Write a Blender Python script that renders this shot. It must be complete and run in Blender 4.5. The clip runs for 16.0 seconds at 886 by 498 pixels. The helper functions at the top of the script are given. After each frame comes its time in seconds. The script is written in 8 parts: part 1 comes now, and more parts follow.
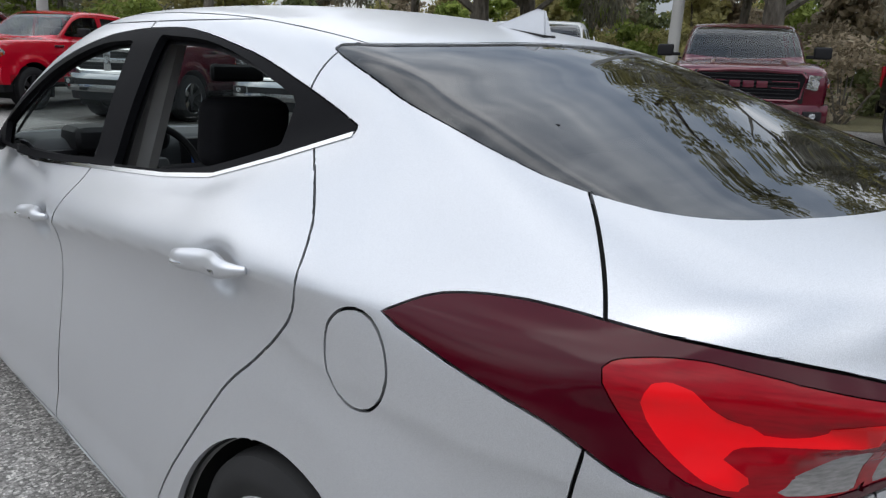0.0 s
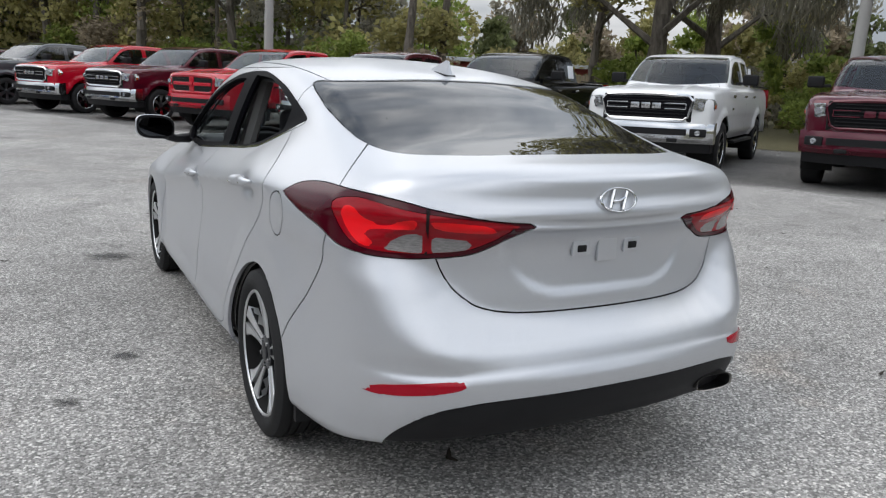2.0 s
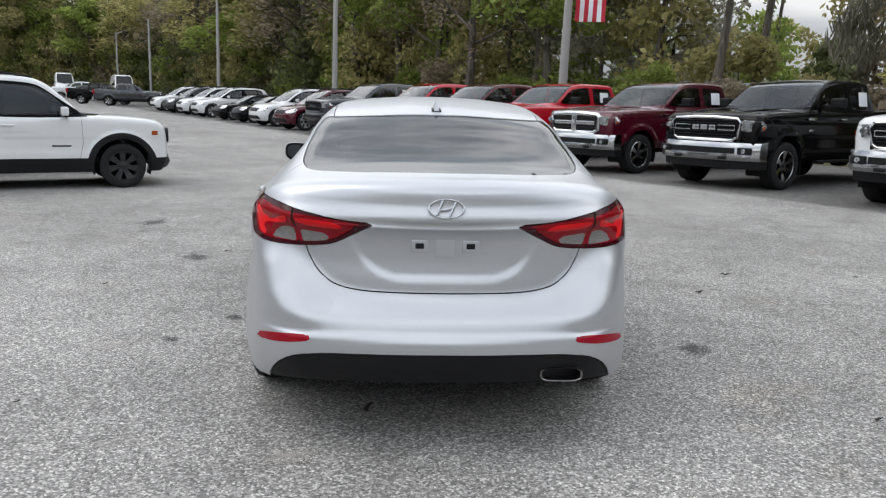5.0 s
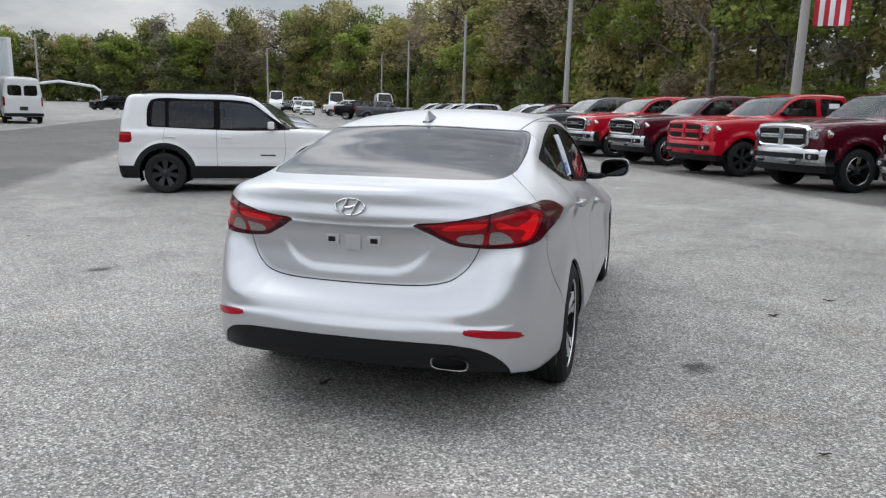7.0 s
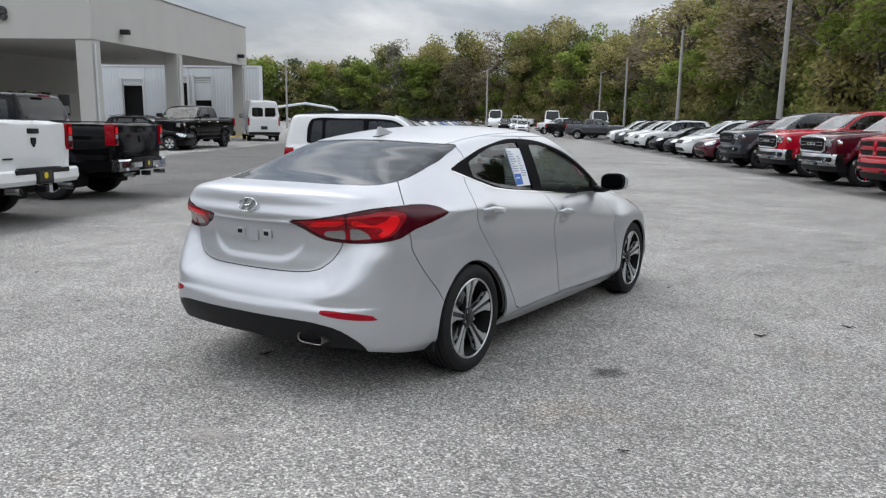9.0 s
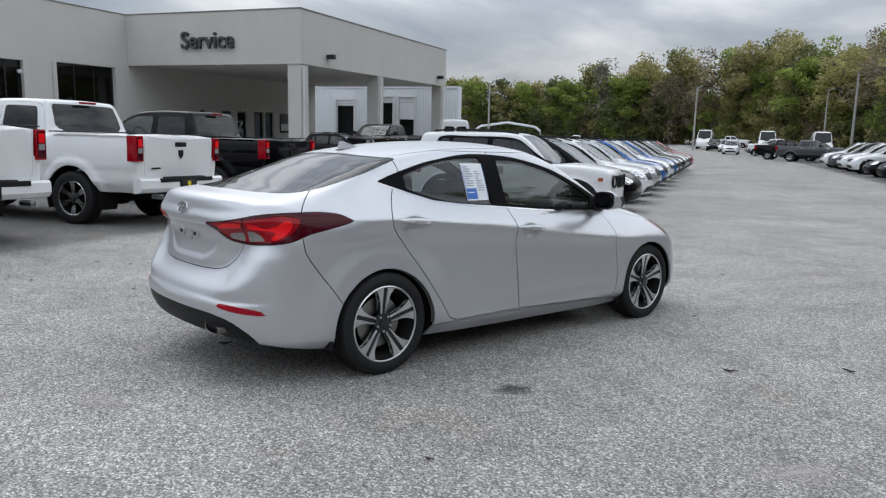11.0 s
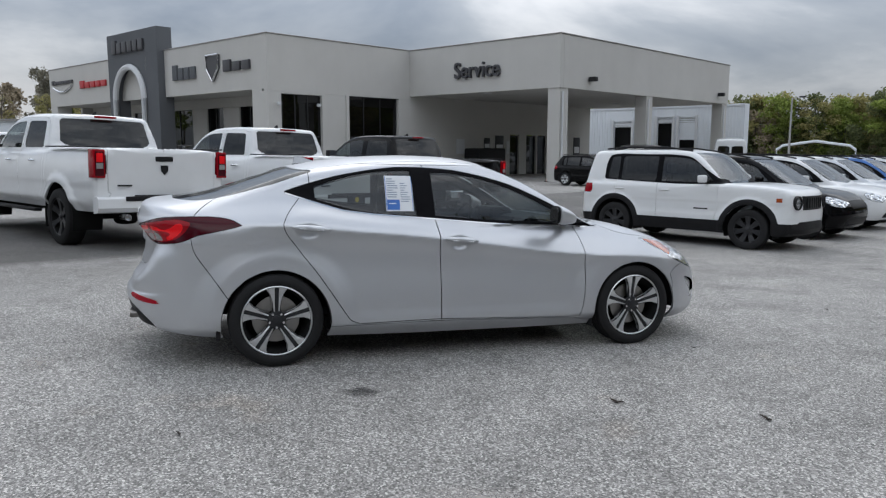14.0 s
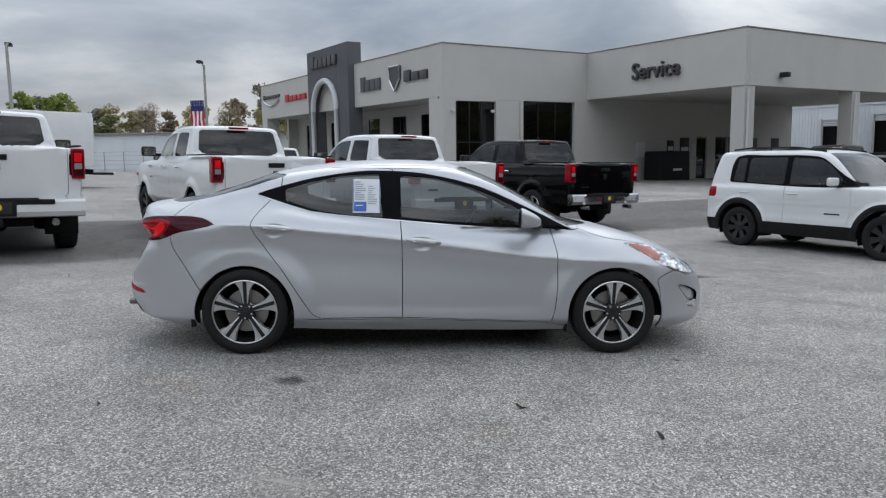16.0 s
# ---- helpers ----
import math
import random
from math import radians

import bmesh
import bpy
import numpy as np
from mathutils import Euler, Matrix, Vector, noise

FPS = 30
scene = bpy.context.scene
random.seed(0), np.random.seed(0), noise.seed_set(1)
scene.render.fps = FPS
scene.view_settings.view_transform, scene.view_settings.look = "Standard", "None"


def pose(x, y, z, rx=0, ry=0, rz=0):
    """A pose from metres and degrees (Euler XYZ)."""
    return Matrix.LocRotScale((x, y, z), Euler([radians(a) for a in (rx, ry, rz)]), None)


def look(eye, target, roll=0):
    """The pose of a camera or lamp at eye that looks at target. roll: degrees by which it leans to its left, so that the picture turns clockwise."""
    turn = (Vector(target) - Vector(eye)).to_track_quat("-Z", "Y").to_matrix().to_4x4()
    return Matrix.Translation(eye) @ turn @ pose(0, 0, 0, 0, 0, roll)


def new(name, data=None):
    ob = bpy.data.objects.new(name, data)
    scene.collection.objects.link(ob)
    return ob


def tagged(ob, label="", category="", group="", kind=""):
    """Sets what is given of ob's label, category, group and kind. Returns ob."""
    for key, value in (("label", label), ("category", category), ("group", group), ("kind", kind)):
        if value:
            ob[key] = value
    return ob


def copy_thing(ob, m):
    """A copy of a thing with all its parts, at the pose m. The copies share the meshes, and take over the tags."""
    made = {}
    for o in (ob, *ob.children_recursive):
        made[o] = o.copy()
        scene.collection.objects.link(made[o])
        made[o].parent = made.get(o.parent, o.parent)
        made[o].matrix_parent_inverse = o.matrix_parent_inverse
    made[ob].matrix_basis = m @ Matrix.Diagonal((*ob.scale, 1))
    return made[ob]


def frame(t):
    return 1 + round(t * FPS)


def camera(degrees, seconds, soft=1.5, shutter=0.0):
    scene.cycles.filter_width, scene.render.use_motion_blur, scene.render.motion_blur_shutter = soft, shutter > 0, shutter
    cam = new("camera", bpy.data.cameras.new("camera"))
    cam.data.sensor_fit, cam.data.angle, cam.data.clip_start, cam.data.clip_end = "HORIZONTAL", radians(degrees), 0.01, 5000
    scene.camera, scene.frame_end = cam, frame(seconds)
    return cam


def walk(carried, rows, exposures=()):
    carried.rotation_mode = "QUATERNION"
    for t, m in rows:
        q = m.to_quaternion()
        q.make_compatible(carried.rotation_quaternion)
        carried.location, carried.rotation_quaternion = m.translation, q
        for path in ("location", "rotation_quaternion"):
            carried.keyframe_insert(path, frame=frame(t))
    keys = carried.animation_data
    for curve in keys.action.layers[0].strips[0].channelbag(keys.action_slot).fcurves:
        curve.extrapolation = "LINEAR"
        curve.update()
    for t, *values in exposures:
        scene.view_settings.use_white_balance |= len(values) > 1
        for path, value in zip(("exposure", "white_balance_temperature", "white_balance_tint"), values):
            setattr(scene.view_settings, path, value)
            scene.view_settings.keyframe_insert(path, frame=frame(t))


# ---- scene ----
cam = camera(61.2, 16.0, soft=1.25)
# seconds, x, y, z, rx, ry, rz; the silver sedan stands at the origin and faces +y
PATH = [
    (0.0, -1.459, -0.932, 1.267, 75.64, -3.60, -43.07),
    (0.5, -1.566, -1.345, 1.293, 75.94, -3.04, -39.90),
    (1.0, -1.601, -1.784, 1.291, 76.31, -3.44, -36.34),
    (1.5, -1.622, -2.183, 1.315, 76.65, -3.63, -32.26),
    (2.0, -1.546, -2.572, 1.329, 76.97, -3.61, -27.88),
    (2.5, -1.392, -2.905, 1.375, 77.35, -3.40, -23.94),
    (3.0, -1.228, -3.197, 1.399, 77.68, -3.13, -20.22),
    (3.5, -0.938, -3.392, 1.420, 77.91, -2.85, -16.39),
    (4.0, -0.671, -3.456, 1.409, 78.04, -2.60, -12.22),
    (4.5, -0.418, -3.551, 1.418, 78.02, -2.37, -7.58),
    (5.0, -0.186, -3.660, 1.441, 77.97, -2.31, -2.81),
    (7.5, 1.662, -3.814, 1.483, 78.72, -1.21, 20.56),
    (8.0, 2.084, -3.716, 1.494, 78.97, -1.00, 24.76),
    (8.5, 2.548, -3.671, 1.504, 79.20, -0.85, 29.00),
    (11.0, 4.378, -2.610, 1.512, 80.61, -1.06, 49.12),
    (11.5, 4.659, -2.275, 1.501, 81.06, -0.97, 52.90),
    (12.0, 4.981, -1.936, 1.504, 81.44, -0.73, 56.62),
    (12.5, 5.209, -1.596, 1.487, 81.71, -0.50, 60.28),
    (13.0, 5.459, -1.239, 1.483, 81.86, -0.30, 64.04),
    (13.5, 5.624, -0.859, 1.472, 81.92, -0.17, 67.80),
    (14.0, 5.783, -0.471, 1.471, 82.13, -0.03, 71.68),
    (14.5, 5.935, -0.071, 1.475, 82.45, 0.18, 75.55),
    (15.0, 6.057, 0.324, 1.476, 82.73, 0.41, 79.43),
    (15.5, 6.193, 0.738, 1.467, 82.81, 0.65, 83.10),
    (16.0, 6.222, 1.146, 1.452, 82.59, 0.78, 86.72),
]
walk(cam, [(t, pose(*p)) for t, *p in PATH], [(0.0, 0.0, 6450, 10), (3.0, 0.0, 6600, 10), (8.5, 0.0, 6600, 10), (11.0, -0.12, 6400, 10), (16.0, -0.30, 6350, 10)])

# ---- world and light: a bright overcast sky with grey cloud banks ----
SUN_AZIMUTH, SUN_HEIGHT = 275.0, 52.0
world = bpy.data.worlds.new("overcast_sky")
scene.world = world
world.use_nodes = True
wn, wl = world.node_tree.nodes, world.node_tree.links
wn.clear()
w_out = wn.new("ShaderNodeOutputWorld")
w_bg = wn.new("ShaderNodeBackground")
w_sky = wn.new("ShaderNodeTexSky")
w_sky.sky_type = "NISHITA"
w_sky.sun_disc = False
w_sky.sun_elevation = radians(SUN_HEIGHT)
w_sky.sun_rotation = radians(SUN_AZIMUTH)
w_co = wn.new("ShaderNodeTexCoord")
w_map = wn.new("ShaderNodeMapping")
w_map.inputs["Scale"].default_value = (1.0, 1.0, 3.4)
w_map.inputs["Location"].default_value = (0.3, 1.7, 0.2)
w_n1 = wn.new("ShaderNodeTexNoise")
w_n1.inputs["Scale"].default_value = 1.7
w_n1.inputs["Detail"].default_value = 9.0
w_n1.inputs["Roughness"].default_value = 0.52
w_n1.inputs["Distortion"].default_value = 0.35
w_ramp = wn.new("ShaderNodeValToRGB")
w_ramp.color_ramp.elements[0].position = 0.36
w_ramp.color_ramp.elements[0].color = (2.9, 3.4, 4.2, 1)
w_ramp.color_ramp.elements[1].position = 0.62
w_ramp.color_ramp.elements[1].color = (10.6, 10.7, 10.9, 1)
w_mid = w_ramp.color_ramp.elements.new(0.5)
w_mid.color = (5.6, 6.0, 6.55, 1)
w_mix = wn.new("ShaderNodeMix")
w_mix.data_type = "RGBA"
w_mix.inputs["Factor"].default_value = 0.9
wl.new(w_co.outputs["Generated"], w_map.inputs["Vector"])
wl.new(w_map.outputs["Vector"], w_n1.inputs["Vector"])
wl.new(w_n1.outputs["Fac"], w_ramp.inputs["Fac"])
wl.new(w_sky.outputs["Color"], w_mix.inputs["A"])
wl.new(w_ramp.outputs["Color"], w_mix.inputs["B"])
# an overcast sky is brightest overhead
w_sep, w_rise, w_lift = wn.new("ShaderNodeSeparateXYZ"), wn.new("ShaderNodeMapRange"), wn.new("ShaderNodeVectorMath")
w_rise.inputs["From Min"].default_value, w_rise.inputs["From Max"].default_value = 0.06, 0.5
w_rise.inputs["To Min"].default_value, w_rise.inputs["To Max"].default_value = 0.55, 1.75
w_lift.operation = "SCALE"
wl.new(w_co.outputs["Generated"], w_sep.inputs["Vector"])
wl.new(w_sep.outputs["Z"], w_rise.inputs["Value"])
wl.new(w_mix.outputs["Result"], w_lift.inputs[0])
wl.new(w_rise.outputs["Result"], w_lift.inputs["Scale"])
wl.new(w_lift.outputs["Vector"], w_bg.inputs["Color"])
wl.new(w_bg.outputs["Background"], w_out.inputs["Surface"])
w_bg.inputs["Strength"].default_value = 0.13
sun = new("sun", bpy.data.lights.new("sun", "SUN"))
sun.data.energy, sun.data.angle, sun.data.color = 0.9, radians(45), (1.0, 0.96, 0.9)
sun.matrix_world = look((0, 0, 60), (math.sin(radians(SUN_AZIMUTH)) * -40, math.cos(radians(SUN_AZIMUTH)) * -40, 60 - 40 * math.tan(radians(SUN_HEIGHT))))

# ---- materials ----
def material(name, color, rough=0.5, metal=0.0, coat=0.0, transmission=0.0, ior=1.45, alpha=1.0, spec=0.5):
    m = bpy.data.materials.new(name)
    m.use_nodes = True
    b = m.node_tree.nodes["Principled BSDF"]
    b.inputs["Base Color"].default_value = (*color, 1)
    b.inputs["Roughness"].default_value = rough
    b.inputs["Metallic"].default_value = metal
    b.inputs["Coat Weight"].default_value = coat
    b.inputs["Coat Roughness"].default_value = 0.04
    b.inputs["Transmission Weight"].default_value = transmission
    b.inputs["IOR"].default_value = ior
    b.inputs["Alpha"].default_value = alpha
    b.inputs["Specular IOR Level"].default_value = spec
    return m


def nodes_of(m):
    return m.node_tree.nodes, m.node_tree.links, m.node_tree.nodes["Principled BSDF"]


def coordinates(m, scale=(1, 1, 1), source="Object"):
    n, l, b = nodes_of(m)
    co, mp = n.new("ShaderNodeTexCoord"), n.new("ShaderNodeMapping")
    mp.inputs["Scale"].default_value = scale
    l.new(co.outputs[source], mp.inputs["Vector"])
    return mp.outputs["Vector"]


def noise_node(m, vector, scale, detail=4.0, rough=0.55, distortion=0.0):
    n, l, b = nodes_of(m)
    t = n.new("ShaderNodeTexNoise")
    t.inputs["Scale"].default_value, t.inputs["Detail"].default_value = scale, detail
    t.inputs["Roughness"].default_value, t.inputs["Distortion"].default_value = rough, distortion
    l.new(vector, t.inputs["Vector"])
    return t.outputs["Fac"]


def ramp(m, fac, stops):
    n, l, b = nodes_of(m)
    r = n.new("ShaderNodeValToRGB")
    e = r.color_ramp.elements
    while len(e) < len(stops):
        e.new(0.5)
    for q, (at, c) in zip(e, stops):
        q.position, q.color = at, (*c, 1) if not isinstance(c, (int, float)) else (c, c, c, 1)
    l.new(fac, r.inputs["Fac"])
    return r.outputs["Color"]


def mixed(m, fac, a, b_, mode="MIX"):
    n, l, b = nodes_of(m)
    x = n.new("ShaderNodeMix")
    x.data_type, x.blend_type = "RGBA", mode
    for key, value in (("Factor", fac), ("A", a), ("B", b_)):
        if isinstance(value, (int, float)):
            x.inputs[key].default_value = value
        elif isinstance(value, tuple):
            x.inputs[key].default_value = (*value, 1)
        else:
            l.new(value, x.inputs[key])
    return x.outputs["Result"]


def bumped(m, height, strength, distance=0.01):
    n, l, b = nodes_of(m)
    u = n.new("ShaderNodeBump")
    u.inputs["Strength"].default_value, u.inputs["Distance"].default_value = strength, distance
    l.new(height, u.inputs["Height"])
    l.new(u.outputs["Normal"], b.inputs["Normal"])


def wire(m, out, socket):
    n, l, b = nodes_of(m)
    l.new(out, b.inputs[socket])


def paint(name, color, metal=0.0, rough=0.32, dust=0.35, flake=0.0, coat=0.8):
    """Car paint: base coat under clear lacquer, with a film of dust and a little metal flake."""
    m = material(name, color, rough, metal, coat)
    v = coordinates(m)
    soil = ramp(m, noise_node(m, v, 3.0, 6.0, 0.62, 0.4), [(0.42, 0.0), (0.75, 1.0)])
    base = mixed(m, 0.0, color, color)
    fleck = noise_node(m, v, 900.0, 1.0)
    tone = ramp(m, fleck, [(0.3, tuple(c * (1 - flake) for c in color)), (0.7, tuple(min(1, c * (1 + flake)) for c in color))])
    n, l, b = nodes_of(m)
    f = n.new("ShaderNodeMath")
    f.operation = "MULTIPLY"
    f.inputs[1].default_value = dust * 0.25
    l.new(soil, f.inputs[0])
    wire(m, mixed(m, f.outputs[0], tone, (0.33, 0.31, 0.27)), "Base Color")
    g = n.new("ShaderNodeMath")
    g.operation = "MULTIPLY_ADD"
    g.inputs[1].default_value, g.inputs[2].default_value = 0.10 * dust, rough
    l.new(soil, g.inputs[0])
    wire(m, g.outputs[0], "Roughness")
    b.inputs["Coat Roughness"].default_value = 0.05 + 0.06 * dust
    b.inputs["Specular IOR Level"].default_value = 0.12 if coat > 0.9 or coat < 0.2 else 0.25
    return m


def plastic(name, color, rough=0.55, bump=0.12):
    m = material(name, color, rough, spec=0.22)
    v = coordinates(m)
    wire(m, mixed(m, noise_node(m, v, 9.0, 5.0), color, tuple(min(1, c * 1.35 + 0.003) for c in color)), "Base Color")
    bumped(m, noise_node(m, v, 420.0, 2.0), bump, 0.002)
    return m


M_SILVER = paint("silver_paint", (0.545, 0.557, 0.58), metal=0.69, rough=0.37, dust=0.22, flake=0.12, coat=0.3)
M_WHITE = paint("white_paint", (0.70, 0.71, 0.715), rough=0.35, dust=0.35)
M_BLACK = paint("black_paint", (0.003, 0.003, 0.0035), rough=0.10, dust=0.0, coat=0.12)
M_RED = paint("red_paint", (0.42, 0.003, 0.016), rough=0.24, dust=0.02, coat=0.8)
M_MAROON = paint("maroon_paint", (0.075, 0.003, 0.013), metal=0.25, rough=0.24, dust=0.03, coat=0.8)
M_GREY = paint("grey_paint", (0.05, 0.055, 0.063), metal=0.3, rough=0.3, dust=0.12, coat=1.0)
M_STEEL = paint("pale_silver_paint", (0.5, 0.52, 0.54), metal=0.6, rough=0.33, dust=0.3)
M_BLUE = paint("blue_paint", (0.03, 0.12, 0.36), metal=0.2, rough=0.3, dust=0.3, coat=1.0)
M_TRIM = plastic("black_trim", (0.008, 0.008, 0.009), 0.5)
M_SATIN = plastic("satin_black_sash", (0.004, 0.004, 0.005), 0.6, 0.0)
M_SATIN.node_tree.nodes["Principled BSDF"].inputs["Specular IOR Level"].default_value = 0.06
M_DARK = material("dark_void", (0.006, 0.006, 0.006), 0.9)
M_RUBBER = plastic("tyre_rubber", (0.014, 0.014, 0.0145), 0.75, 0.3)
M_CHROME = material("chrome", (0.58, 0.59, 0.6), 0.14, 1.0)
M_ALLOY = paint("machined_alloy", (0.66, 0.67, 0.68), metal=0.85, rough=0.3, dust=0.5, coat=0.2)
M_GUN = paint("gunmetal_alloy", (0.03, 0.031, 0.034), metal=0.4, rough=0.38, dust=0.12, coat=0.3)
M_DISC = material("brake_disc", (0.32, 0.31, 0.3), 0.4, 1.0)
M_LINER = plastic("arch_liner", (0.005, 0.005, 0.005), 0.8)
M_CLOTH = plastic("charcoal_seat_cloth", (0.010, 0.010, 0.012), 0.85, 0.4)
M_DASH = plastic("grey_dashboard", (0.045, 0.047, 0.05), 0.6)
M_PILLAR = plastic("grey_pillar_trim", (0.19, 0.185, 0.18), 0.7)
M_PAPER = material("white_paper", (0.78, 0.8, 0.83), 0.5)
M_INK_BLUE = material("blue_ink", (0.05, 0.16, 0.5), 0.5)
M_INK = material("grey_ink", (0.33, 0.37, 0.45), 0.6)
M_AMBER = material("amber_lens", (0.33, 0.05, 0.004), 0.15, 0.0, 1.0)
M_LENS = material("headlamp_lens", (0.34, 0.36, 0.38), 0.16, 0.75, 0.6)
_v = coordinates(M_LENS, (14, 14, 40))
wire(M_LENS, ramp(M_LENS, noise_node(M_LENS, _v, 1.0, 3.0, 0.6), [(0.35, (0.06, 0.065, 0.07)), (0.48, (0.45, 0.47, 0.49)), (0.64, (0.85, 0.87, 0.89))]), "Base Color")
M_PIPE = material("sooty_steel", (0.22, 0.21, 0.2), 0.3, 1.0)
M_MIRROR = material("mirror_glass", (0.05, 0.052, 0.055), 0.03, 1.0)
M_PLATEBLACK = material("plate_black", (0.02, 0.02, 0.02), 0.4)
M_YELLOW = material("yellow_mark", (0.65, 0.5, 0.02), 0.5)


def lens(name, color, rough=0.12, streaks=(30, 30, 240), depth=0.35):
    """A moulded lamp lens: colour with fine prism ribs under a glossy cover."""
    m = material(name, color, rough, 0.0, 0.12, spec=0.22)
    v = coordinates(m, streaks)
    wire(m, mixed(m, noise_node(m, v, 1.0, 2.0), tuple(c * (1 - depth) for c in color), tuple(min(1, c * (1 + depth)) for c in color)), "Base Color")
    return m


M_LAMP_RED = lens("red_lamp_lens", (0.27, 0.002, 0.008))
M_LAMP_BRIGHT = lens("bright_red_light_guide", (0.80, 0.005, 0.010), 0.3, (8, 8, 30), 0.1)
M_LAMP_DARK = lens("smoked_red_lens", (0.05, 0.0012, 0.006), 0.12, (9, 9, 40), 0.2)
M_LAMP_CLEAR = lens("clear_lamp_lens", (0.25, 0.24, 0.235), 0.15, (60, 60, 260), 0.6)
M_REFLECTOR = lens("red_reflector", (0.3, 0.003, 0.014), 0.2, (300, 300, 300), 0.3)


def glass(name, tint, alpha, shine=0.86):
    """Tinted automotive glass: a thin mirror-smooth sheet that lets part of the light through."""
    m = bpy.data.materials.new(name)
    m.use_nodes = True
    n, l = m.node_tree.nodes, m.node_tree.links
    n.clear()
    out, mix = n.new("ShaderNodeOutputMaterial"), n.new("ShaderNodeMixShader")
    clear, gloss = n.new("ShaderNodeBsdfTransparent"), n.new("ShaderNodeBsdfGlossy")
    facing, rise, fres = n.new("ShaderNodeLayerWeight"), n.new("ShaderNodeMath"), n.new("ShaderNodeMath")
    dust, body, film = n.new("ShaderNodeBsdfDiffuse"), n.new("ShaderNodeMixShader"), n.new("ShaderNodeTexNoise")
    co, mp, rp = n.new("ShaderNodeTexCoord"), n.new("ShaderNodeMapping"), n.new("ShaderNodeValToRGB")
    clear.inputs["Color"].default_value = (*tint, 1)
    gloss.inputs["Roughness"].default_value = 0.015
    gloss.inputs["Color"].default_value = (shine, shine * 1.02, shine * 1.04, 1)
    facing.inputs["Blend"].default_value = 0.5
    rise.operation, fres.operation = "POWER", "MULTIPLY_ADD"
    rise.inputs[1].default_value = 5.0
    fres.inputs[1].default_value, fres.inputs[2].default_value = 0.94, 0.06
    l.new(facing.outputs["Facing"], rise.inputs[0])
    l.new(rise.outputs[0], fres.inputs[0])
    dust.inputs["Color"].default_value = (0.42, 0.41, 0.38, 1)
    mp.inputs["Scale"].default_value = (3, 7, 9)
    film.inputs["Scale"].default_value, film.inputs["Detail"].default_value = 2.2, 7.0
    rp.color_ramp.elements[0].position, rp.color_ramp.elements[1].position = 0.42, 0.8
    rp.color_ramp.elements[1].color = (alpha, alpha, alpha, 1)
    l.new(co.outputs["Object"], mp.inputs["Vector"])
    l.new(mp.outputs["Vector"], film.inputs["Vector"])
    l.new(film.outputs["Fac"], rp.inputs["Fac"])
    l.new(rp.outputs["Color"], body.inputs["Fac"])
    l.new(clear.outputs["BSDF"], body.inputs[1])
    l.new(dust.outputs["BSDF"], body.inputs[2])
    l.new(fres.outputs[0], mix.inputs["Fac"])
    l.new(body.outputs["Shader"], mix.inputs[1])
    l.new(gloss.outputs["BSDF"], mix.inputs[2])
    l.new(mix.outputs["Shader"], out.inputs["Surface"])
    return m


M_GLASS = glass("side_window_glass", (0.27, 0.30, 0.295), 0.015)
M_GLASS_DARK = glass("dark_rear_glass", (0.018, 0.02, 0.021), 0.08, 0.6)
M_BACKLIGHT = glass("dusty_rear_window_glass", (0.02, 0.022, 0.023), 0.13, 0.85)
M_WINDSHIELD = glass("windscreen_glass", (0.66, 0.72, 0.70), 0.03)


# ---- helpers for things and parts ----
def mesh_object(name, bm, mat, smooth=True):
    me = bpy.data.meshes.new(name)
    bm.to_mesh(me)
    bm.free()
    if smooth:
        for p in me.polygons:
            p.use_smooth = True
        me.set_sharp_from_angle(angle=radians(35))
    me.materials.append(mat)
    return new(name, me)


def part(name, bm, mat, parent, label="", m=None, smooth=True):
    ob = mesh_object(name, bm, mat, smooth)
    ob.parent = parent
    if m is not None:
        ob.matrix_basis = m
    return tagged(ob, label)


def again(ob, parent, m):
    """The same mesh once more as another part."""
    o = new(ob.name.split(".")[0], ob.data)
    o.parent, o.matrix_basis = parent, m
    return o


def thing(name, label, category, group="", kind=""):
    return tagged(new(name), label, category, group, kind)


def box(sx, sy, sz, at=(0, 0, 0), bevel=0.0, bm=None, segments=2, turn=None):
    one = bmesh.new()
    bmesh.ops.create_cube(one, size=1)
    bmesh.ops.scale(one, vec=(sx, sy, sz), verts=one.verts)
    if bevel:
        bmesh.ops.bevel(one, geom=one.edges[:], offset=bevel, segments=segments, affect="EDGES", profile=0.6)
    if turn is not None:
        bmesh.ops.transform(one, matrix=turn, verts=one.verts)
    bmesh.ops.translate(one, vec=at, verts=one.verts)
    return joined(bm, one)


def joined(bm, one):
    if bm is None:
        return one
    me = bpy.data.meshes.new("t")
    one.to_mesh(me)
    one.free()
    bm.from_mesh(me)
    bpy.data.meshes.remove(me)
    return bm


def tube(r0, r1, length, at=(0, 0, 0), turn=None, seg=20, bm=None, bevel=0.0):
    one = bmesh.new()
    bmesh.ops.create_cone(one, cap_ends=True, segments=seg, radius1=r0, radius2=r1, depth=length)
    if bevel:
        rim = [e for e in one.edges if abs(e.verts[0].co.z - e.verts[1].co.z) < 1e-6]
        bmesh.ops.bevel(one, geom=rim, offset=bevel, segments=2, affect="EDGES")
    if turn is not None:
        bmesh.ops.transform(one, matrix=turn, verts=one.verts)
    bmesh.ops.translate(one, vec=at, verts=one.verts)
    return joined(bm, one)


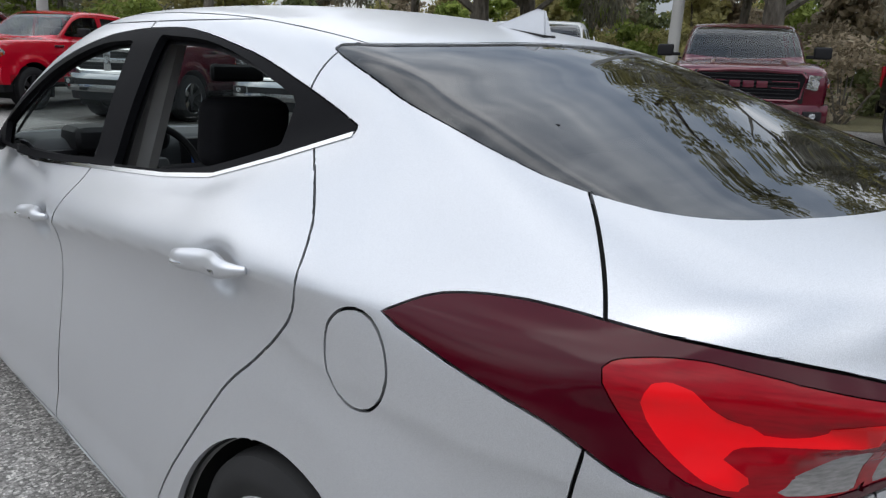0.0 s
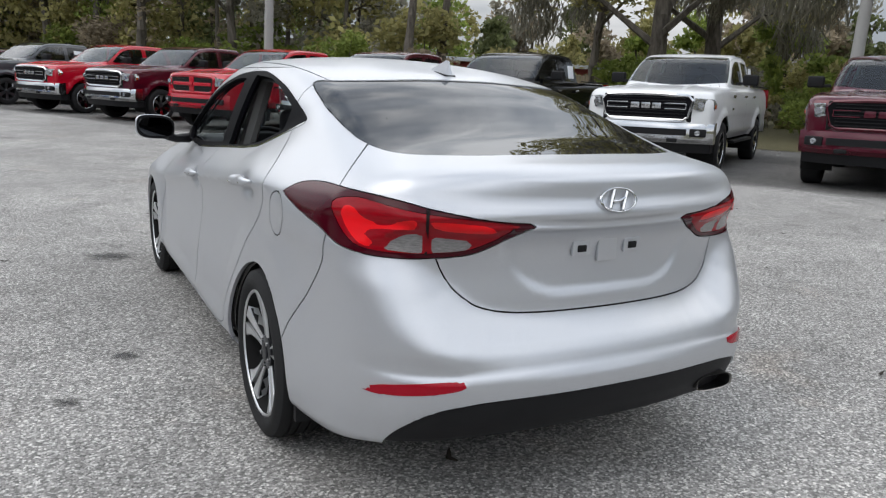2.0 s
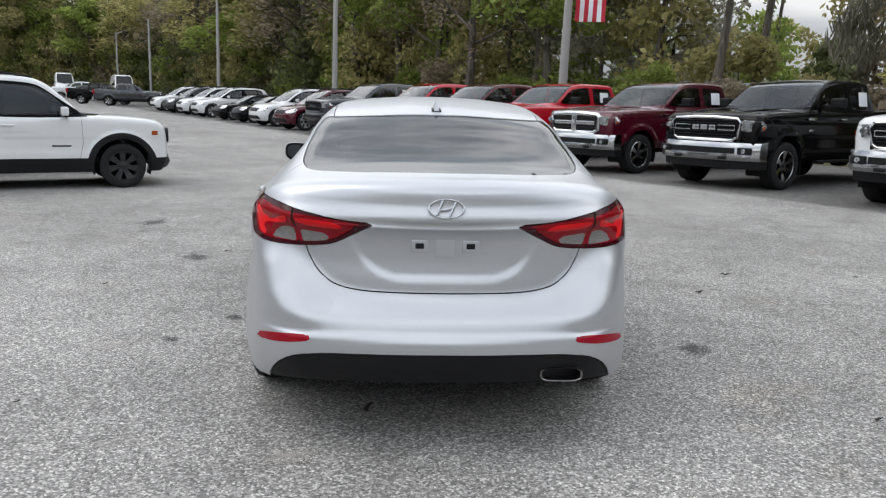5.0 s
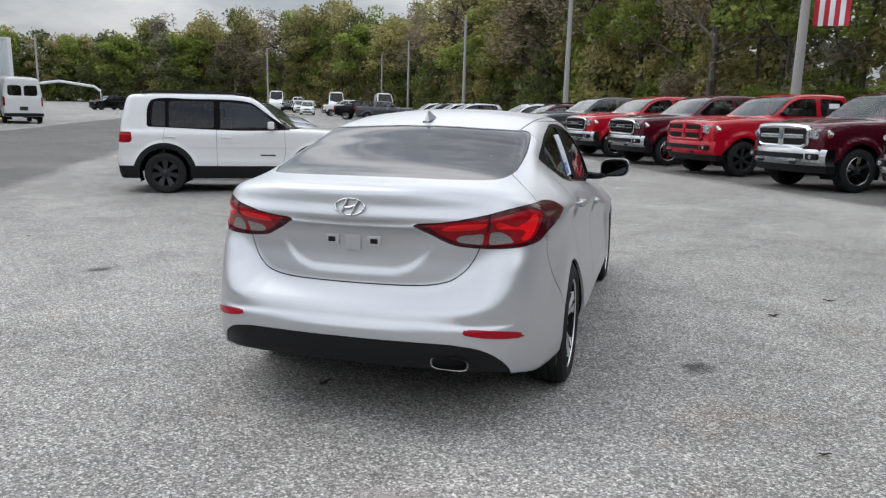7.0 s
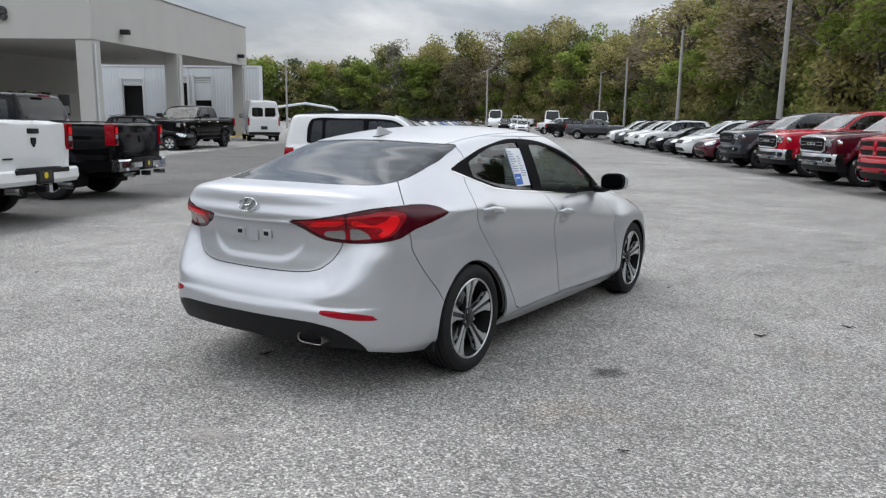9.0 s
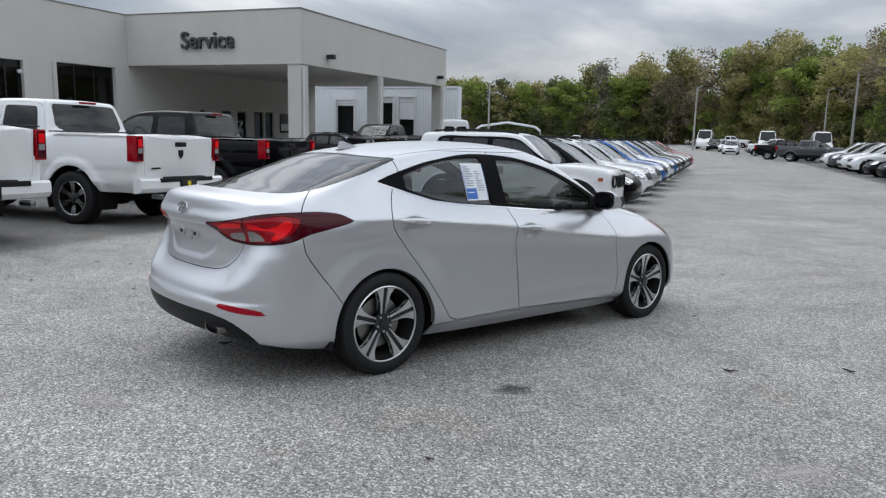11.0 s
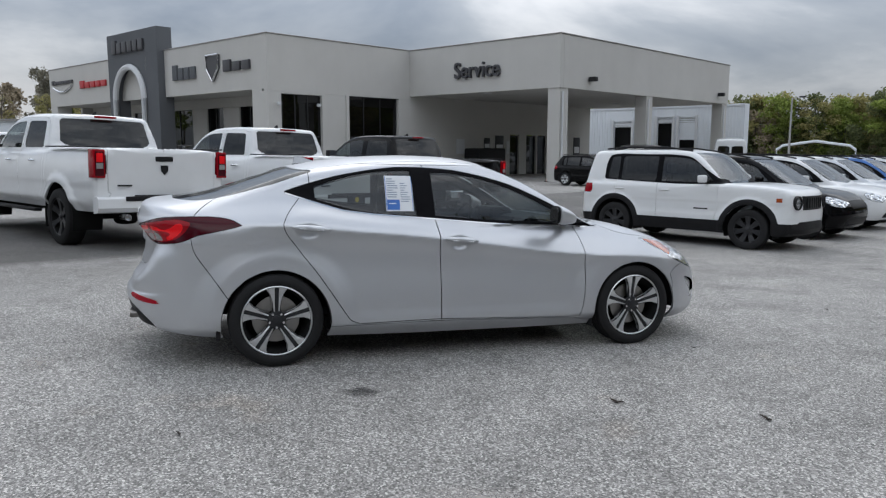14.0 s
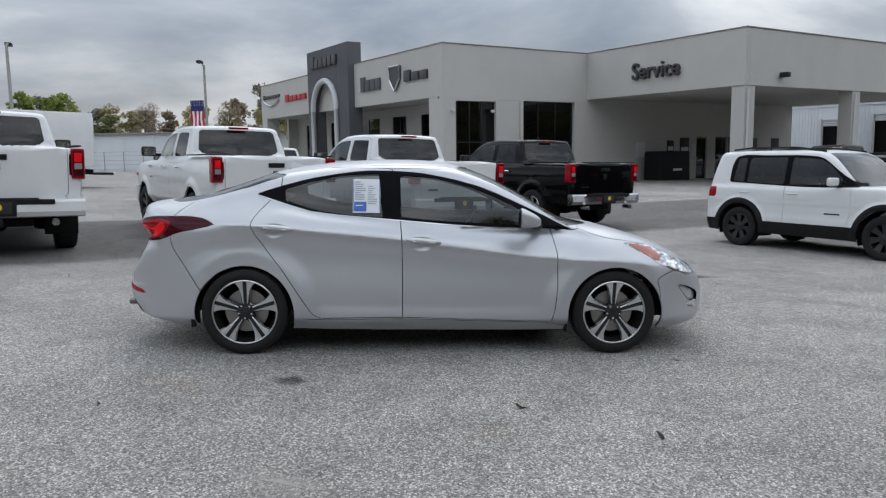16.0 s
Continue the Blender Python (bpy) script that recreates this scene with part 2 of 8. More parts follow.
def lathe(profile, seg=40, turn=None, at=(0, 0, 0), bm=None, closed=False):
    """Turns a profile of (radius, along) round the z axis."""
    one = bmesh.new()
    rings = [[one.verts.new((r * math.cos(2 * math.pi * i / seg), r * math.sin(2 * math.pi * i / seg), z)) for i in range(seg)] for r, z in profile]
    pairs = list(zip(rings, rings[1:])) + ([(rings[-1], rings[0])] if closed else [])
    for a, b in pairs:
        for i in range(seg):
            j = (i + 1) % seg
            one.faces.new((a[i], a[j], b[j], b[i]))
    if turn is not None:
        bmesh.ops.transform(one, matrix=turn, verts=one.verts)
    bmesh.ops.translate(one, vec=at, verts=one.verts)
    bmesh.ops.recalc_face_normals(one, faces=one.faces)
    return joined(bm, one)


def prism(outline, thick, turn=None, at=(0, 0, 0), bevel=0.0, bm=None):
    """A flat shape in x and z, thick along y."""
    one = bmesh.new()
    face = one.faces.new([one.verts.new((x, 0, z)) for x, z in outline])
    made = bmesh.ops.extrude_face_region(one, geom=[face])
    bmesh.ops.translate(one, vec=(0, thick, 0), verts=[v for v in made["geom"] if isinstance(v, bmesh.types.BMVert)])
    bmesh.ops.recalc_face_normals(one, faces=one.faces)
    if bevel:
        rim = [e for e in one.edges if abs(e.verts[0].co.y - e.verts[1].co.y) < 1e-6]
        bmesh.ops.bevel(one, geom=rim, offset=bevel, segments=2, affect="EDGES")
    if turn is not None:
        bmesh.ops.transform(one, matrix=turn, verts=one.verts)
    bmesh.ops.translate(one, vec=at, verts=one.verts)
    return joined(bm, one)


def sweep(points, radius, seg=8, bm=None, flat=1.0):
    """A round bar along a line of points; radius is a number or one for each point."""
    one = bmesh.new()
    pts = [Vector(p) for p in points]
    radii = radius if isinstance(radius, (list, tuple)) else [radius] * len(pts)
    rings = []
    for i, p in enumerate(pts):
        d = (pts[min(i + 1, len(pts) - 1)] - pts[max(i - 1, 0)]).normalized()
        side = d.cross(Vector((0, 0, 1)))
        side = side.normalized() if side.length > 1e-3 else Vector((1, 0, 0))
        up = side.cross(d)
        rings.append([one.verts.new(p + float(radii[i]) * (side * math.cos(a) + up * flat * math.sin(a))) for a in [2 * math.pi * k / seg for k in range(seg)]])
    for a, b in zip(rings, rings[1:]):
        for i in range(seg):
            one.faces.new((a[i], a[(i + 1) % seg], b[(i + 1) % seg], b[i]))
    one.faces.new(rings[0][::-1])
    one.faces.new(rings[-1])
    bmesh.ops.recalc_face_normals(one, faces=one.faces)
    return joined(bm, one)


# ---- vehicle bodies: smooth solids from a few curves, cut into panels ----
def curve(*knots):
    """A smooth function through (at, value) knots."""
    a = np.array(knots, float)
    x, y = a[:, 0], a[:, 1]
    h, s = np.diff(x), np.diff(y) / np.diff(x)
    t = np.concatenate([[s[0]], [0 if p * q <= 0 else 2 * p * q / (p + q) for p, q in zip(s, s[1:])], [s[-1]]]) * 0.5 + \
        np.concatenate([[s[0]], (s[:-1] * h[1:] + s[1:] * h[:-1]) / (h[1:] + h[:-1]), [s[-1]]]) * 0.5

    def value(q):
        q = np.clip(q, x[0], x[-1])
        i = np.clip(np.searchsorted(x, q) - 1, 0, len(x) - 2)
        u = (q - x[i]) / h[i]
        return y[i] * (1 + 2 * u) * (1 - u) ** 2 + y[i + 1] * u * u * (3 - 2 * u) + h[i] * (t[i] * u * (1 - u) ** 2 - t[i + 1] * u * u * (1 - u))
    return value


def smax(a, b, k):
    return np.maximum(a, b) + np.maximum(k - np.abs(a - b), 0) ** 2 / (4 * k)


def smin(a, b, k):
    return -smax(-a, -b, k)


def step(a, b, q):
    u = np.clip((q - a) / (b - a), 0, 1)
    return u * u * (3 - 2 * u)


def cast_shell(solid, ya, yb, z0, along, round_rear, round_front, up, low=-70):
    """Half of a body (x >= 0) as a triangle net: rays from a spine meet the surface solid = 0."""
    ths = np.radians(np.linspace(low, 90, up))
    st = [(ya, 90 - 90 * i / round_rear, -1) for i in range(round_rear)] + [(ya + (yb - ya) * i / along, 0, 0) for i in range(along + 1)] + [(yb, 90 * i / round_front, 1) for i in range(1, round_front + 1)]
    o, w = [], []
    for y, az, way in st:
        az = math.radians(az)
        for th in ths:
            o.append((0, y, z0))
            w.append((math.cos(th) * math.cos(az), way * math.cos(th) * math.sin(az), math.sin(th)))
    o, w = np.array(o), np.array(w)
    lo, hi = np.zeros(len(o)), np.zeros(len(o))
    todo = np.ones(len(o), bool)
    for s in np.linspace(0.08, 4.0, 90):
        q = o[todo] + w[todo] * s
        out = solid(q[:, 0], q[:, 1], q[:, 2]) > 0
        i = np.where(todo)[0]
        hi[i[out]] = s
        lo[i[~out]] = s
        todo[i[out]] = False
        if not todo.any():
            break
    for _ in range(24):
        mid = (lo + hi) / 2
        q = o + w * mid[:, None]
        out = solid(q[:, 0], q[:, 1], q[:, 2]) > 0
        hi, lo = np.where(out, mid, hi), np.where(out, lo, mid)
    v = o + w * lo[:, None]
    n = len(ths)
    i, j = np.meshgrid(np.arange(len(st) - 1), np.arange(n - 1), indexing="ij")
    a, b, c, d = i * n + j, (i + 1) * n + j, (i + 1) * n + j + 1, i * n + j + 1
    tri = np.concatenate([np.stack([a, b, c], -1).reshape(-1, 3), np.stack([a, c, d], -1).reshape(-1, 3)])
    area = np.linalg.norm(np.cross(v[tri[:, 1]] - v[tri[:, 0]], v[tri[:, 2]] - v[tri[:, 0]]), axis=1)
    return v, tri[area > 1e-9]


def inside(poly, u, v):
    """Signed distance to a closed outline, negative inside."""
    p = np.array(poly, float)
    q = np.roll(p, -1, 0)
    best, odd = np.full(len(u), 1e9), np.zeros(len(u), bool)
    for (ax, ay), (bx, by) in zip(p, q):
        ex, ey = bx - ax, by - ay
        t = np.clip(((u - ax) * ex + (v - ay) * ey) / (ex * ex + ey * ey + 1e-12), 0, 1)
        best = np.minimum(best, (u - ax - t * ex) ** 2 + (v - ay - t * ey) ** 2)
        if ay != by:
            odd ^= ((ay > v) != (by > v)) & (u < ex * (v - ay) / (by - ay) + ax)
    return np.where(odd, -1, 1) * np.sqrt(best)


def rounded(points, steps=5):
    """A closed smooth outline through the points; a point given with a third value stays a sharp corner."""
    n, out = len(points), []
    for i in range(n):
        p0, p1, p2, p3 = [np.array(points[(i + k - 1) % n][:2], float) for k in range(4)]
        s1, s2 = len(points[i]) > 2, len(points[(i + 1) % n]) > 2
        m1 = (p2 - p1) * 0.5 if s1 else (p2 - p0) * 0.25 + (p2 - p1) * 0.25
        m2 = (p2 - p1) * 0.5 if s2 else (p3 - p1) * 0.25 + (p2 - p1) * 0.25
        for k in range(steps):
            u = k / steps
            out.append(tuple(p1 * (1 + 2 * u) * (1 - u) ** 2 + p2 * u * u * (3 - 2 * u) + 1.6 * (m1 * u * (1 - u) ** 2 - m2 * u * u * (1 - u))))
    return out


class Shell:
    """A cut-up half body: vertices, triangles and, for each triangle, the panel that it belongs to."""

    def __init__(self, solid, v, tri, first="body"):
        self.solid, self.v, self.tri = solid, v, tri
        self.tag = np.array([first] * len(tri), dtype=object)

    def cut(self, d, name, only=None, where=None):
        """Splits the net along d = 0 and gives the part where d < 0 the name. d: a function of x, y, z."""
        dv = d(self.v[:, 0], self.v[:, 1], self.v[:, 2])
        dv = np.where(np.abs(dv) < 4e-4, 4e-4, dv)
        ok = np.ones(len(self.tri), bool)
        if only is not None:
            ok &= np.isin(self.tag, [only] if isinstance(only, str) else list(only))
        mid = self.v[self.tri].mean(1)
        if where is not None:
            ok &= where(mid[:, 0], mid[:, 1], mid[:, 2])
        neg = (dv[self.tri] < 0).sum(1)
        self.tag[ok & (neg == 3)] = name
        sel = np.where(ok & (neg > 0) & (neg < 3))[0]
        if not len(sel):
            return
        t, old, lone = self.tri[sel], self.tag[sel], neg[sel] == 1
        s = dv[t] < 0
        k = np.where(lone, np.argmax(s, 1), np.argmax(~s, 1))
        r = np.arange(len(t))
        a, b, c = t[r, k], t[r, (k + 1) % 3], t[r, (k + 2) % 3]
        edges = np.concatenate([np.sort(np.stack([a, b], 1), 1), np.sort(np.stack([a, c], 1), 1)])
        uniq, inv = np.unique(edges, axis=0, return_inverse=True)
        inv = inv.reshape(-1)
        d0, d1 = dv[uniq[:, 0]], dv[uniq[:, 1]]
        f = (d0 / (d0 - d1))[:, None]
        base = len(self.v)
        self.v = np.concatenate([self.v, self.v[uniq[:, 0]] * (1 - f) + self.v[uniq[:, 1]] * f])
        ab, ac = base + inv[:len(t)], base + inv[len(t):]
        tips = np.stack([a, ab, ac], 1)
        rest = np.concatenate([np.stack([ab, b, c], 1), np.stack([ab, c, ac], 1)])
        tip_tag = np.where(lone, name, old)
        rest_tag = np.where(lone, old, name)
        keep = np.ones(len(self.tri), bool)
        keep[sel] = False
        self.tri = np.concatenate([self.tri[keep], tips, rest])
        self.tag = np.concatenate([self.tag[keep], tip_tag, rest_tag, rest_tag])

    def normals(self, v, e=0.003):
        g = np.stack([self.solid(*(v + np.eye(3)[k] * e).T) - self.solid(*(v - np.eye(3)[k] * e).T) for k in range(3)], 1)
        flip = v[:, 0] < 2e-4
        g[flip, 0] = 0
        return g / np.maximum(np.linalg.norm(g, axis=1, keepdims=True), 1e-9)

    def panel(self, names, obname, mat, parent, side=0, label="", sink=0.0, gap=0.0025, fold=0.014):
        """One panel as a part. side: 1 right, -1 left, 0 both halves joined. Its rim is folded in, so that the joints show as gaps."""
        names = [names] if isinstance(names, str) else names
        tri = self.tri[np.isin(self.tag, names)]
        if not len(tri):
            return None
        used, inv = np.unique(tri, return_inverse=True)
        v, t = self.v[used].copy(), inv.reshape(-1, 3)
        n = self.normals(v)
        v = v - n * sink
        e = np.sort(np.concatenate([t[:, [0, 1]], t[:, [1, 2]], t[:, [2, 0]]]), 1)
        full = np.concatenate([t[:, [0, 1, 2]], t[:, [1, 2, 0]], t[:, [2, 0, 1]]])
        _, first, count = np.unique(e, axis=0, return_index=True, return_counts=True)
        rim = full[first[count == 1]]
        mid = (v[rim[:, 0], 0] < 1e-3) & (v[rim[:, 1], 0] < 1e-3)
        rim = rim[~mid]
        shift = np.zeros_like(v)
        for a, b, c in rim:
            d = v[b] - v[a]
            w = v[c] - v[a]
            w = w - d * (w @ d) / max(d @ d, 1e-12)
            w = w / max(np.linalg.norm(w), 1e-9)
            shift[a] += w
            shift[b] += w
        ln = np.linalg.norm(shift, axis=1)
        on = ln > 1e-6
        shift[on] /= ln[on][:, None]
        v = v + shift * gap
        if fold:
            ids = np.where(on)[0]
            back = {i: len(v) + k for k, i in enumerate(ids)}
            lift = {i: len(v) + len(ids) + k for k, i in enumerate(ids)}
            v = np.concatenate([v, v[ids], v[ids] - n[ids] * fold + shift[ids] * 0.002])
            n = np.concatenate([n, -shift[ids], -shift[ids]])
            quads = [(back[b], back[a], lift[a], lift[b]) for a, b, c in rim if a in back and b in back]
        else:
            quads = []
        polys = [tuple(q) for q in t] + quads
        vv, nn, pp = v, n, polys
        if side <= 0:
            fl = np.array([-1, 1, 1])
            vm, nm = v * fl, n * fl
            pm = [tuple(q[::-1]) for q in polys]
            if side < 0:
                vv, nn, pp = vm, nm, pm
            else:
                k = len(v)
                vv, nn = np.concatenate([v, vm]), np.concatenate([n, nm])
                pp = polys + [tuple(i + k for i in q) for q in pm]
        me = bpy.data.meshes.new(obname)
        me.from_pydata(vv.tolist(), [], pp)
        for p in me.polygons:
            p.use_smooth = True
        me.normals_split_custom_set_from_vertices(nn.tolist())
        me.materials.append(mat)
        ob = new(obname, me)
        ob.parent = parent
        return tagged(ob, label)


# ---- the silver sedan ----
S_WIDE = curve((-0.95, 0.68), (-0.75, 0.745), (-0.45, 0.822), (-0.2, 0.857), (0.0, 0.868), (0.5, 0.872), (1.3, 0.87), (2.2, 0.868), (2.7, 0.868), (3.0, 0.852), (3.25, 0.80), (3.45, 0.71), (3.6, 0.60))
S_LINE = curve((-0.95, 0.985), (-0.23, 0.945), (0.08, 0.93), (0.48, 0.889), (0.88, 0.855), (1.28, 0.81), (1.7, 0.76), (2.15, 0.71), (2.7, 0.68), (3.5, 0.62))
S_SIDE = curve((-0.97, 0.955), (-0.75, 0.97), (-0.5, 0.97), (-0.2, 0.99), (0.07, 1.03), (0.26, 1.045), (0.46, 1.02), (0.67, 1.0), (1.1, 0.968), (1.5, 0.94), (1.9, 0.92), (2.4, 0.89), (2.7, 0.86), (3.0, 0.79), (3.2, 0.725), (3.4, 0.64), (3.6, 0.54))
S_CROWN = curve((-0.97, 0.10), (-0.6, 0.10), (0, 0.09), (0.6, 0.05), (2.2, 0.05), (2.7, 0.055), (3.1, 0.05), (3.6, 0.04))
S_GLASS = curve((-0.75, 0.60), (-0.4, 0.665), (-0.1, 0.70), (0.3, 0.73), (0.8, 0.745), (1.4, 0.748), (2.0, 0.73), (2.4, 0.70), (2.8, 0.64))
S_ROOF = curve((-1.2, 0.5), (-0.75, 0.97), (-0.55, 1.062), (-0.45, 1.097), (-0.31, 1.153), (-0.08, 1.243), (0.16, 1.322), (0.46, 1.376), (0.72, 1.405), (1.1, 1.421), (1.45, 1.405), (1.75, 1.325), (2.0, 1.21), (2.3, 1.04), (2.6, 0.88), (2.9, 0.73), (3.5, 0.4))
S_LOW = curve((-0.97, 0.285), (-0.75, 0.25), (-0.43, 0.195), (0.3, 0.17), (2.2, 0.158), (3.1, 0.17), (3.6, 0.20))
S_TRUNK = curve((0.2, -0.86), (0.60, -0.87), (0.68, -0.862), (0.76, -0.85), (0.89, -0.842), (0.912, -0.845), (0.925, -0.868), (0.98, -0.873), (1.02, -0.895), (1.05, -0.915), (1.09, -0.92))
S_BUMP = curve((0.2, -0.87), (0.30, -0.93), (0.36, -0.958), (0.45, -0.97), (0.475, -0.967), (0.492, -0.955), (0.56, -0.964), (0.612, -0.957), (0.75, -0.915), (0.85, -0.872), (1.1, -0.76))
S_NOSE = curve((0.15, 3.50), (0.25, 3.57), (0.4, 3.585), (0.55, 3.56), (0.66, 3.50), (0.8, 3.3), (0.9, 3.0))

LID_EDGE = [(-0.64, 0.634), (-0.05, 0.634), (0.10, 0.636), (0.176, 0.640), (0.235, 0.652), (0.27, 0.668), (0.30, 0.693), (0.333, 0.728), (0.352, 0.765), (0.366, 0.804), (0.39, 0.90), (0.40, 1.4), (-0.64, 1.4)]


def sedan_solid(x, y, z):
    x = np.abs(x)
    wide, line, side = S_WIDE(y), S_LINE(y), S_SIDE(y)
    rel = z - line
    span = step(-0.40, 0.05, y) * step(2.72, 2.15, y)
    d = 0.026 * (1 - np.exp(np.minimum(rel, 0) / 0.05)) * span
    d = d + 0.006 - 0.046 * step(0.80, 0.34, z) * (0.45 + 0.55 * span)
    d = d - 0.012 * step(0.375, 0.285, z) * step(0.42, 0.62, y) * step(2.26, 2.10, y)
    d = d + 0.085 * step(0.275, 0.15, z)
    d = d + 0.95 * np.maximum(rel, 0) ** 2 / (np.maximum(rel, 0) + 0.06)
    for wy in (0.0, 2.70):
        r = np.hypot(y - wy, z - 0.31)
        d = d - (0.014 * step(0.56, 0.43, r) + 0.004 * step(0.47, 0.41, r)) * step(0.2, 0.35, z)
    for hy, hz in ((0.215, 0.902), (1.275, 0.812)):
        d = d + 0.028 * np.exp(-(((y - hy) / 0.070) ** 2 + ((z - hz) / 0.040) ** 2) ** 1.5)
    f_side = x - (wide - d)
    f_top = z - (side + S_CROWN(y) * (1 - (x / 0.8) ** 4)) - 0.012 * step(-0.70, -0.90, y)
    tub = smax(f_side, f_top, 0.10)
    off = inside(LID_EDGE, np.degrees(np.arctan2(x - 0.1, 0.3 - y)) * 0.016, z)
    bulge = step(-0.02, 0.17, off) * step(0.92, 0.72, z)
    plan = 0.10 * (x / 0.56) ** 2.3 * (1 - bulge) + 0.055 * (x / 0.5) ** 2.2 * bulge
    press = smax(x - 0.30 - 0.45 * (z - 0.70), 0.695 - z, 0.14)
    plan = plan + 0.008 * step(0.016, -0.020, press) * step(0.905, 0.885, z)
    tub = smax(tub, S_TRUNK(z) * (1 - bulge) + S_BUMP(z) * bulge + plan - y, 0.16 + 0.04 * bulge)
    tub = smax(tub, y - S_NOSE(z) + 0.30 * (x / 0.8) ** 2.6, 0.22)
    rise = np.maximum(z - 0.98, 0)
    f_glass = x - (S_GLASS(y) - 0.28 * (z - 0.98) - 0.31 * rise ** 2)
    f_roof = z - (S_ROOF(y) - 0.05 * (x / 0.6) ** 2.2)
    cabin = np.maximum(smax(f_glass, f_roof, 0.085), 0.93 - z)
    both = smin(tub, cabin, 0.045 + 0.13 * step(0.35, -0.15, y) + 0.05 * step(2.2, 2.6, y))
    return smax(both, S_LOW(y) - z, 0.03)


def side_x(solid, ys, zs, side=1):
    """Where the flank of a body lies at the heights zs and stations ys."""
    ys, zs = np.atleast_1d(np.array(ys, float)), np.atleast_1d(np.array(zs, float))
    lo, hi = np.full(len(ys), 0.2), np.full(len(ys), 1.3)
    for _ in range(30):
        mid = (lo + hi) / 2
        out = solid(mid, ys, zs) > 0
        hi, lo = np.where(out, mid, hi), np.where(out, lo, mid)
    return lo * side


def rear_y(solid, xs, zs):
    """Where the tail of a body lies."""
    xs, zs = np.atleast_1d(np.array(xs, float)), np.atleast_1d(np.array(zs, float))
    lo, hi = np.full(len(xs), -1.6), np.full(len(xs), 0.3)
    for _ in range(30):
        mid = (lo + hi) / 2
        out = solid(xs, mid, zs) > 0
        lo, hi = np.where(out, mid, lo), np.where(out, hi, mid)
    return hi


def in_side(poly):
    return lambda x, y, z: inside(poly, y, z)


def in_plan(poly):
    return lambda x, y, z: inside(poly, x, y)


def polar(x, y):
    return np.degrees(np.arctan2(np.abs(x) - 0.1, 0.3 - y))


def in_polar(poly):
    """An outline in degrees round the tail and height."""
    flat = [(p[0] * 0.016, p[1]) for p in poly]
    return lambda x, y, z: inside(flat, polar(x, y) * 0.016, z)


def ring(cy, cz, r):
    return lambda x, y, z: np.hypot(y - cy, z - cz) - r


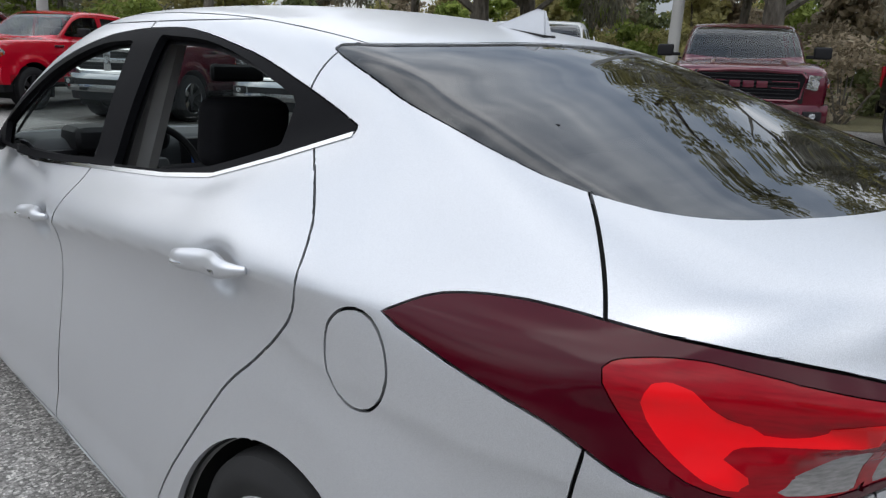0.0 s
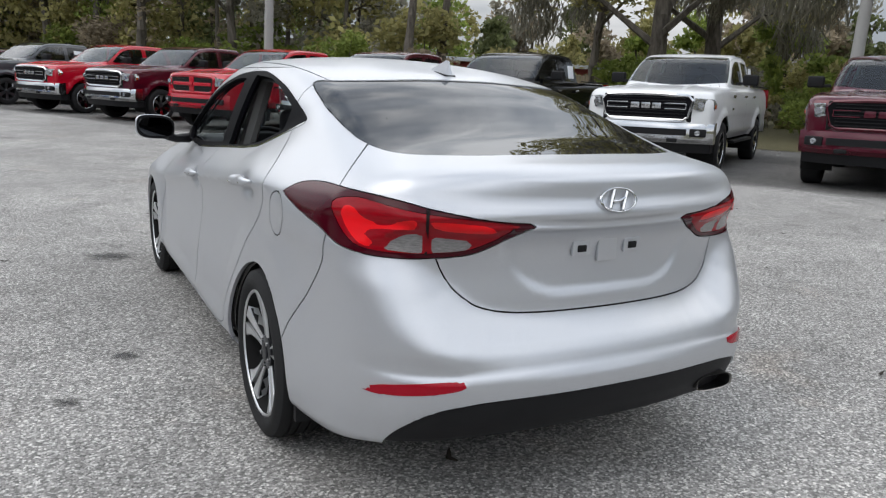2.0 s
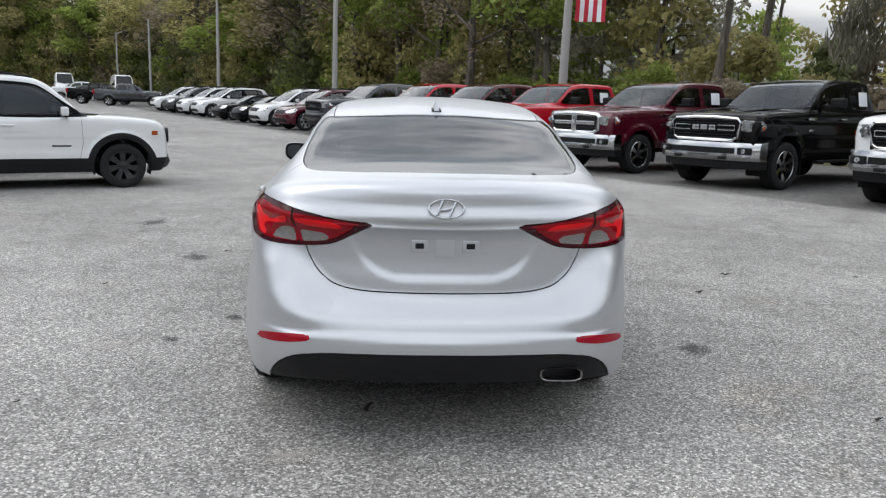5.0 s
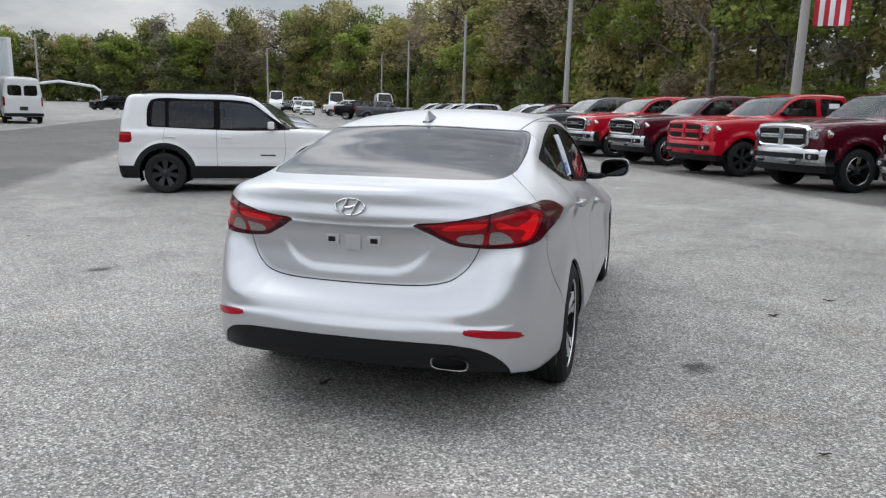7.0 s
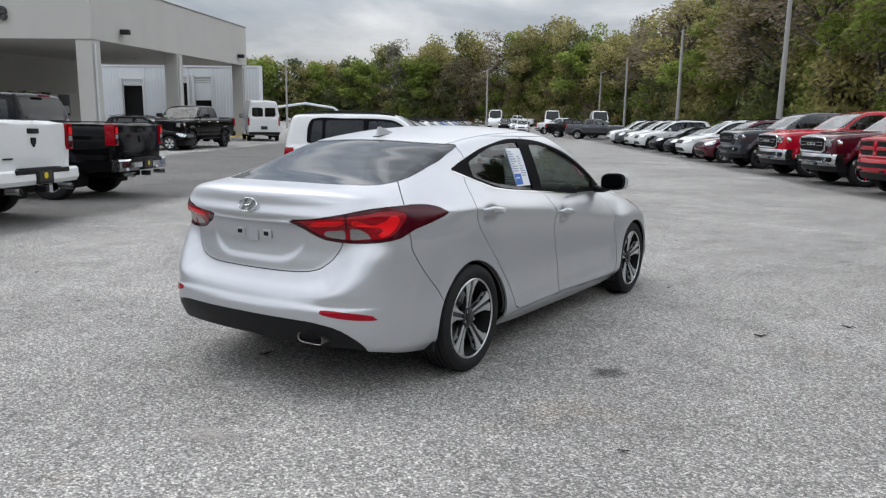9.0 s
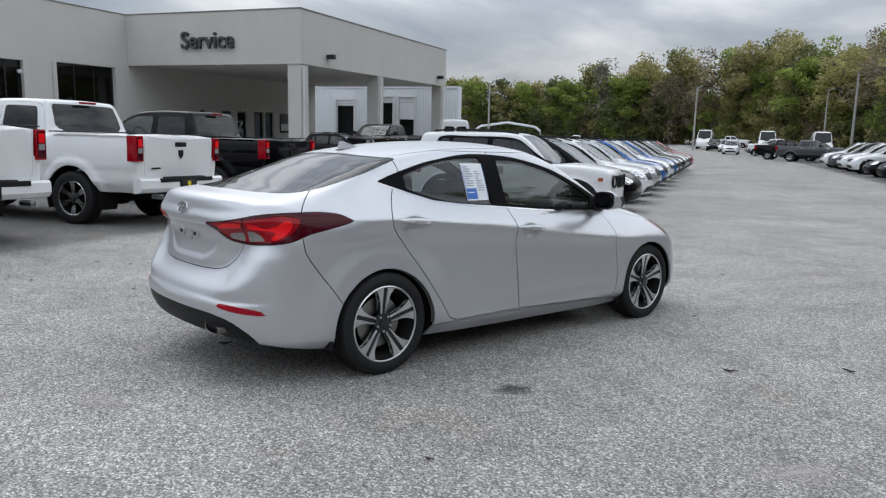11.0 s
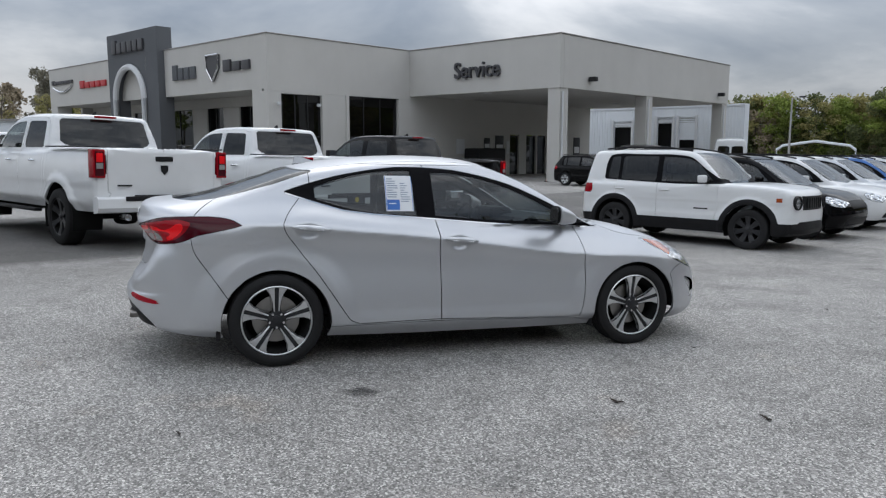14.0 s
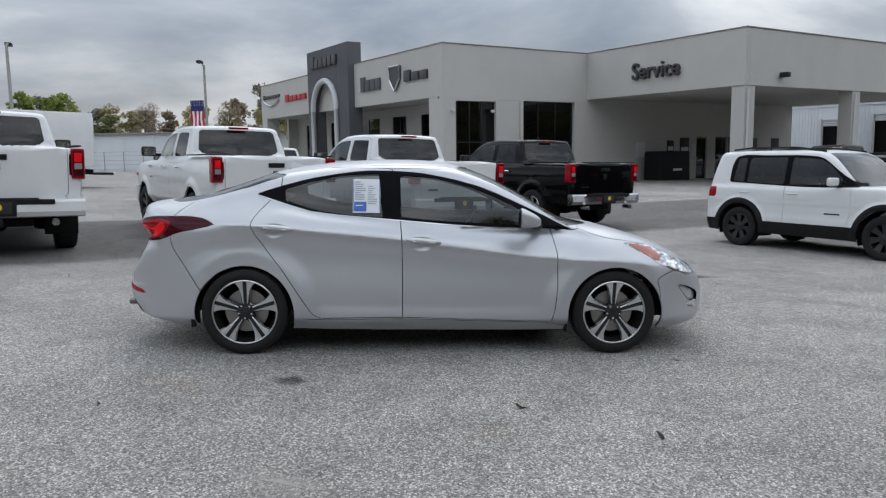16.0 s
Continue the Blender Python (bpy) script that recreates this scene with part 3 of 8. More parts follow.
def wheel(name, parent, at, side, radius, width, rim, spokes, face, dark, label, style="twin", again_of=None):
    """A wheel with tyre, rim, spokes, disc and hub cap, standing on its axle at the place."""
    m = pose(*at, 0, 90 * side, 0) @ pose(0, 0, 0, 0, 0, 180 if side > 0 else 0)
    hub = new(name)
    hub.parent, hub.matrix_basis = parent, m
    tagged(hub, label)
    if again_of is not None:
        for o in again_of.children:
            again(o, hub, o.matrix_basis.copy())
        return hub
    w = width / 2
    tread = [(rim + 0.004, -w * 0.86), (rim + 0.02, -w * 0.97), ((rim + radius) / 2, -w), (radius - 0.03, -w * 0.96), (radius - 0.008, -w * 0.84), (radius, -w * 0.6)]
    for g in (-0.5, -0.17, 0.17, 0.5):
        tread += [(radius, w * g - 0.006), (radius - 0.008, w * g - 0.005), (radius - 0.008, w * g + 0.005), (radius, w * g + 0.006)]
    tread += [(radius, w * 0.6), (radius - 0.008, w * 0.84), (radius - 0.03, w * 0.96), ((rim + radius) / 2, w), (rim + 0.02, w * 0.97), (rim + 0.004, w * 0.86)]
    plain = style != "twin"
    if plain:
        tread = [q for k, q in enumerate(tread) if k < 6 or k > len(tread) - 7]
    seg = 34 if plain else 56
    part("tyre", lathe(tread, seg), M_RUBBER, hub)
    part("rim", lathe([(rim + 0.006, w * 0.86), (rim - 0.001, w * 0.90), (rim - 0.005, w * 0.88), (rim - 0.007, w * 0.84)], seg), face, hub)
    part("barrel", lathe([(rim - 0.007, w * 0.84), (rim - 0.022, w * 0.5), (rim - 0.036, -w * 0.7), (0.05, -w * 0.72)], seg), M_LINER, hub)
    if not plain:
        part("brake_disc", lathe([(0.06, w * 0.12), (rim * 0.68, w * 0.12), (rim * 0.68, w * 0.02), (0.06, w * 0.02)], 40, closed=True), M_DISC, hub)
    for k in range(spokes):
        a = 2 * math.pi * k / spokes
        turn = Matrix.Rotation(a, 4, "Z")
        if style == "twin":
            # two machined blades that fan out to the rim, a dark groove between them
            bm = None
            for g in (-1, 1):
                one = bmesh.new()
                prof = [(0.055, 0.012, 0.017), (rim * 0.36, 0.013, 0.021), (rim * 0.55, 0.0135, 0.027), (rim * 0.75, 0.014, 0.041), (rim * 0.9, 0.015, 0.058), (rim - 0.008, 0.015, 0.072)]
                rows = []
                for r, i0, i1 in prof:
                    zc = w * (0.60 + 0.24 * (r / rim) ** 1.5)
                    rx = r if r < rim * 0.85 else math.sqrt(max(r * r - i1 * i1 * 0.8, 0))
                    rows.append([one.verts.new((r, g * i0, zc)), one.verts.new((rx, g * i1, zc - 0.003)), one.verts.new((rx, g * (i1 + 0.006), zc - 0.035)), one.verts.new((r, g * (i0 - 0.002), zc - 0.012))])
                for p, q in zip(rows, rows[1:]):
                    for i in range(4):
                        one.faces.new((p[i], p[(i + 1) % 4], q[(i + 1) % 4], q[i]))
                bmesh.ops.recalc_face_normals(one, faces=one.faces)
                bmesh.ops.transform(one, matrix=turn, verts=one.verts)
                bm = joined(bm, one)
            part("spoke", bm, face, hub, smooth=False)
            bk = bmesh.new()
            rows = []
            for r, half in ((0.03, 0.03), (rim * 0.36, 0.026), (rim * 0.6, 0.032), (rim * 0.8, 0.05), (rim - 0.01, 0.074)):
                zc = w * (0.60 + 0.24 * (r / rim) ** 1.5) - 0.008
                rows.append([bk.verts.new((r, -half, zc)), bk.verts.new((r, half, zc)), bk.verts.new((r, half, zc - 0.03)), bk.verts.new((r, -half, zc - 0.03))])
            for p, q in zip(rows, rows[1:]):
                for i in range(4):
                    bk.faces.new((p[i], p[(i + 1) % 4], q[(i + 1) % 4], q[i]))
            bmesh.ops.recalc_face_normals(bk, faces=bk.faces)
            bmesh.ops.transform(bk, matrix=turn, verts=bk.verts)
            part("spoke_back", bk, dark, hub)
        else:
            one = bmesh.new()
            rows = []
            for r, half in ((0.05, 0.036), (rim * 0.5, 0.033), (rim - 0.012, 0.052)):
                zc = w * (0.60 + 0.25 * (r / rim) ** 2)
                rows.append([one.verts.new((r, -half, zc)), one.verts.new((r, half, zc)), one.verts.new((r, half + 0.006, zc - 0.035)), one.verts.new((r, -half - 0.006, zc - 0.035))])
            for p, q in zip(rows, rows[1:]):
                for i in range(4):
                    one.faces.new((p[i], p[(i + 1) % 4], q[(i + 1) % 4], q[i]))
            bmesh.ops.recalc_face_normals(one, faces=one.faces)
            bmesh.ops.transform(one, matrix=turn, verts=one.verts)
            part("spoke", one, face, hub, smooth=False)
        if plain:
            continue
        nut = tube(0.008, 0.008, 0.01, (0.048 * math.cos(a + 0.6), 0.048 * math.sin(a + 0.6), w * 0.66), seg=8)
        part("wheel_nut", nut, M_CHROME, hub)
    part("hub_face", lathe([(0.062, w * 0.5), (0.062, w * 0.62), (0.055, w * 0.645), (0.001, w * 0.645)], 14 if plain else 28), dark, hub)
    part("hub_cap", lathe([(0.032, w * 0.64), (0.032, w * 0.70), (0.027, w * 0.72), (0.001, w * 0.73)], 12 if plain else 24), M_GUN, hub)
    return hub


def strip(solid, pts, width, thick, side, steps=6):
    """A narrow moulding that follows the flank along (y, z) points."""
    fine = []
    for (a, b), (c, d) in zip(pts, pts[1:]):
        fine += [(a + (c - a) * k / steps, b + (d - b) * k / steps) for k in range(steps)]
    fine.append(pts[-1])
    ys, zs = np.array([p[0] for p in fine]), np.array([p[1] for p in fine])
    xs = side_x(solid, ys, zs)
    up = side_x(solid, ys, zs + width)
    bm = bmesh.new()
    rows = []
    for x, y, z, u in zip(xs, ys, zs, up):
        rows.append([bm.verts.new((side * q, y, r)) for q, r in ((x - 0.004, z), (x + thick, z), (u + thick, z + width), (u - 0.004, z + width))])
    for p, q in zip(rows, rows[1:]):
        for i in range(4):
            bm.faces.new((p[i], p[(i + 1) % 4], q[(i + 1) % 4], q[i]))
    bm.faces.new(rows[0])
    bm.faces.new(rows[-1][::-1])
    bmesh.ops.recalc_face_normals(bm, faces=bm.faces)
    return bm


SASH = [(0.057, 1.152, 1), (0.245, 1.213), (0.492, 1.277), (0.866, 1.331), (1.288, 1.315), (1.71, 1.220), (2.132, 1.040), (2.404, 0.908, 1), (2.253, 0.915), (1.915, 0.926), (1.495, 0.948), (1.104, 0.979), (0.668, 1.012), (0.463, 1.036), (0.261, 1.091)]
REAR_PANE = [(0.268, 1.192, 1), (0.49, 1.260), (0.70, 1.300), (0.955, 1.314, 1), (0.985, 0.994, 1), (0.72, 1.012), (0.52, 1.040), (0.40, 1.070), (0.275, 1.108, 1)]
FRONT_PANE = [(1.11, 1.300, 1), (1.30, 1.292), (1.5, 1.255), (1.7, 1.196), (1.9, 1.112), (2.09, 1.018, 1), (2.06, 0.945, 1), (1.5, 0.967), (1.12, 0.995, 1)]
REAR_DOOR = [(0.24, 1.35, 1), (0.24, 1.204, 1), (0.185, 1.135), (0.045, 0.945), (0.15, 0.771), (0.269, 0.616), (0.46, 0.335), (0.493, 0.295), (0.55, 0.272, 1), (0.83, 0.276), (1.133, 0.28, 1), (1.130, 0.735), (1.112, 0.981), (1.05, 1.35, 1)]
REAR_DOOR_LEFT = [(0.24, 1.35, 1), (0.24, 1.204, 1), (0.16, 1.11), (0.015, 1.015), (-0.03, 0.94), (0.0, 0.87), (0.10, 0.775), (0.20, 0.687), (0.365, 0.475), (0.455, 0.335), (0.493, 0.295), (0.55, 0.272, 1), (0.83, 0.276), (1.133, 0.28, 1), (1.130, 0.735), (1.112, 0.981), (1.05, 1.35, 1)]
FRONT_DOOR = [(1.05, 1.35, 1), (1.112, 0.981), (1.130, 0.735), (1.133, 0.28, 1), (1.6, 0.265), (2.17, 0.248), (2.233, 0.262), (2.268, 0.489), (2.265, 0.741), (2.235, 0.915, 1), (2.35, 1.35, 1)]
LAMP = [(8.2, 0.912, 1), (15, 0.922), (23, 0.952), (28, 0.974), (34, 0.988), (43, 0.992), (50, 0.976), (55.2, 0.938, 1), (48.3, 0.905), (42, 0.874), (37.8, 0.834), (33, 0.816), (24.3, 0.808), (18.1, 0.819), (14.0, 0.853)]
LAMP_RED = [(11, 0.908, 1), (23, 0.94), (27.3, 0.952), (34.2, 0.973), (38.2, 0.962), (39.4, 0.94), (37.6, 0.885), (35.2, 0.845), (32, 0.830), (24.3, 0.822), (18.5, 0.832), (14.8, 0.862)]
LAMP_GUIDE = [(26.0, 0.926), (29, 0.914), (32, 0.909), (33.8, 0.921), (34.8, 0.942), (36.6, 0.948), (37.4, 0.92), (36, 0.875), (33.6, 0.840), (31.4, 0.842), (32.2, 0.857), (33.4, 0.876), (32, 0.889), (29.4, 0.894), (26.0, 0.898)]
LAMP_BAND = [(14.0, 0.904), (23.6, 0.922), (23.6, 0.898), (15.8, 0.884)]
LAMP_CLEAR = [(25.0, 0.884, 1), (27.4, 0.879), (29.6, 0.855), (30.6, 0.834, 1), (24.9, 0.822, 1)]
LAMP_CLEAR_IN = [(17.6, 0.860, 1), (23.7, 0.873, 1), (23.6, 0.823, 1), (18.6, 0.832)]
TRUNK = [(-40, 0.641, 1), (-2.8, 0.641), (11, 0.645), (16.9, 0.668), (20.8, 0.728), (22.9, 0.804), (24.4, 0.90), (25, 0.95, 1), (38.9, 0.98, 1), (36.7, 1.11, 1), (33, 1.4, 1), (-40, 1.4, 1)]
BUMPER = [(-2, 0.90, 1), (-0.535, 0.886, 1), (-0.512, 0.765), (-0.416, 0.622), (-0.332, 0.50), (-0.25, 0.36), (-0.2, 0, 1), (-2, 0, 1)]
VALANCE = [(-40, 0.425, 1), (8.9, 0.42), (20, 0.405), (25, 0.365), (29.5, 0.275), (30, 0.15, 1), (-40, 0.15, 1)]
REFLECTOR = [(18.2, 0.487, 1), (24, 0.478), (29.5, 0.463), (33, 0.438), (31, 0.428), (25.5, 0.438), (19.6, 0.458)]
BACKLIGHT = [(-0.1, 0.132, 1), (0.3, 0.143), (0.5, 0.20), (0.575, 0.26), (0.61, 0.0), (0.612, -0.3), (0.575, -0.46), (0.5, -0.555), (0.31, -0.64), (-0.1, -0.665, 1)]
WINDSCREEN = [(-0.1, 1.60, 1), (0.3, 1.585), (0.5, 1.55), (0.565, 1.60), (0.665, 2.28), (0.62, 2.42), (0.3, 2.6), (-0.1, 2.66, 1)]
ROOF = [(-0.1, 0.142, 1), (0.3, 0.153), (0.5, 0.21), (0.53, 0.30), (0.545, 0.9), (0.535, 1.35), (0.515, 1.53, 1), (0.3, 1.575), (-0.1, 1.59, 1)]
HOOD = [(-0.1, 2.66, 1), (0.3, 2.6), (0.62, 2.45), (0.70, 2.54), (0.73, 2.75), (0.66, 3.1), (0.5, 3.34), (0.25, 3.44), (-0.1, 3.46, 1)]
HEADLAMP = [(2.77, 0.82, 1), (2.985, 0.80), (3.2, 0.71), (3.40, 0.62), (3.38, 0.575), (3.25, 0.595), (3.167, 0.62), (3.035, 0.672), (2.945, 0.732)]
FRONT_BUMPER = [(3.04, 0, 1), (3.04, 0.45), (3.02, 0.56), (3.17, 0.615), (3.3, 0.575), (3.5, 0.60), (4, 0.62, 1), (4, 0, 1)]


def build_sedan():
    car = thing("sedan", "silver four-door sedan with two lowered door windows", "car")
    v, tri = cast_shell(sedan_solid, 0.2, 2.4, 0.62, 130, 96, 70, 170, -62)
    sh = Shell(sedan_solid, v, tri, "quarter")
    flank = lambda x, y, z: x > 0.35
    tail = lambda x, y, z: y < 0.25
    sh.cut(in_side([(2.235, 0.915), (2.265, 0.741), (2.268, 0.489), (2.233, 0.256), (2.2, 0.0), (4.2, 0.0), (4.2, 1.3), (2.42, 0.91)]), "fender")
    sh.cut(in_side(rounded(FRONT_BUMPER)), "front_bumper")
    sh.cut(in_side(rounded(BUMPER)), "rear_bumper", "quarter")
    sh.cut(in_polar(rounded(TRUNK)), "trunk", None, lambda x, y, z: (y < -0.2))
    sh.cut(in_plan(rounded(BACKLIGHT)), "backlight", None, lambda x, y, z: (z > 1.0) & (y < 0.6))
    sh.tag[(sh.tag == "trunk") & (sh.v[sh.tri].mean(1)[:, 1] > -0.36)] = "quarter"
    sh.cut(in_plan(rounded(WINDSCREEN)), "windscreen", None, lambda x, y, z: z > 0.8)
    sh.cut(in_plan(rounded(ROOF)), "roof", "quarter", lambda x, y, z: z > 1.1)
    sh.cut(in_plan(rounded(HOOD)), "hood", None, lambda x, y, z: z > 0.5)
    sh.cut(in_side([(0.25, 0.255), (0.55, 0.262), (1.13, 0.268), (1.6, 0.255), (2.17, 0.238), (2.36, 0.2), (2.36, -0.1), (0.25, -0.1)]), "rocker", ("quarter", "fender"))
    sh.cut(in_polar(rounded(LAMP)), "lamp_dark", None, tail)
    sh.cut(in_polar(rounded(LAMP_RED)), "lamp_red", "lamp_dark", tail)
    sh.cut(in_polar(rounded(LAMP_GUIDE)), "lamp_guide", ("lamp_red", "lamp_dark"), tail)
    sh.cut(in_polar(rounded(LAMP_BAND)), "lamp_band", ("lamp_red",), tail)
    sh.cut(in_polar(rounded(LAMP_CLEAR)), "lamp_clear", ("lamp_red", "lamp_dark"), tail)
    sh.cut(in_polar(rounded(LAMP_CLEAR_IN)), "lamp_clear", ("lamp_red", "lamp_dark"), tail)
    sh.cut(in_polar([(24.15, 0.78), (24.15, 1.0), (24.6, 1.0), (24.6, 0.78)]), "lamp_split", ("lamp_red", "lamp_dark", "lamp_guide"), tail)
    sh.cut(in_polar(rounded(VALANCE)), "valance", "rear_bumper", tail)
    sh.cut(in_polar(rounded(REFLECTOR)), "reflector", "rear_bumper", tail)
    sh.cut(in_side(rounded(HEADLAMP)), "headlamp", ("fender", "front_bumper", "hood"), lambda x, y, z: y > 2.5)
    sh.cut(in_side([(2.80, 0.818), (3.0, 0.785), (3.07, 0.72), (3.03, 0.69), (2.93, 0.745)]), "indicator", "headlamp")
    sh.cut(in_side(rounded([(3.19, 0.512, 1), (3.30, 0.487), (3.41, 0.43), (3.40, 0.355), (3.31, 0.385)])), "fog_recess", "front_bumper", flank)
    sh.cut(in_side(rounded([(3.30, 0.378), (3.41, 0.37), (3.41, 0.32), (3.31, 0.335)])), "fog_lamp", ("front_bumper", "fog_recess"), flank)
    for cy in (0.0, 2.705):
        sh.cut(ring(cy, 0.29, 0.355), "hole", None, flank)
    sh.cut(lambda x, y, z: z - (S_LOW(y) + 0.012), "hole")
    left = Shell(sedan_solid, sh.v.copy(), sh.tri.copy())
    left.tag = sh.tag.copy()
    sh.cut(in_side(rounded(REAR_DOOR)), "rear_door", "quarter", flank)
    left.cut(in_side(rounded(REAR_DOOR_LEFT)), "rear_door", "quarter", flank)
    for net in (sh, left):
        net.cut(in_side(rounded(FRONT_DOOR)), "front_door", ("quarter", "fender"), flank)
        net.cut(in_side(rounded(SASH)), "sash", ("quarter", "rear_door", "front_door", "fender"), flank)
        net.cut(in_side(rounded(REAR_PANE)), "rear_pane", "sash", flank)
        net.cut(in_side(rounded(FRONT_PANE)), "front_pane", "sash", flank)
    left.cut(in_side(rounded([(-0.170 + 0.070 * math.cos(a), 0.858 + 0.074 * math.sin(a)) for a in np.linspace(0, 2 * math.pi, 13)[:-1]])), "fuel", "quarter", flank)
    for side, net in ((1, sh), (-1, left)):
        net.panel("quarter", "quarter_panel", M_SILVER, car, side, gap=0.0029)
        net.panel("fender", "fender", M_SILVER, car, side, gap=0.0029)
        net.panel("rocker", "sill_panel", M_SILVER, car, side, gap=0.0029)
        rd = net.panel("rear_door", "rear_door", M_SILVER, car, side, gap=0.0029)
        fd = net.panel("front_door", "front_door", M_SILVER, car, side, gap=0.0029)
        net.panel("sash", "window_sash", M_SATIN, car, side, "satin black window surround", gap=0.0005, fold=0.02)
        if side > 0:
            net.panel("rear_pane", "rear_door_glass", M_GLASS, car, side, "tinted side glass, closed", sink=0.006, gap=0, fold=0)
            net.panel("front_pane", "front_door_glass", M_GLASS, car, side, "tinted side glass, closed", sink=0.006, gap=0, fold=0)
        else:
            net.panel("fuel", "fuel_filler_flap", M_SILVER, car, side, gap=0.0022)
        lamp = net.panel("lamp_dark", "tail_lamp", M_LAMP_DARK, car, side, "smoked red tail lamp", gap=0.0012, fold=0.01)
        net.panel("lamp_red", "red_lens", M_LAMP_RED, lamp, side, sink=0.0015, gap=0, fold=0.002)
        net.panel("lamp_guide", "light_guide", M_LAMP_BRIGHT, lamp, side, "bright red light guide", sink=0.001, gap=0, fold=0.002)
        net.panel("lamp_band", "light_band", M_LAMP_BRIGHT, lamp, side, "bright red light band", sink=0.001, gap=0, fold=0.002)
        net.panel("lamp_clear", "reversing_lens", M_LAMP_CLEAR, lamp, side, "clear ribbed reversing lens", sink=0.002, gap=0, fold=0.002)
        net.panel("lamp_split", "lamp_joint", M_DARK, lamp, side, sink=0.004, gap=0, fold=0)
        net.panel("reflector", "rear_reflector", M_REFLECTOR, car, side, "red bumper reflector", sink=-0.003, gap=0.0015, fold=0.006)
        hl = net.panel("headlamp", "headlamp", M_LENS, car, side, "clear wrap-around headlamp")
        net.panel("indicator", "indicator_lens", M_AMBER, hl, side, "amber side indicator", sink=-0.001, gap=0)
        net.panel("fog_recess", "fog_recess", M_STEEL, car, side, "silver fog lamp recess", sink=0.02, gap=0, fold=-0.02)
        net.panel("fog_lamp", "fog_lamp", M_LENS, car, side, "clear fog lamp", sink=0.002)
        net.panel(["quarter", "fender", "rocker", "rear_door", "front_door", "fuel", "lamp_dark", "headlamp", "rear_bumper", "front_bumper", "trunk", "hood"], "body_frame", M_DARK, car, side, "dark frame behind the panel joints", sink=0.017, gap=0, fold=0)
        # chrome line under the windows
        low = [(2.36, 0.900), (2.253, 0.905), (1.915, 0.916), (1.495, 0.938), (1.104, 0.969), (0.668, 1.002), (0.463, 1.026), (0.261, 1.083), (0.075, 1.141)]
        part("chrome_strip", strip(sedan_solid, low, 0.0085, 0.0025, side), M_CHROME, car)
        # door handles with their recess
        for door, hy, hz in ((rd, 0.225, 0.912), (fd, 1.285, 0.822)):
            hx = float(side_x(sedan_solid, hy, hz)[0])
            us = np.linspace(-1, 1, 17)
            hs = side_x(sedan_solid, hy + 0.13 * us, np.full(17, hz + 0.012))
            arc = [(side * (max(q, hx) + 0.004 + 0.027 * (1 - abs(u) ** 4)), hy + 0.126 * u, hz + 0.008 - 0.010 * u) for u, q in zip(us, hs)]
            grip = part("door_handle", sweep(arc, [0.005 + 0.0125 * (1 - abs(u) ** 2.5) for u in us], 12, flat=1.25), M_SILVER, door)
            part("handle_chrome", sweep([(x + side * 0.012, y, z - 0.004) for x, y, z in arc[3:-3]], 0.0045, 6), M_CHROME, grip)
            if door is fd:
                part("key_lock", lathe([(0.001, 0.012), (0.007, 0.011), (0.008, 0.0)], 14, pose(0, 0, 0, 0, 90 * side, 0), (side * (hx + 0.010), hy - 0.15, hz + 0.012)), M_CHROME, door)
        # mirror
        head = bmesh.new()
        bmesh.ops.create_uvsphere(head, u_segments=28, v_segments=16, radius=1)
        square = lambda q: math.copysign(abs(q) ** 0.62, q)
        for q in head.verts:
            ahead = max(q.co.y, 0)
            q.co = Vector((square(q.co.x) * 0.108 * (1 - 0.22 * ahead), (q.co.y if q.co.y > 0 else q.co.y * 0.14) * 0.135, square(q.co.z) * 0.068 * (1 - 0.3 * ahead) - 0.03 * ahead + side * 0.008 * q.co.x))
        mirror = part("door_mirror", head, M_SILVER, car, m=pose(side * 0.942, 1.985, 1.012, 0, 0, side * -8))
        for name, mat, deep, size_x, size_z in (("mirror_housing", M_TRIM, 0.012, 0.105, 0.066), ("mirror_glass", M_MIRROR, 0.0215, 0.092, 0.053)):
            disc = lathe([(0.001, 0), (0.96, 0), (1.0, 0.1), (0.97, 0.2), (0.001, 0.2)], 32)
            for q in disc.verts:
                q.co = Vector((square(q.co.x) * size_x, -deep - q.co.z * 0.035, square(q.co.y) * size_z + side * 0.008 * q.co.x))
            bmesh.ops.recalc_face_normals(disc, faces=disc.faces)
            part(name, disc, mat, mirror)
        part("mirror_stalk", sweep([(side * -0.05, 0.05, -0.045), (side * -0.14, 0.09, -0.075), (side * -0.23, 0.13, -0.075)], [0.026, 0.024, 0.03], 10), M_TRIM, mirror)
        # arch liners and mud flaps
        for cy in (0.0, 2.705):
            arch = [(0.372 * math.cos(a), 0.372 * math.sin(a)) for a in np.linspace(radians(-2), radians(182), 24)]
            bm = bmesh.new()
            outer = side_x(sedan_solid, [cy + a for a, b in arch], [0.29 + b for a, b in arch]) - 0.012
            rows = [[bm.verts.new((side * q, cy + a, 0.29 + b)) for q in (0.55, min(0.868, float(e)))] for (a, b), e in zip(arch, outer)]
            for p, q in zip(rows, rows[1:]):
                bm.faces.new((p[0], p[1], q[1], q[0]))
            part("arch_liner", bm, M_LINER, car)
        part("mud_flap", box(0.16, 0.03, 0.20, (side * 0.77, -0.372, 0.295), 0.01), M_TRIM, car, "black rubber mud flap")
        part("mud_flap", box(0.12, 0.02, 0.11, (side * 0.79, 2.345, 0.215), 0.008), M_TRIM, car, "black rubber mud flap")
        # interior door trim below the glass and the pillar lining
        net.panel(["rear_door", "front_door"], "door_trim", M_DASH, car, side, "dark grey door lining", sink=0.045, gap=0, fold=0)
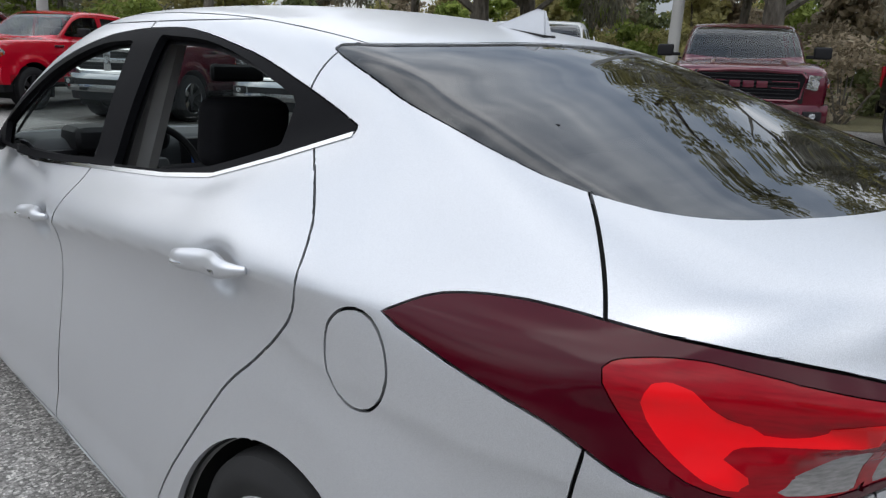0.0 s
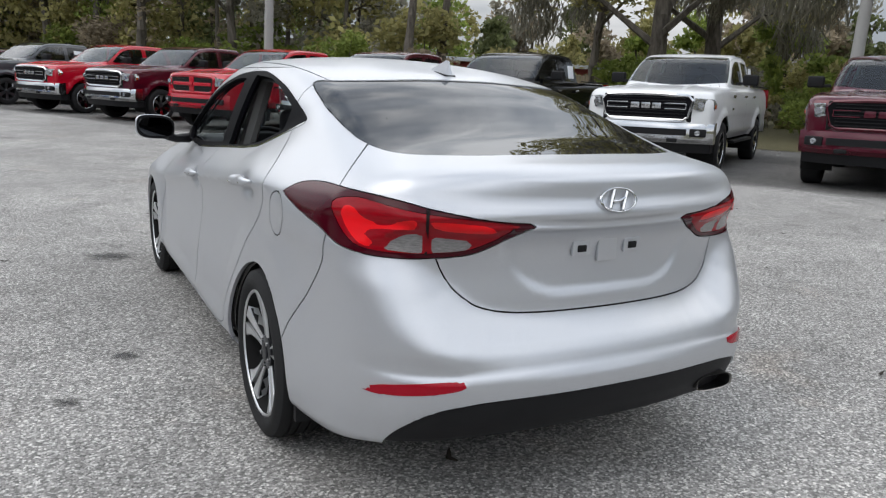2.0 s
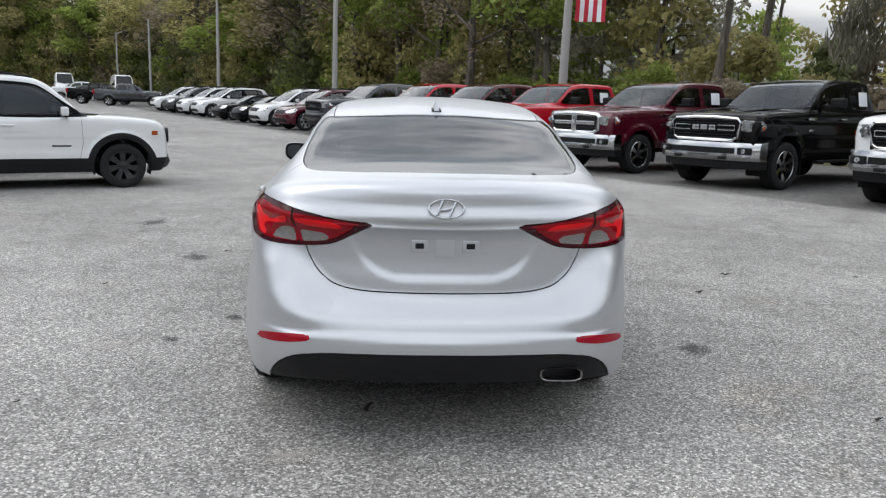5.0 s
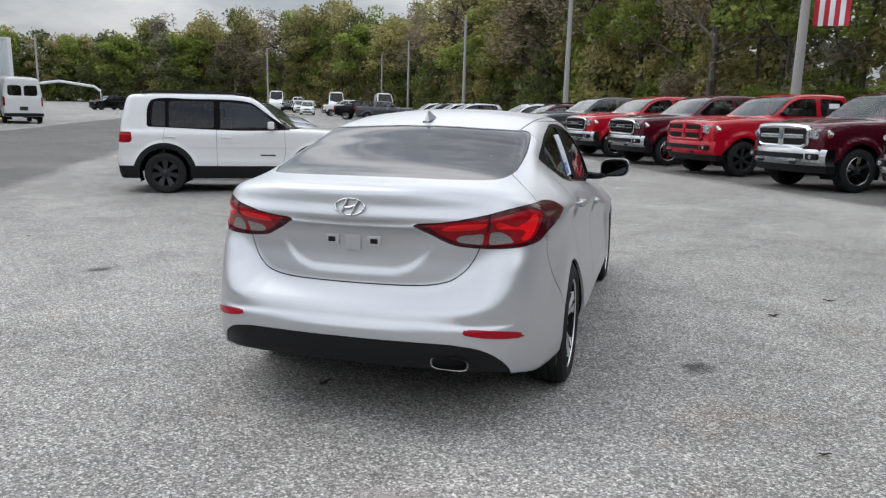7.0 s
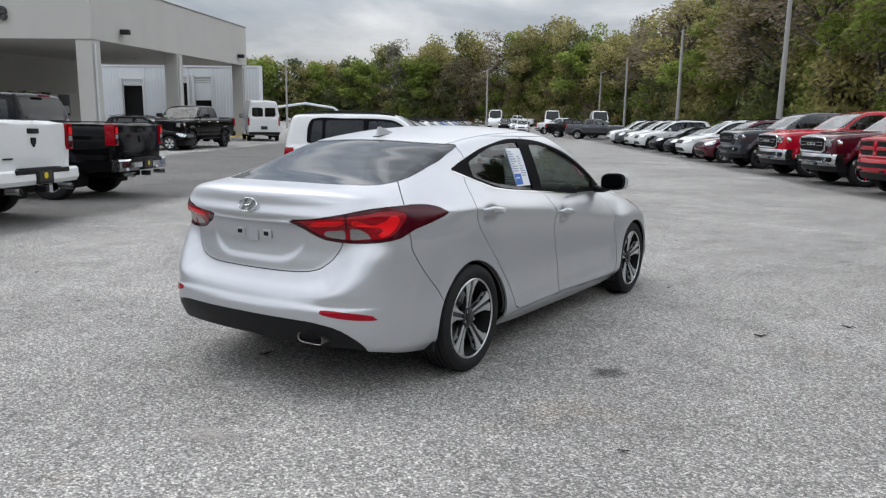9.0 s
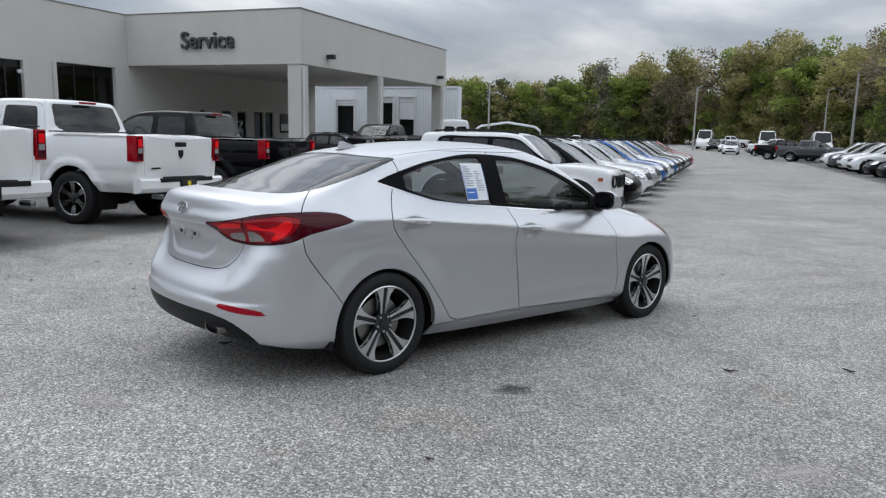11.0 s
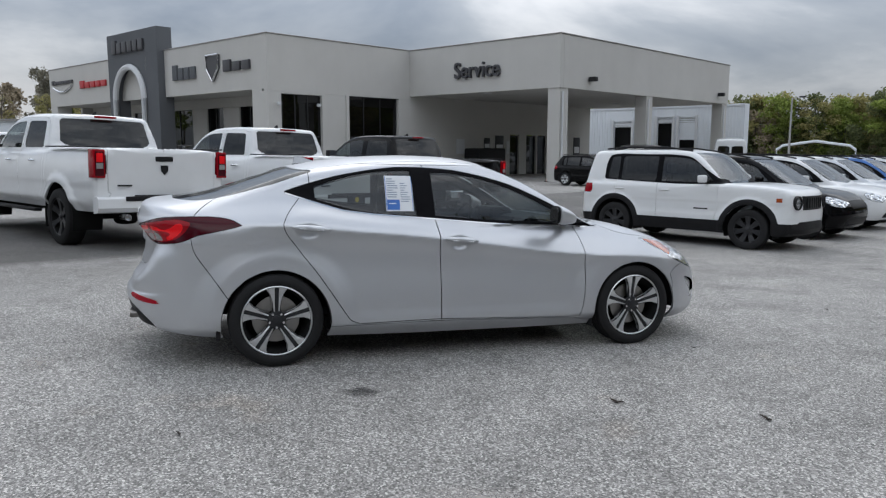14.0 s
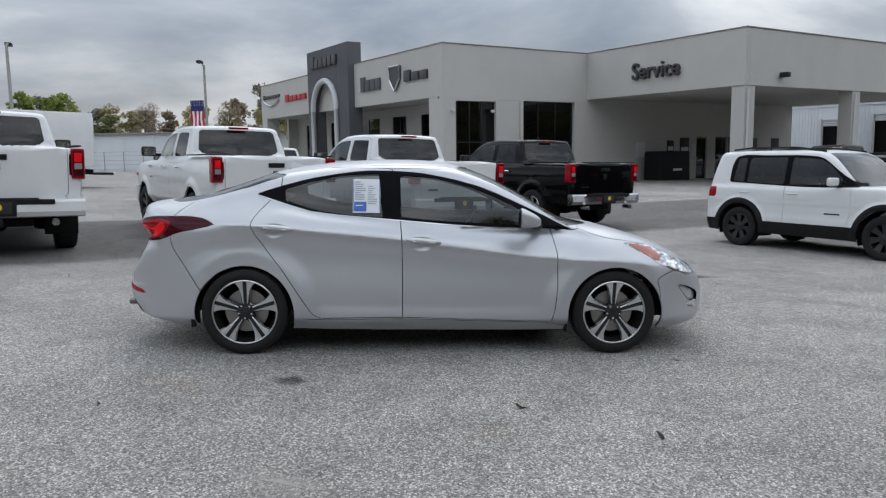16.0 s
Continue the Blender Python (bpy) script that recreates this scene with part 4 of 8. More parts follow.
        net.panel("quarter", "inner_lining", M_PILLAR, car, side, "grey pillar lining", sink=0.03, gap=0, fold=0)
        net.panel("sash", "inner_sash", M_TRIM, car, side, sink=0.03, gap=-0.004, fold=0)
    sh.panel("roof", "roof", M_SILVER, car, 0, gap=0.003)
    sh.panel("roof", "headliner", M_PILLAR, car, 0, "pale grey headliner", sink=0.03, gap=-0.01, fold=0)
    sh.panel("hood", "hood", M_SILVER, car, 0, gap=0.0029)
    lid = sh.panel("trunk", "trunk_lid", M_SILVER, car, 0, gap=0.003)
    sh.panel(["rear_bumper", "reflector"], "rear_bumper", M_SILVER, car, 0)
    sh.panel("front_bumper", "front_bumper", M_SILVER, car, 0)
    sh.panel("valance", "rear_valance", M_TRIM, car, 0, "black lower bumper valance", sink=0.006)
    sh.panel("backlight", "rear_window", M_BACKLIGHT, car, 0, "dark dusty rear window", sink=0.003, gap=0.002, fold=0)
    sh.panel("windscreen", "windscreen", M_WINDSHIELD, car, 0, sink=0.003, gap=0, fold=0)
    # oval chrome emblem with a slanted bar
    ey = [float(rear_y(sedan_solid, 0, q)[0]) for q in (0.946, 1.006)]
    badge = pose(0, min(sum(ey) / 2, float(rear_y(sedan_solid, 0, 0.976)[0])) - 0.006, 0.976, math.degrees(math.atan2(ey[0] - ey[1], 0.06)), 0, 0)
    ringb = lathe([(1.0 + 0.075 * math.cos(a), 0.075 * math.sin(a)) for a in np.linspace(0, 2 * math.pi, 9)[:-1]], 40, closed=True)
    bmesh.ops.transform(ringb, matrix=pose(0, 0, 0, 90, 0, 0) @ Matrix.Diagonal((0.067, 0.036, 0.05, 1)), verts=ringb.verts)
    part("emblem", ringb, M_CHROME, lid, "oval chrome emblem", badge)
    bars = sweep([(-0.036, 0, -0.025), (-0.012, 0, 0.031)], 0.006, 6)
    bars = sweep([(0.012, 0, -0.031), (0.036, 0, 0.025)], 0.006, 6, bars)
    bars = sweep([(-0.026, 0, -0.004), (0.0, 0, -0.004), (0.026, 0, 0.006)], 0.005, 6, bars)
    part("emblem_bar", bars, M_CHROME, lid, "", badge)
    # bare number plate mount: pressed pads, two plugs, two screw holes
    py = float(rear_y(sedan_solid, 0.0, 0.825)[0])
    part("plate_pad", box(0.074, 0.012, 0.080, (0, py - 0.003, 0.822), 0.005), M_SILVER, lid)
    for s in (-1, 1):
        part("plate_plug_pad", box(0.066, 0.012, 0.046, (s * 0.099, py - 0.0025, 0.826), 0.005), M_SILVER, lid)
        part("plate_plug", box(0.034, 0.012, 0.022, (s * 0.099, py - 0.005, 0.826), 0.003), M_TRIM, lid, "black plastic plug")
        part("screw_hole", box(0.008, 0.008, 0.008, (s * 0.086, py - 0.002, 0.882), 0.002), M_DARK, lid)
    part("reversing_camera", box(0.05, 0.03, 0.014, (0.0, py - 0.008, 0.903), 0.004), M_TRIM, lid)
    # shark fin aerial
    fin = prism([(-0.085, 0.0), (0.10, 0.0), (0.085, 0.006), (-0.035, 0.062), (-0.06, 0.06)], 0.03, turn=pose(0, 0, 0, 0, 0, 90), at=(0.015, 0, 0), bevel=0.004)
    for q in fin.verts:
        q.co.x *= max(0.18, 1 - q.co.z / 0.066)
    part("roof_aerial", fin, M_SILVER, car, "silver shark-fin aerial", pose(0, 0.29, float(S_ROOF(0.29)) - 0.006, 8, 0, 0))
    part("aerial_base", box(0.05, 0.17, 0.008, (0, 0.29, float(S_ROOF(0.29)) - 0.003), 0.004, turn=pose(0, 0, 0, 8, 0, 0)), M_TRIM, car)
    # tail pipe
    ex = [(0.085 * math.copysign(abs(math.cos(a)) ** 0.6, math.cos(a)), 0.028 * math.copysign(abs(math.sin(a)) ** 0.6, math.sin(a))) for a in np.linspace(0, 2 * math.pi, 29)[:-1]]
    bm = bmesh.new()
    rows = [[bm.verts.new((0.465 + a * k, y, 0.332 + b * k)) for a, b in ex] for k, y in ((0.94, -0.68), (1.0, -0.912), (0.99, -0.921), (0.90, -0.918), (0.86, -0.79))]
    for p, q in zip(rows, rows[1:]):
        for i in range(28):
            bm.faces.new((p[i], p[(i + 1) % 28], q[(i + 1) % 28], q[i]))
    bmesh.ops.recalc_face_normals(bm, faces=bm.faces)
    part("tail_pipe", bm, M_PIPE, car, "chrome oval tail pipe")
    part("pipe_bore", box(0.15, 0.02, 0.045, (0.465, -0.80, 0.332), 0.01), M_DARK, car)
    # underbody
    part("underbody", box(1.36, 2.0, 0.10, (0, 1.35, 0.24), 0.03), M_LINER, car)
    part("rear_floor", box(1.1, 0.75, 0.12, (0, -0.42, 0.36), 0.03), M_LINER, car)
    part("front_floor", box(1.1, 0.7, 0.10, (0, 3.0, 0.27), 0.03), M_LINER, car)
    part("axle_beam", tube(0.035, 0.035, 1.3, (0, 0.02, 0.28), pose(0, 0, 0, 0, 90, 0)), M_LINER, car)
    # cabin
    part("cabin_floor", box(1.34, 2.3, 0.06, (0, 1.25, 0.33), 0.02), M_CLOTH, car)
    dash = box(1.36, 0.42, 0.30, (0, 2.20, 0.80), 0.09, segments=4)
    part("dashboard", dash, M_DASH, car, "dark grey dashboard")
    part("instrument_hood", box(0.36, 0.2, 0.1, (-0.36, 2.02, 0.95), 0.045, segments=3), M_TRIM, car)
    part("centre_vents", box(0.24, 0.05, 0.16, (0, 1.995, 0.86), 0.015), M_TRIM, car)
    part("display", box(0.17, 0.012, 0.09, (0, 1.967, 0.83), 0.004), M_INK_BLUE, car)
    for s in (-1, 1):
        part("side_vent", box(0.13, 0.03, 0.07, (s * 0.58, 1.985, 0.88), 0.012), M_TRIM, car)
    turn = pose(-0.36, 1.70, 0.85, 66, 0, 0)
    ringm = lathe([(0.185 + 0.014 * math.cos(a), 0.014 * math.sin(a)) for a in np.linspace(0, 2 * math.pi, 11)[:-1]], 40, closed=True)
    part("steering_wheel", ringm, M_TRIM, car, "", turn)
    boss = box(0.15, 0.12, 0.05, (0, 0, -0.01), 0.03, segments=3)
    boss = box(0.34, 0.035, 0.022, (0, 0.01, -0.005), 0.01, boss)
    boss = box(0.035, 0.17, 0.022, (0, -0.09, -0.005), 0.01, boss)
    part("steering_boss", boss, M_DASH, car, "", turn)
    part("steering_badge", lathe([(0.001, 0.02), (0.026, 0.02), (0.026, 0.012)], 20), M_CHROME, car, "", turn)
    for s in (-1, 1):
        def padded(w, d, h, at, tilt=0.0, bev=0.06):
            return box(w, d, h, at, bev, segments=4, turn=pose(0, 0, 0, tilt, 0, 0))
        part("front_seat", padded(0.5, 0.5, 0.16, (s * 0.36, 1.42, 0.45)), M_CLOTH, car, "charcoal cloth front seat")
        part("front_backrest", padded(0.48, 0.14, 0.56, (s * 0.36, 1.13, 0.69), 16), M_CLOTH, car)
        part("front_headrest", padded(0.26, 0.11, 0.20, (s * 0.36, 1.02, 1.055), 10, 0.05), M_CLOTH, car, "charcoal headrest")
        part("headrest_post", tube(0.006, 0.006, 0.14, (s * 0.36 - 0.05, 1.05, 0.95), seg=8), M_CHROME, car)
        part("headrest_post", tube(0.006, 0.006, 0.14, (s * 0.36 + 0.05, 1.05, 0.95), seg=8), M_CHROME, car)
        part("belt_pillar", sweep([(s * 0.66, 1.05, 0.5), (s * 0.655, 1.05, 0.95), (s * 0.54, 1.05, 1.32)], [0.05, 0.04, 0.04], 8), M_PILLAR, car, "grey centre pillar lining")
        part("rear_headrest", padded(0.25, 0.1, 0.15, (s * 0.33, 0.02, 1.06), 18, 0.045), M_CLOTH, car)
    part("rear_bench", box(1.24, 0.5, 0.18, (0, 0.48, 0.5), 0.06, segments=4), M_CLOTH, car, "charcoal cloth rear bench")
    part("rear_backrest", box(1.22, 0.14, 0.58, (0, 0.12, 0.79), 0.06, segments=4, turn=pose(0, 0, 0, 18, 0, 0)), M_CLOTH, car)
    part("parcel_shelf", box(1.15, 0.44, 0.03, (0, -0.2, 1.0), 0.01), M_CLOTH, car)
    part("interior_mirror", box(0.22, 0.03, 0.065, (0, 1.72, 1.205), 0.02, segments=3), M_TRIM, car)
    part("high_brake_lamp", box(0.17, 0.05, 0.025, (0, -0.2, 1.035), 0.006), M_LAMP_RED, car)
    first = None
    for wy, wx in ((0.0, 0.775), (2.7, 0.772)):
        for s in (1, -1):
            w = wheel("wheel", car, (s * wx, wy, 0.311), s, 0.312, 0.215, 0.229, 5, M_ALLOY, M_GUN, "machined alloy wheel with twin spokes", again_of=first)
            first = first or w
    # printed sales sheet inside the right rear window
    sheet = bmesh.new()
    rows = []
    for k in range(9):
        z = 1.025 + 0.245 * k / 8
        ys = np.array([0.765, 0.865, 0.965])
        xs = side_x(sedan_solid, ys, np.full(3, z)) - 0.002
        rows.append([sheet.verts.new((x, y, z)) for x, y in zip(xs, ys)])
    for p, q in zip(rows, rows[1:]):
        for i in range(2):
            sheet.faces.new((p[i], p[i + 1], q[i + 1], q[i]))
    page = mesh_object("window_sheet", sheet, M_PAPER)
    tagged(page, "white and blue printed sales sheet on the window", "window sticker")

    def stripe(name, y0, y1, z0, z1, mat):
        bm = bmesh.new()
        rows = []
        for k in range(4):
            z = z0 + (z1 - z0) * k / 3
            xs = side_x(sedan_solid, [y0, y1], [z, z]) + 0.0005
            rows.append([bm.verts.new((x, y, z)) for x, y in zip(xs, (y0, y1))])
        for p, q in zip(rows, rows[1:]):
            bm.faces.new((p[0], p[1], q[1], q[0]))
        o = part(name, bm, mat, page)
        return o
    stripe("blue_panel", 0.775, 0.865, 1.035, 1.105, M_INK_BLUE)
    stripe("blue_frame", 0.768, 0.772, 1.03, 1.265, M_INK_BLUE)
    stripe("blue_frame", 0.958, 0.962, 1.03, 1.265, M_INK_BLUE)
    rnd = random.Random(5)
    for k in range(9):
        z = 1.12 + 0.0155 * k
        stripe("text_bar", 0.78, 0.82 + 0.04 * rnd.random(), z, z + 0.007, M_INK)
        stripe("text_bar", 0.875, 0.90 + 0.045 * rnd.random(), z - 0.03, z - 0.024, M_INK)
    stripe("text_bar", 0.785, 0.85, 1.05, 1.057, M_PAPER)
    stripe("text_bar", 0.785, 0.84, 1.075, 1.082, M_PAPER)
    page.parent = None
    return car, page


CAR_POSE = pose(0, 0, 0, -1.518, -0.974, 0.013)
sedan, sales_sheet = build_sedan()
sedan.matrix_basis = CAR_POSE
sales_sheet.matrix_basis = CAR_POSE


# ---- other vehicles ----
def vehicle_solid(s):
    def solid(x, y, z):
        x = np.abs(x)
        d = s["tuck"] * step(s["low"] + 0.22, s["low"] - 0.02, z) + 0.5 * np.maximum(z - s["waist"], 0) ** 2
        d = d + s.get("hollow", 0.012) * step(0.02, -0.06, np.abs(z - s["waist"] + 0.22) - 0.12)
        for wy in (0.0, s["base"]):
            r = np.hypot(y - wy, z - s["hub"])
            d = d - s.get("flare", 0.02) * step(s["arch"] + 0.16, s["arch"] + 0.05, r)
        f_side = x - (s["wide"](y) - d)
        f_top = z - (s["deck"](y) - s["crown"] * (x / s["half"]) ** 4)
        tub = smax(f_side, f_top, s["k_top"])
        tub = smax(tub, s["tail"](z) + s["tail_bend"] * (x / s["half"]) ** 3 - y, s["k_tail"])
        tub = smax(tub, y - s["nose"](z) + s["nose_bend"] * (x / s["half"]) ** 3, s["k_nose"])
        rise = np.maximum(z - s["belt"], 0)
        f_glass = x - (s["pane"](y) - s["lean"] * (z - s["belt"]) - 0.1 * rise ** 2)
        f_roof = z - (s["roof"](y) - 0.04 * (x / s["half"]) ** 2)
        cabin = smax(smax(f_glass, f_roof, s["k_roof"]), s["back"](z) + 0.06 * (x / s["half"]) ** 2 - y, s["k_back"])
        cabin = np.maximum(cabin, s["belt"] - 0.2 - z)
        return smax(smin(tub, cabin, 0.03), s["low"] - z, 0.03)
    return solid


def vehicle_shell(s, along=56, ends=26, up=56):
    solid = vehicle_solid(s)
    v, tri = cast_shell(solid, 0.3, s["base"] - 0.3, s["hub"] + 0.42, along, ends, ends, up, -52)
    return Shell(solid, v, tri, "body")


def cross_bar(profile, half, bend, power=2.5, n=16, end=1.0):
    """A bumper: a profile of (y, z) drawn across the car, bent back at the ends."""
    bm = bmesh.new()
    rows = []
    for k in range(-n, n + 1):
        u = k / n
        off = bend * abs(u) ** power
        rows.append([bm.verts.new((half * u, y + off, z)) for y, z in profile])
    m = len(profile)
    for p, q in zip(rows, rows[1:]):
        for i in range(m):
            bm.faces.new((p[i], p[(i + 1) % m], q[(i + 1) % m], q[i]))
    bm.faces.new(rows[0][::-1])
    bm.faces.new(rows[-1])
    bmesh.ops.recalc_face_normals(bm, faces=bm.faces)
    return bm


def hoop(outline, y, r, bend=0.0, half=1.0, closed=True):
    pts = [(x, y - bend * (abs(x) / half) ** 2, z) for x, z in outline]
    return sweep(pts + ([pts[0], pts[1]] if closed else []), r, 6)


def recolour(ob, swap):
    """Gives a copy its own paint: each slot whose material is in swap."""
    for o in (ob, *ob.children_recursive):
        for slot in getattr(o, "material_slots", ()):
            if slot.material in swap:
                change = swap[slot.material]
                slot.link = "OBJECT"
                slot.material = change
    return ob


def four_wheels(car, s, radius, width, rim, spokes, face, dark, label, style):
    first = None
    for wy in (0.0, s["base"]):
        for side in (1, -1):
            w = wheel("wheel", car, (side * (s["track"]), wy, radius), side, radius, width, rim, spokes, face, dark, label, style, first)
            first = first or w
            arch = [(s["arch"] * 1.02 * math.cos(a), s["arch"] * 1.02 * math.sin(a)) for a in np.linspace(radians(-20), radians(200), 16)]
            bm = bmesh.new()
            rows = [[bm.verts.new((side * q, wy + a, s["hub"] + b)) for q in (s["half"] * 0.55, s["half"] * 0.955)] for a, b in arch]
            for p, q in zip(rows, rows[1:]):
                bm.faces.new((p[0], p[1], q[1], q[0]))
            part("arch_liner", bm, M_LINER, car)


def mirrors(car, x, y, z, paint_mat, size=(0.13, 0.09, 0.1)):
    for side in (1, -1):
        m = part("door_mirror", box(size[0] * 1.9, size[1] * 1.6, size[2] * 1.8, (side * x, y, z), 0.04, segments=3), paint_mat, car)
        part("mirror_glass", box(size[0] * 1.6, 0.006, size[2] * 1.4, (side * x, y - size[1] * 0.8 - 0.002, z), 0.0), M_CHROME, m)
        part("mirror_arm", box(0.14, 0.06, 0.05, (side * (x - size[0] - 0.03), y + 0.02, z - 0.06), 0.012), M_TRIM, m)


# pickup truck
P = dict(base=3.67, half=1.03, low=0.50, hub=0.41, arch=0.50, tuck=0.10, waist=1.02, track=0.865, flare=0.035, belt=1.38, crown=0.05, lean=0.22,
         wide=curve((-1.3, 0.985), (0.5, 0.985), (2.8, 0.99), (3.67, 0.99), (4.3, 0.975), (4.7, 0.93)),
         deck=curve((-1.3, 1.42), (0.3, 1.42), (0.7, 1.40), (2.6, 1.37), (2.95, 1.37), (3.5, 1.36), (4.1, 1.325), (4.42, 1.28), (4.6, 1.20), (4.8, 1.05)),
         tail=curve((0.4, -1.22), (1.3, -1.26), (1.5, -1.26)), tail_bend=0.03, nose=curve((0.3, 4.50), (0.6, 4.60), (1.0, 4.60), (1.2, 4.56), (1.4, 4.40)), nose_bend=0.13,
         pane=curve((0.3, 0.87), (1.5, 0.90), (2.6, 0.88), (3.1, 0.83)), roof=curve((0.3, 1.90), (0.8, 1.945), (1.4, 1.96), (2.0, 1.93), (2.3, 1.84), (2.6, 1.65), (3.0, 1.36), (3.4, 1.05), (4.6, 0.9)),
         back=curve((1.1, 0.50), (1.4, 0.52), (1.9, 0.68)), k_top=0.055, k_tail=0.04, k_nose=0.075, k_roof=0.075, k_back=0.06)


def ram_logo(parent, at, width, mat):
    """Three plain blocks in place of lettering."""
    for k in (-1, 0, 1):
        part("badge_block", box(width * 0.27, 0.02, width * 0.17, (at[0] + k * width * 0.33, at[1], at[2]), 0.006), mat, parent)


def build_pickup(front="new"):
    car = thing("pickup_truck", "white crew-cab pickup truck parked on the lot", "pickup truck", "pickup trucks on the lot")
    sh = vehicle_shell(P)
    flank, nose = (lambda x, y, z: x > 0.45), (lambda x, y, z: y > 4.0)
    end = lambda x, y, z: y < -0.9
    sh.cut(in_side([(0.49, 0), (0.49, 3), (0.515, 3), (0.515, 0)]), "gap", None, lambda x, y, z: z < 1.45)
    sh.cut(in_side([(-3, 0), (-3, 3), (0.49, 3), (0.49, 0)]), "bed", "body", lambda x, y, z: z < 1.5)
    sh.cut(in_side([(2.95, 0.0), (2.78, 0.9), (2.8, 1.33), (3.0, 1.6), (5, 1.6), (5, 0.0)]), "fender", "body")
    sh.cut(in_plan([(-0.1, 2.98), (0.7, 2.86), (0.80, 3.1), (0.80, 4.1), (0.70, 4.42), (-0.1, 4.52)]), "hood", "fender", lambda x, y, z: z > 1.12)
    sh.cut(in_plan(rounded([(-0.1, 2.22, 1), (0.6, 2.16), (0.72, 2.22), (0.83, 2.75), (0.76, 2.87), (-0.1, 3.0, 1)])), "windscreen", None, lambda x, y, z: z > 1.3)
    sh.cut(lambda x, y, z: inside([(-0.1, 1.43), (0.69, 1.43), (0.71, 1.46), (0.66, 1.83), (0.62, 1.86), (-0.1, 1.87)], x, z), "rear_pane", "body", lambda x, y, z: y < 0.85)
    sh.cut(lambda x, y, z: inside([(-0.1, 1.38), (0.86, 1.38), (0.86, 1.7), (-0.1, 1.7)], x, z), "tonneau", "bed", lambda x, y, z: (z > 1.40) & (y > -1.16) & (x < 0.88))
    sh.cut(in_side(rounded([(0.60, 1.36, 1), (0.66, 1.6), (0.72, 1.80), (0.9, 1.875), (1.57, 1.885, 1), (1.57, 0.60, 1), (0.80, 0.60, 1), (0.60, 0.95)])), "rear_door", "body", flank)
    sh.cut(in_side(rounded([(1.57, 1.885, 1), (2.1, 1.86), (2.45, 1.73), (2.78, 1.45), (2.78, 0.9), (2.72, 0.60, 1), (1.57, 0.60, 1)])), "front_door", ("body", "fender"), flank)
    sh.cut(in_side(rounded([(0.76, 1.415, 1), (0.84, 1.78), (0.94, 1.815), (1.50, 1.83, 1), (1.50, 1.415, 1)])), "rear_glass", ("rear_door", "body"), flank)
    sh.cut(in_side(rounded([(1.63, 1.415, 1), (1.63, 1.83, 1), (2.08, 1.805), (2.38, 1.69), (2.70, 1.42, 1)])), "front_glass", ("front_door", "body", "fender"), flank)
    sh.cut(lambda x, y, z: inside([(-0.1, 0.74), (0.80, 0.74), (0.80, 1.6), (-0.1, 1.6)], x, z), "tailgate", "bed", end)
    sh.cut(lambda x, y, z: np.maximum(inside([(0.815, 1.02), (1.2, 1.02), (1.2, 1.37), (0.815, 1.37)], x, z), y + 1.13), "tail_lamp", "bed", end)
    for wy in (0.0, P["base"]):
        sh.cut(ring(wy, P["hub"], P["arch"]), "hole", None, flank)
    sh.cut(lambda x, y, z: z - 0.525, "hole")
    for side in (1, -1):
        sh.panel("bed", "bed_side", M_WHITE, car, side, fold=0.03)
        sh.panel("fender", "fender", M_WHITE, car, side)
        for door, pane, names in (("rear_door", "rear_glass", "rear"), ("front_door", "front_glass", "front")):
            d = sh.panel(door, names + "_door", M_WHITE, car, side, gap=0.003)
            sh.panel(pane, names + "_side_glass", M_GLASS_DARK if names == "rear" else M_GLASS, car, side, "dark tinted side glass", sink=0.008, gap=0, fold=0)
            hy = 0.92 if names == "rear" else 1.9
            part("door_handle", sweep([(side * 1.0, hy - 0.1, 1.215), (side * 1.03, hy, 1.225), (side * 1.0, hy + 0.1, 1.215)], [0.014, 0.02, 0.014], 8), M_CHROME, d)
        lamp = part("tail_lamp", box(0.158, 0.18, 0.385, (side * 0.918, -1.176, 1.195), 0.016), M_LAMP_RED, car, "red upright pickup tail lamp")
        part("lamp_rim", box(0.118, 0.012, 0.325, (side * 0.918, -1.266, 1.195), 0.004), M_LAMP_DARK, lamp)
        part("brake_lens", box(0.09, 0.012, 0.12, (side * 0.918, -1.271, 1.275), 0.004), M_LAMP_BRIGHT, lamp)
        part("reversing_lens", box(0.09, 0.012, 0.075, (side * 0.918, -1.271, 1.165), 0.004), M_LAMP_CLEAR, lamp)
        part("running_board", box(0.12, 1.9, 0.05, (side * 0.97, 1.75, 0.47), 0.02), M_TRIM, car, "black running board")
        part("bed_rail_cap", box(0.09, 1.62, 0.02, (side * 0.93, -0.38, 1.425), 0.008), M_TRIM, car)
        part("side_badge", box(0.008, 0.16, 0.035, (side * 1.0, 2.98, 1.02), 0.002), M_CHROME, car)
    sh.panel("body", "cab", M_WHITE, car, 0)
    sh.panel("body", "cab_lining", M_DASH, car, 0, sink=0.05, gap=-0.01, fold=0)
    sh.panel("hood", "hood", M_WHITE, car, 0, gap=0.004)
    sh.panel("windscreen", "windscreen", M_WINDSHIELD, car, 0, sink=0.004, gap=0, fold=0)
    sh.panel("rear_pane", "rear_window", M_GLASS_DARK, car, 0, "dark rear cab window", sink=0.004, gap=0, fold=0)
    sh.panel("tonneau", "tonneau_cover", M_TRIM, car, 0, sink=0.03, gap=0, fold=0)
    gate = sh.panel("tailgate", "tailgate", M_WHITE, car, 0, gap=0.004)
    part("gate_handle", box(0.26, 0.03, 0.07, (0, -1.262, 1.27), 0.012), M_TRIM, gate)
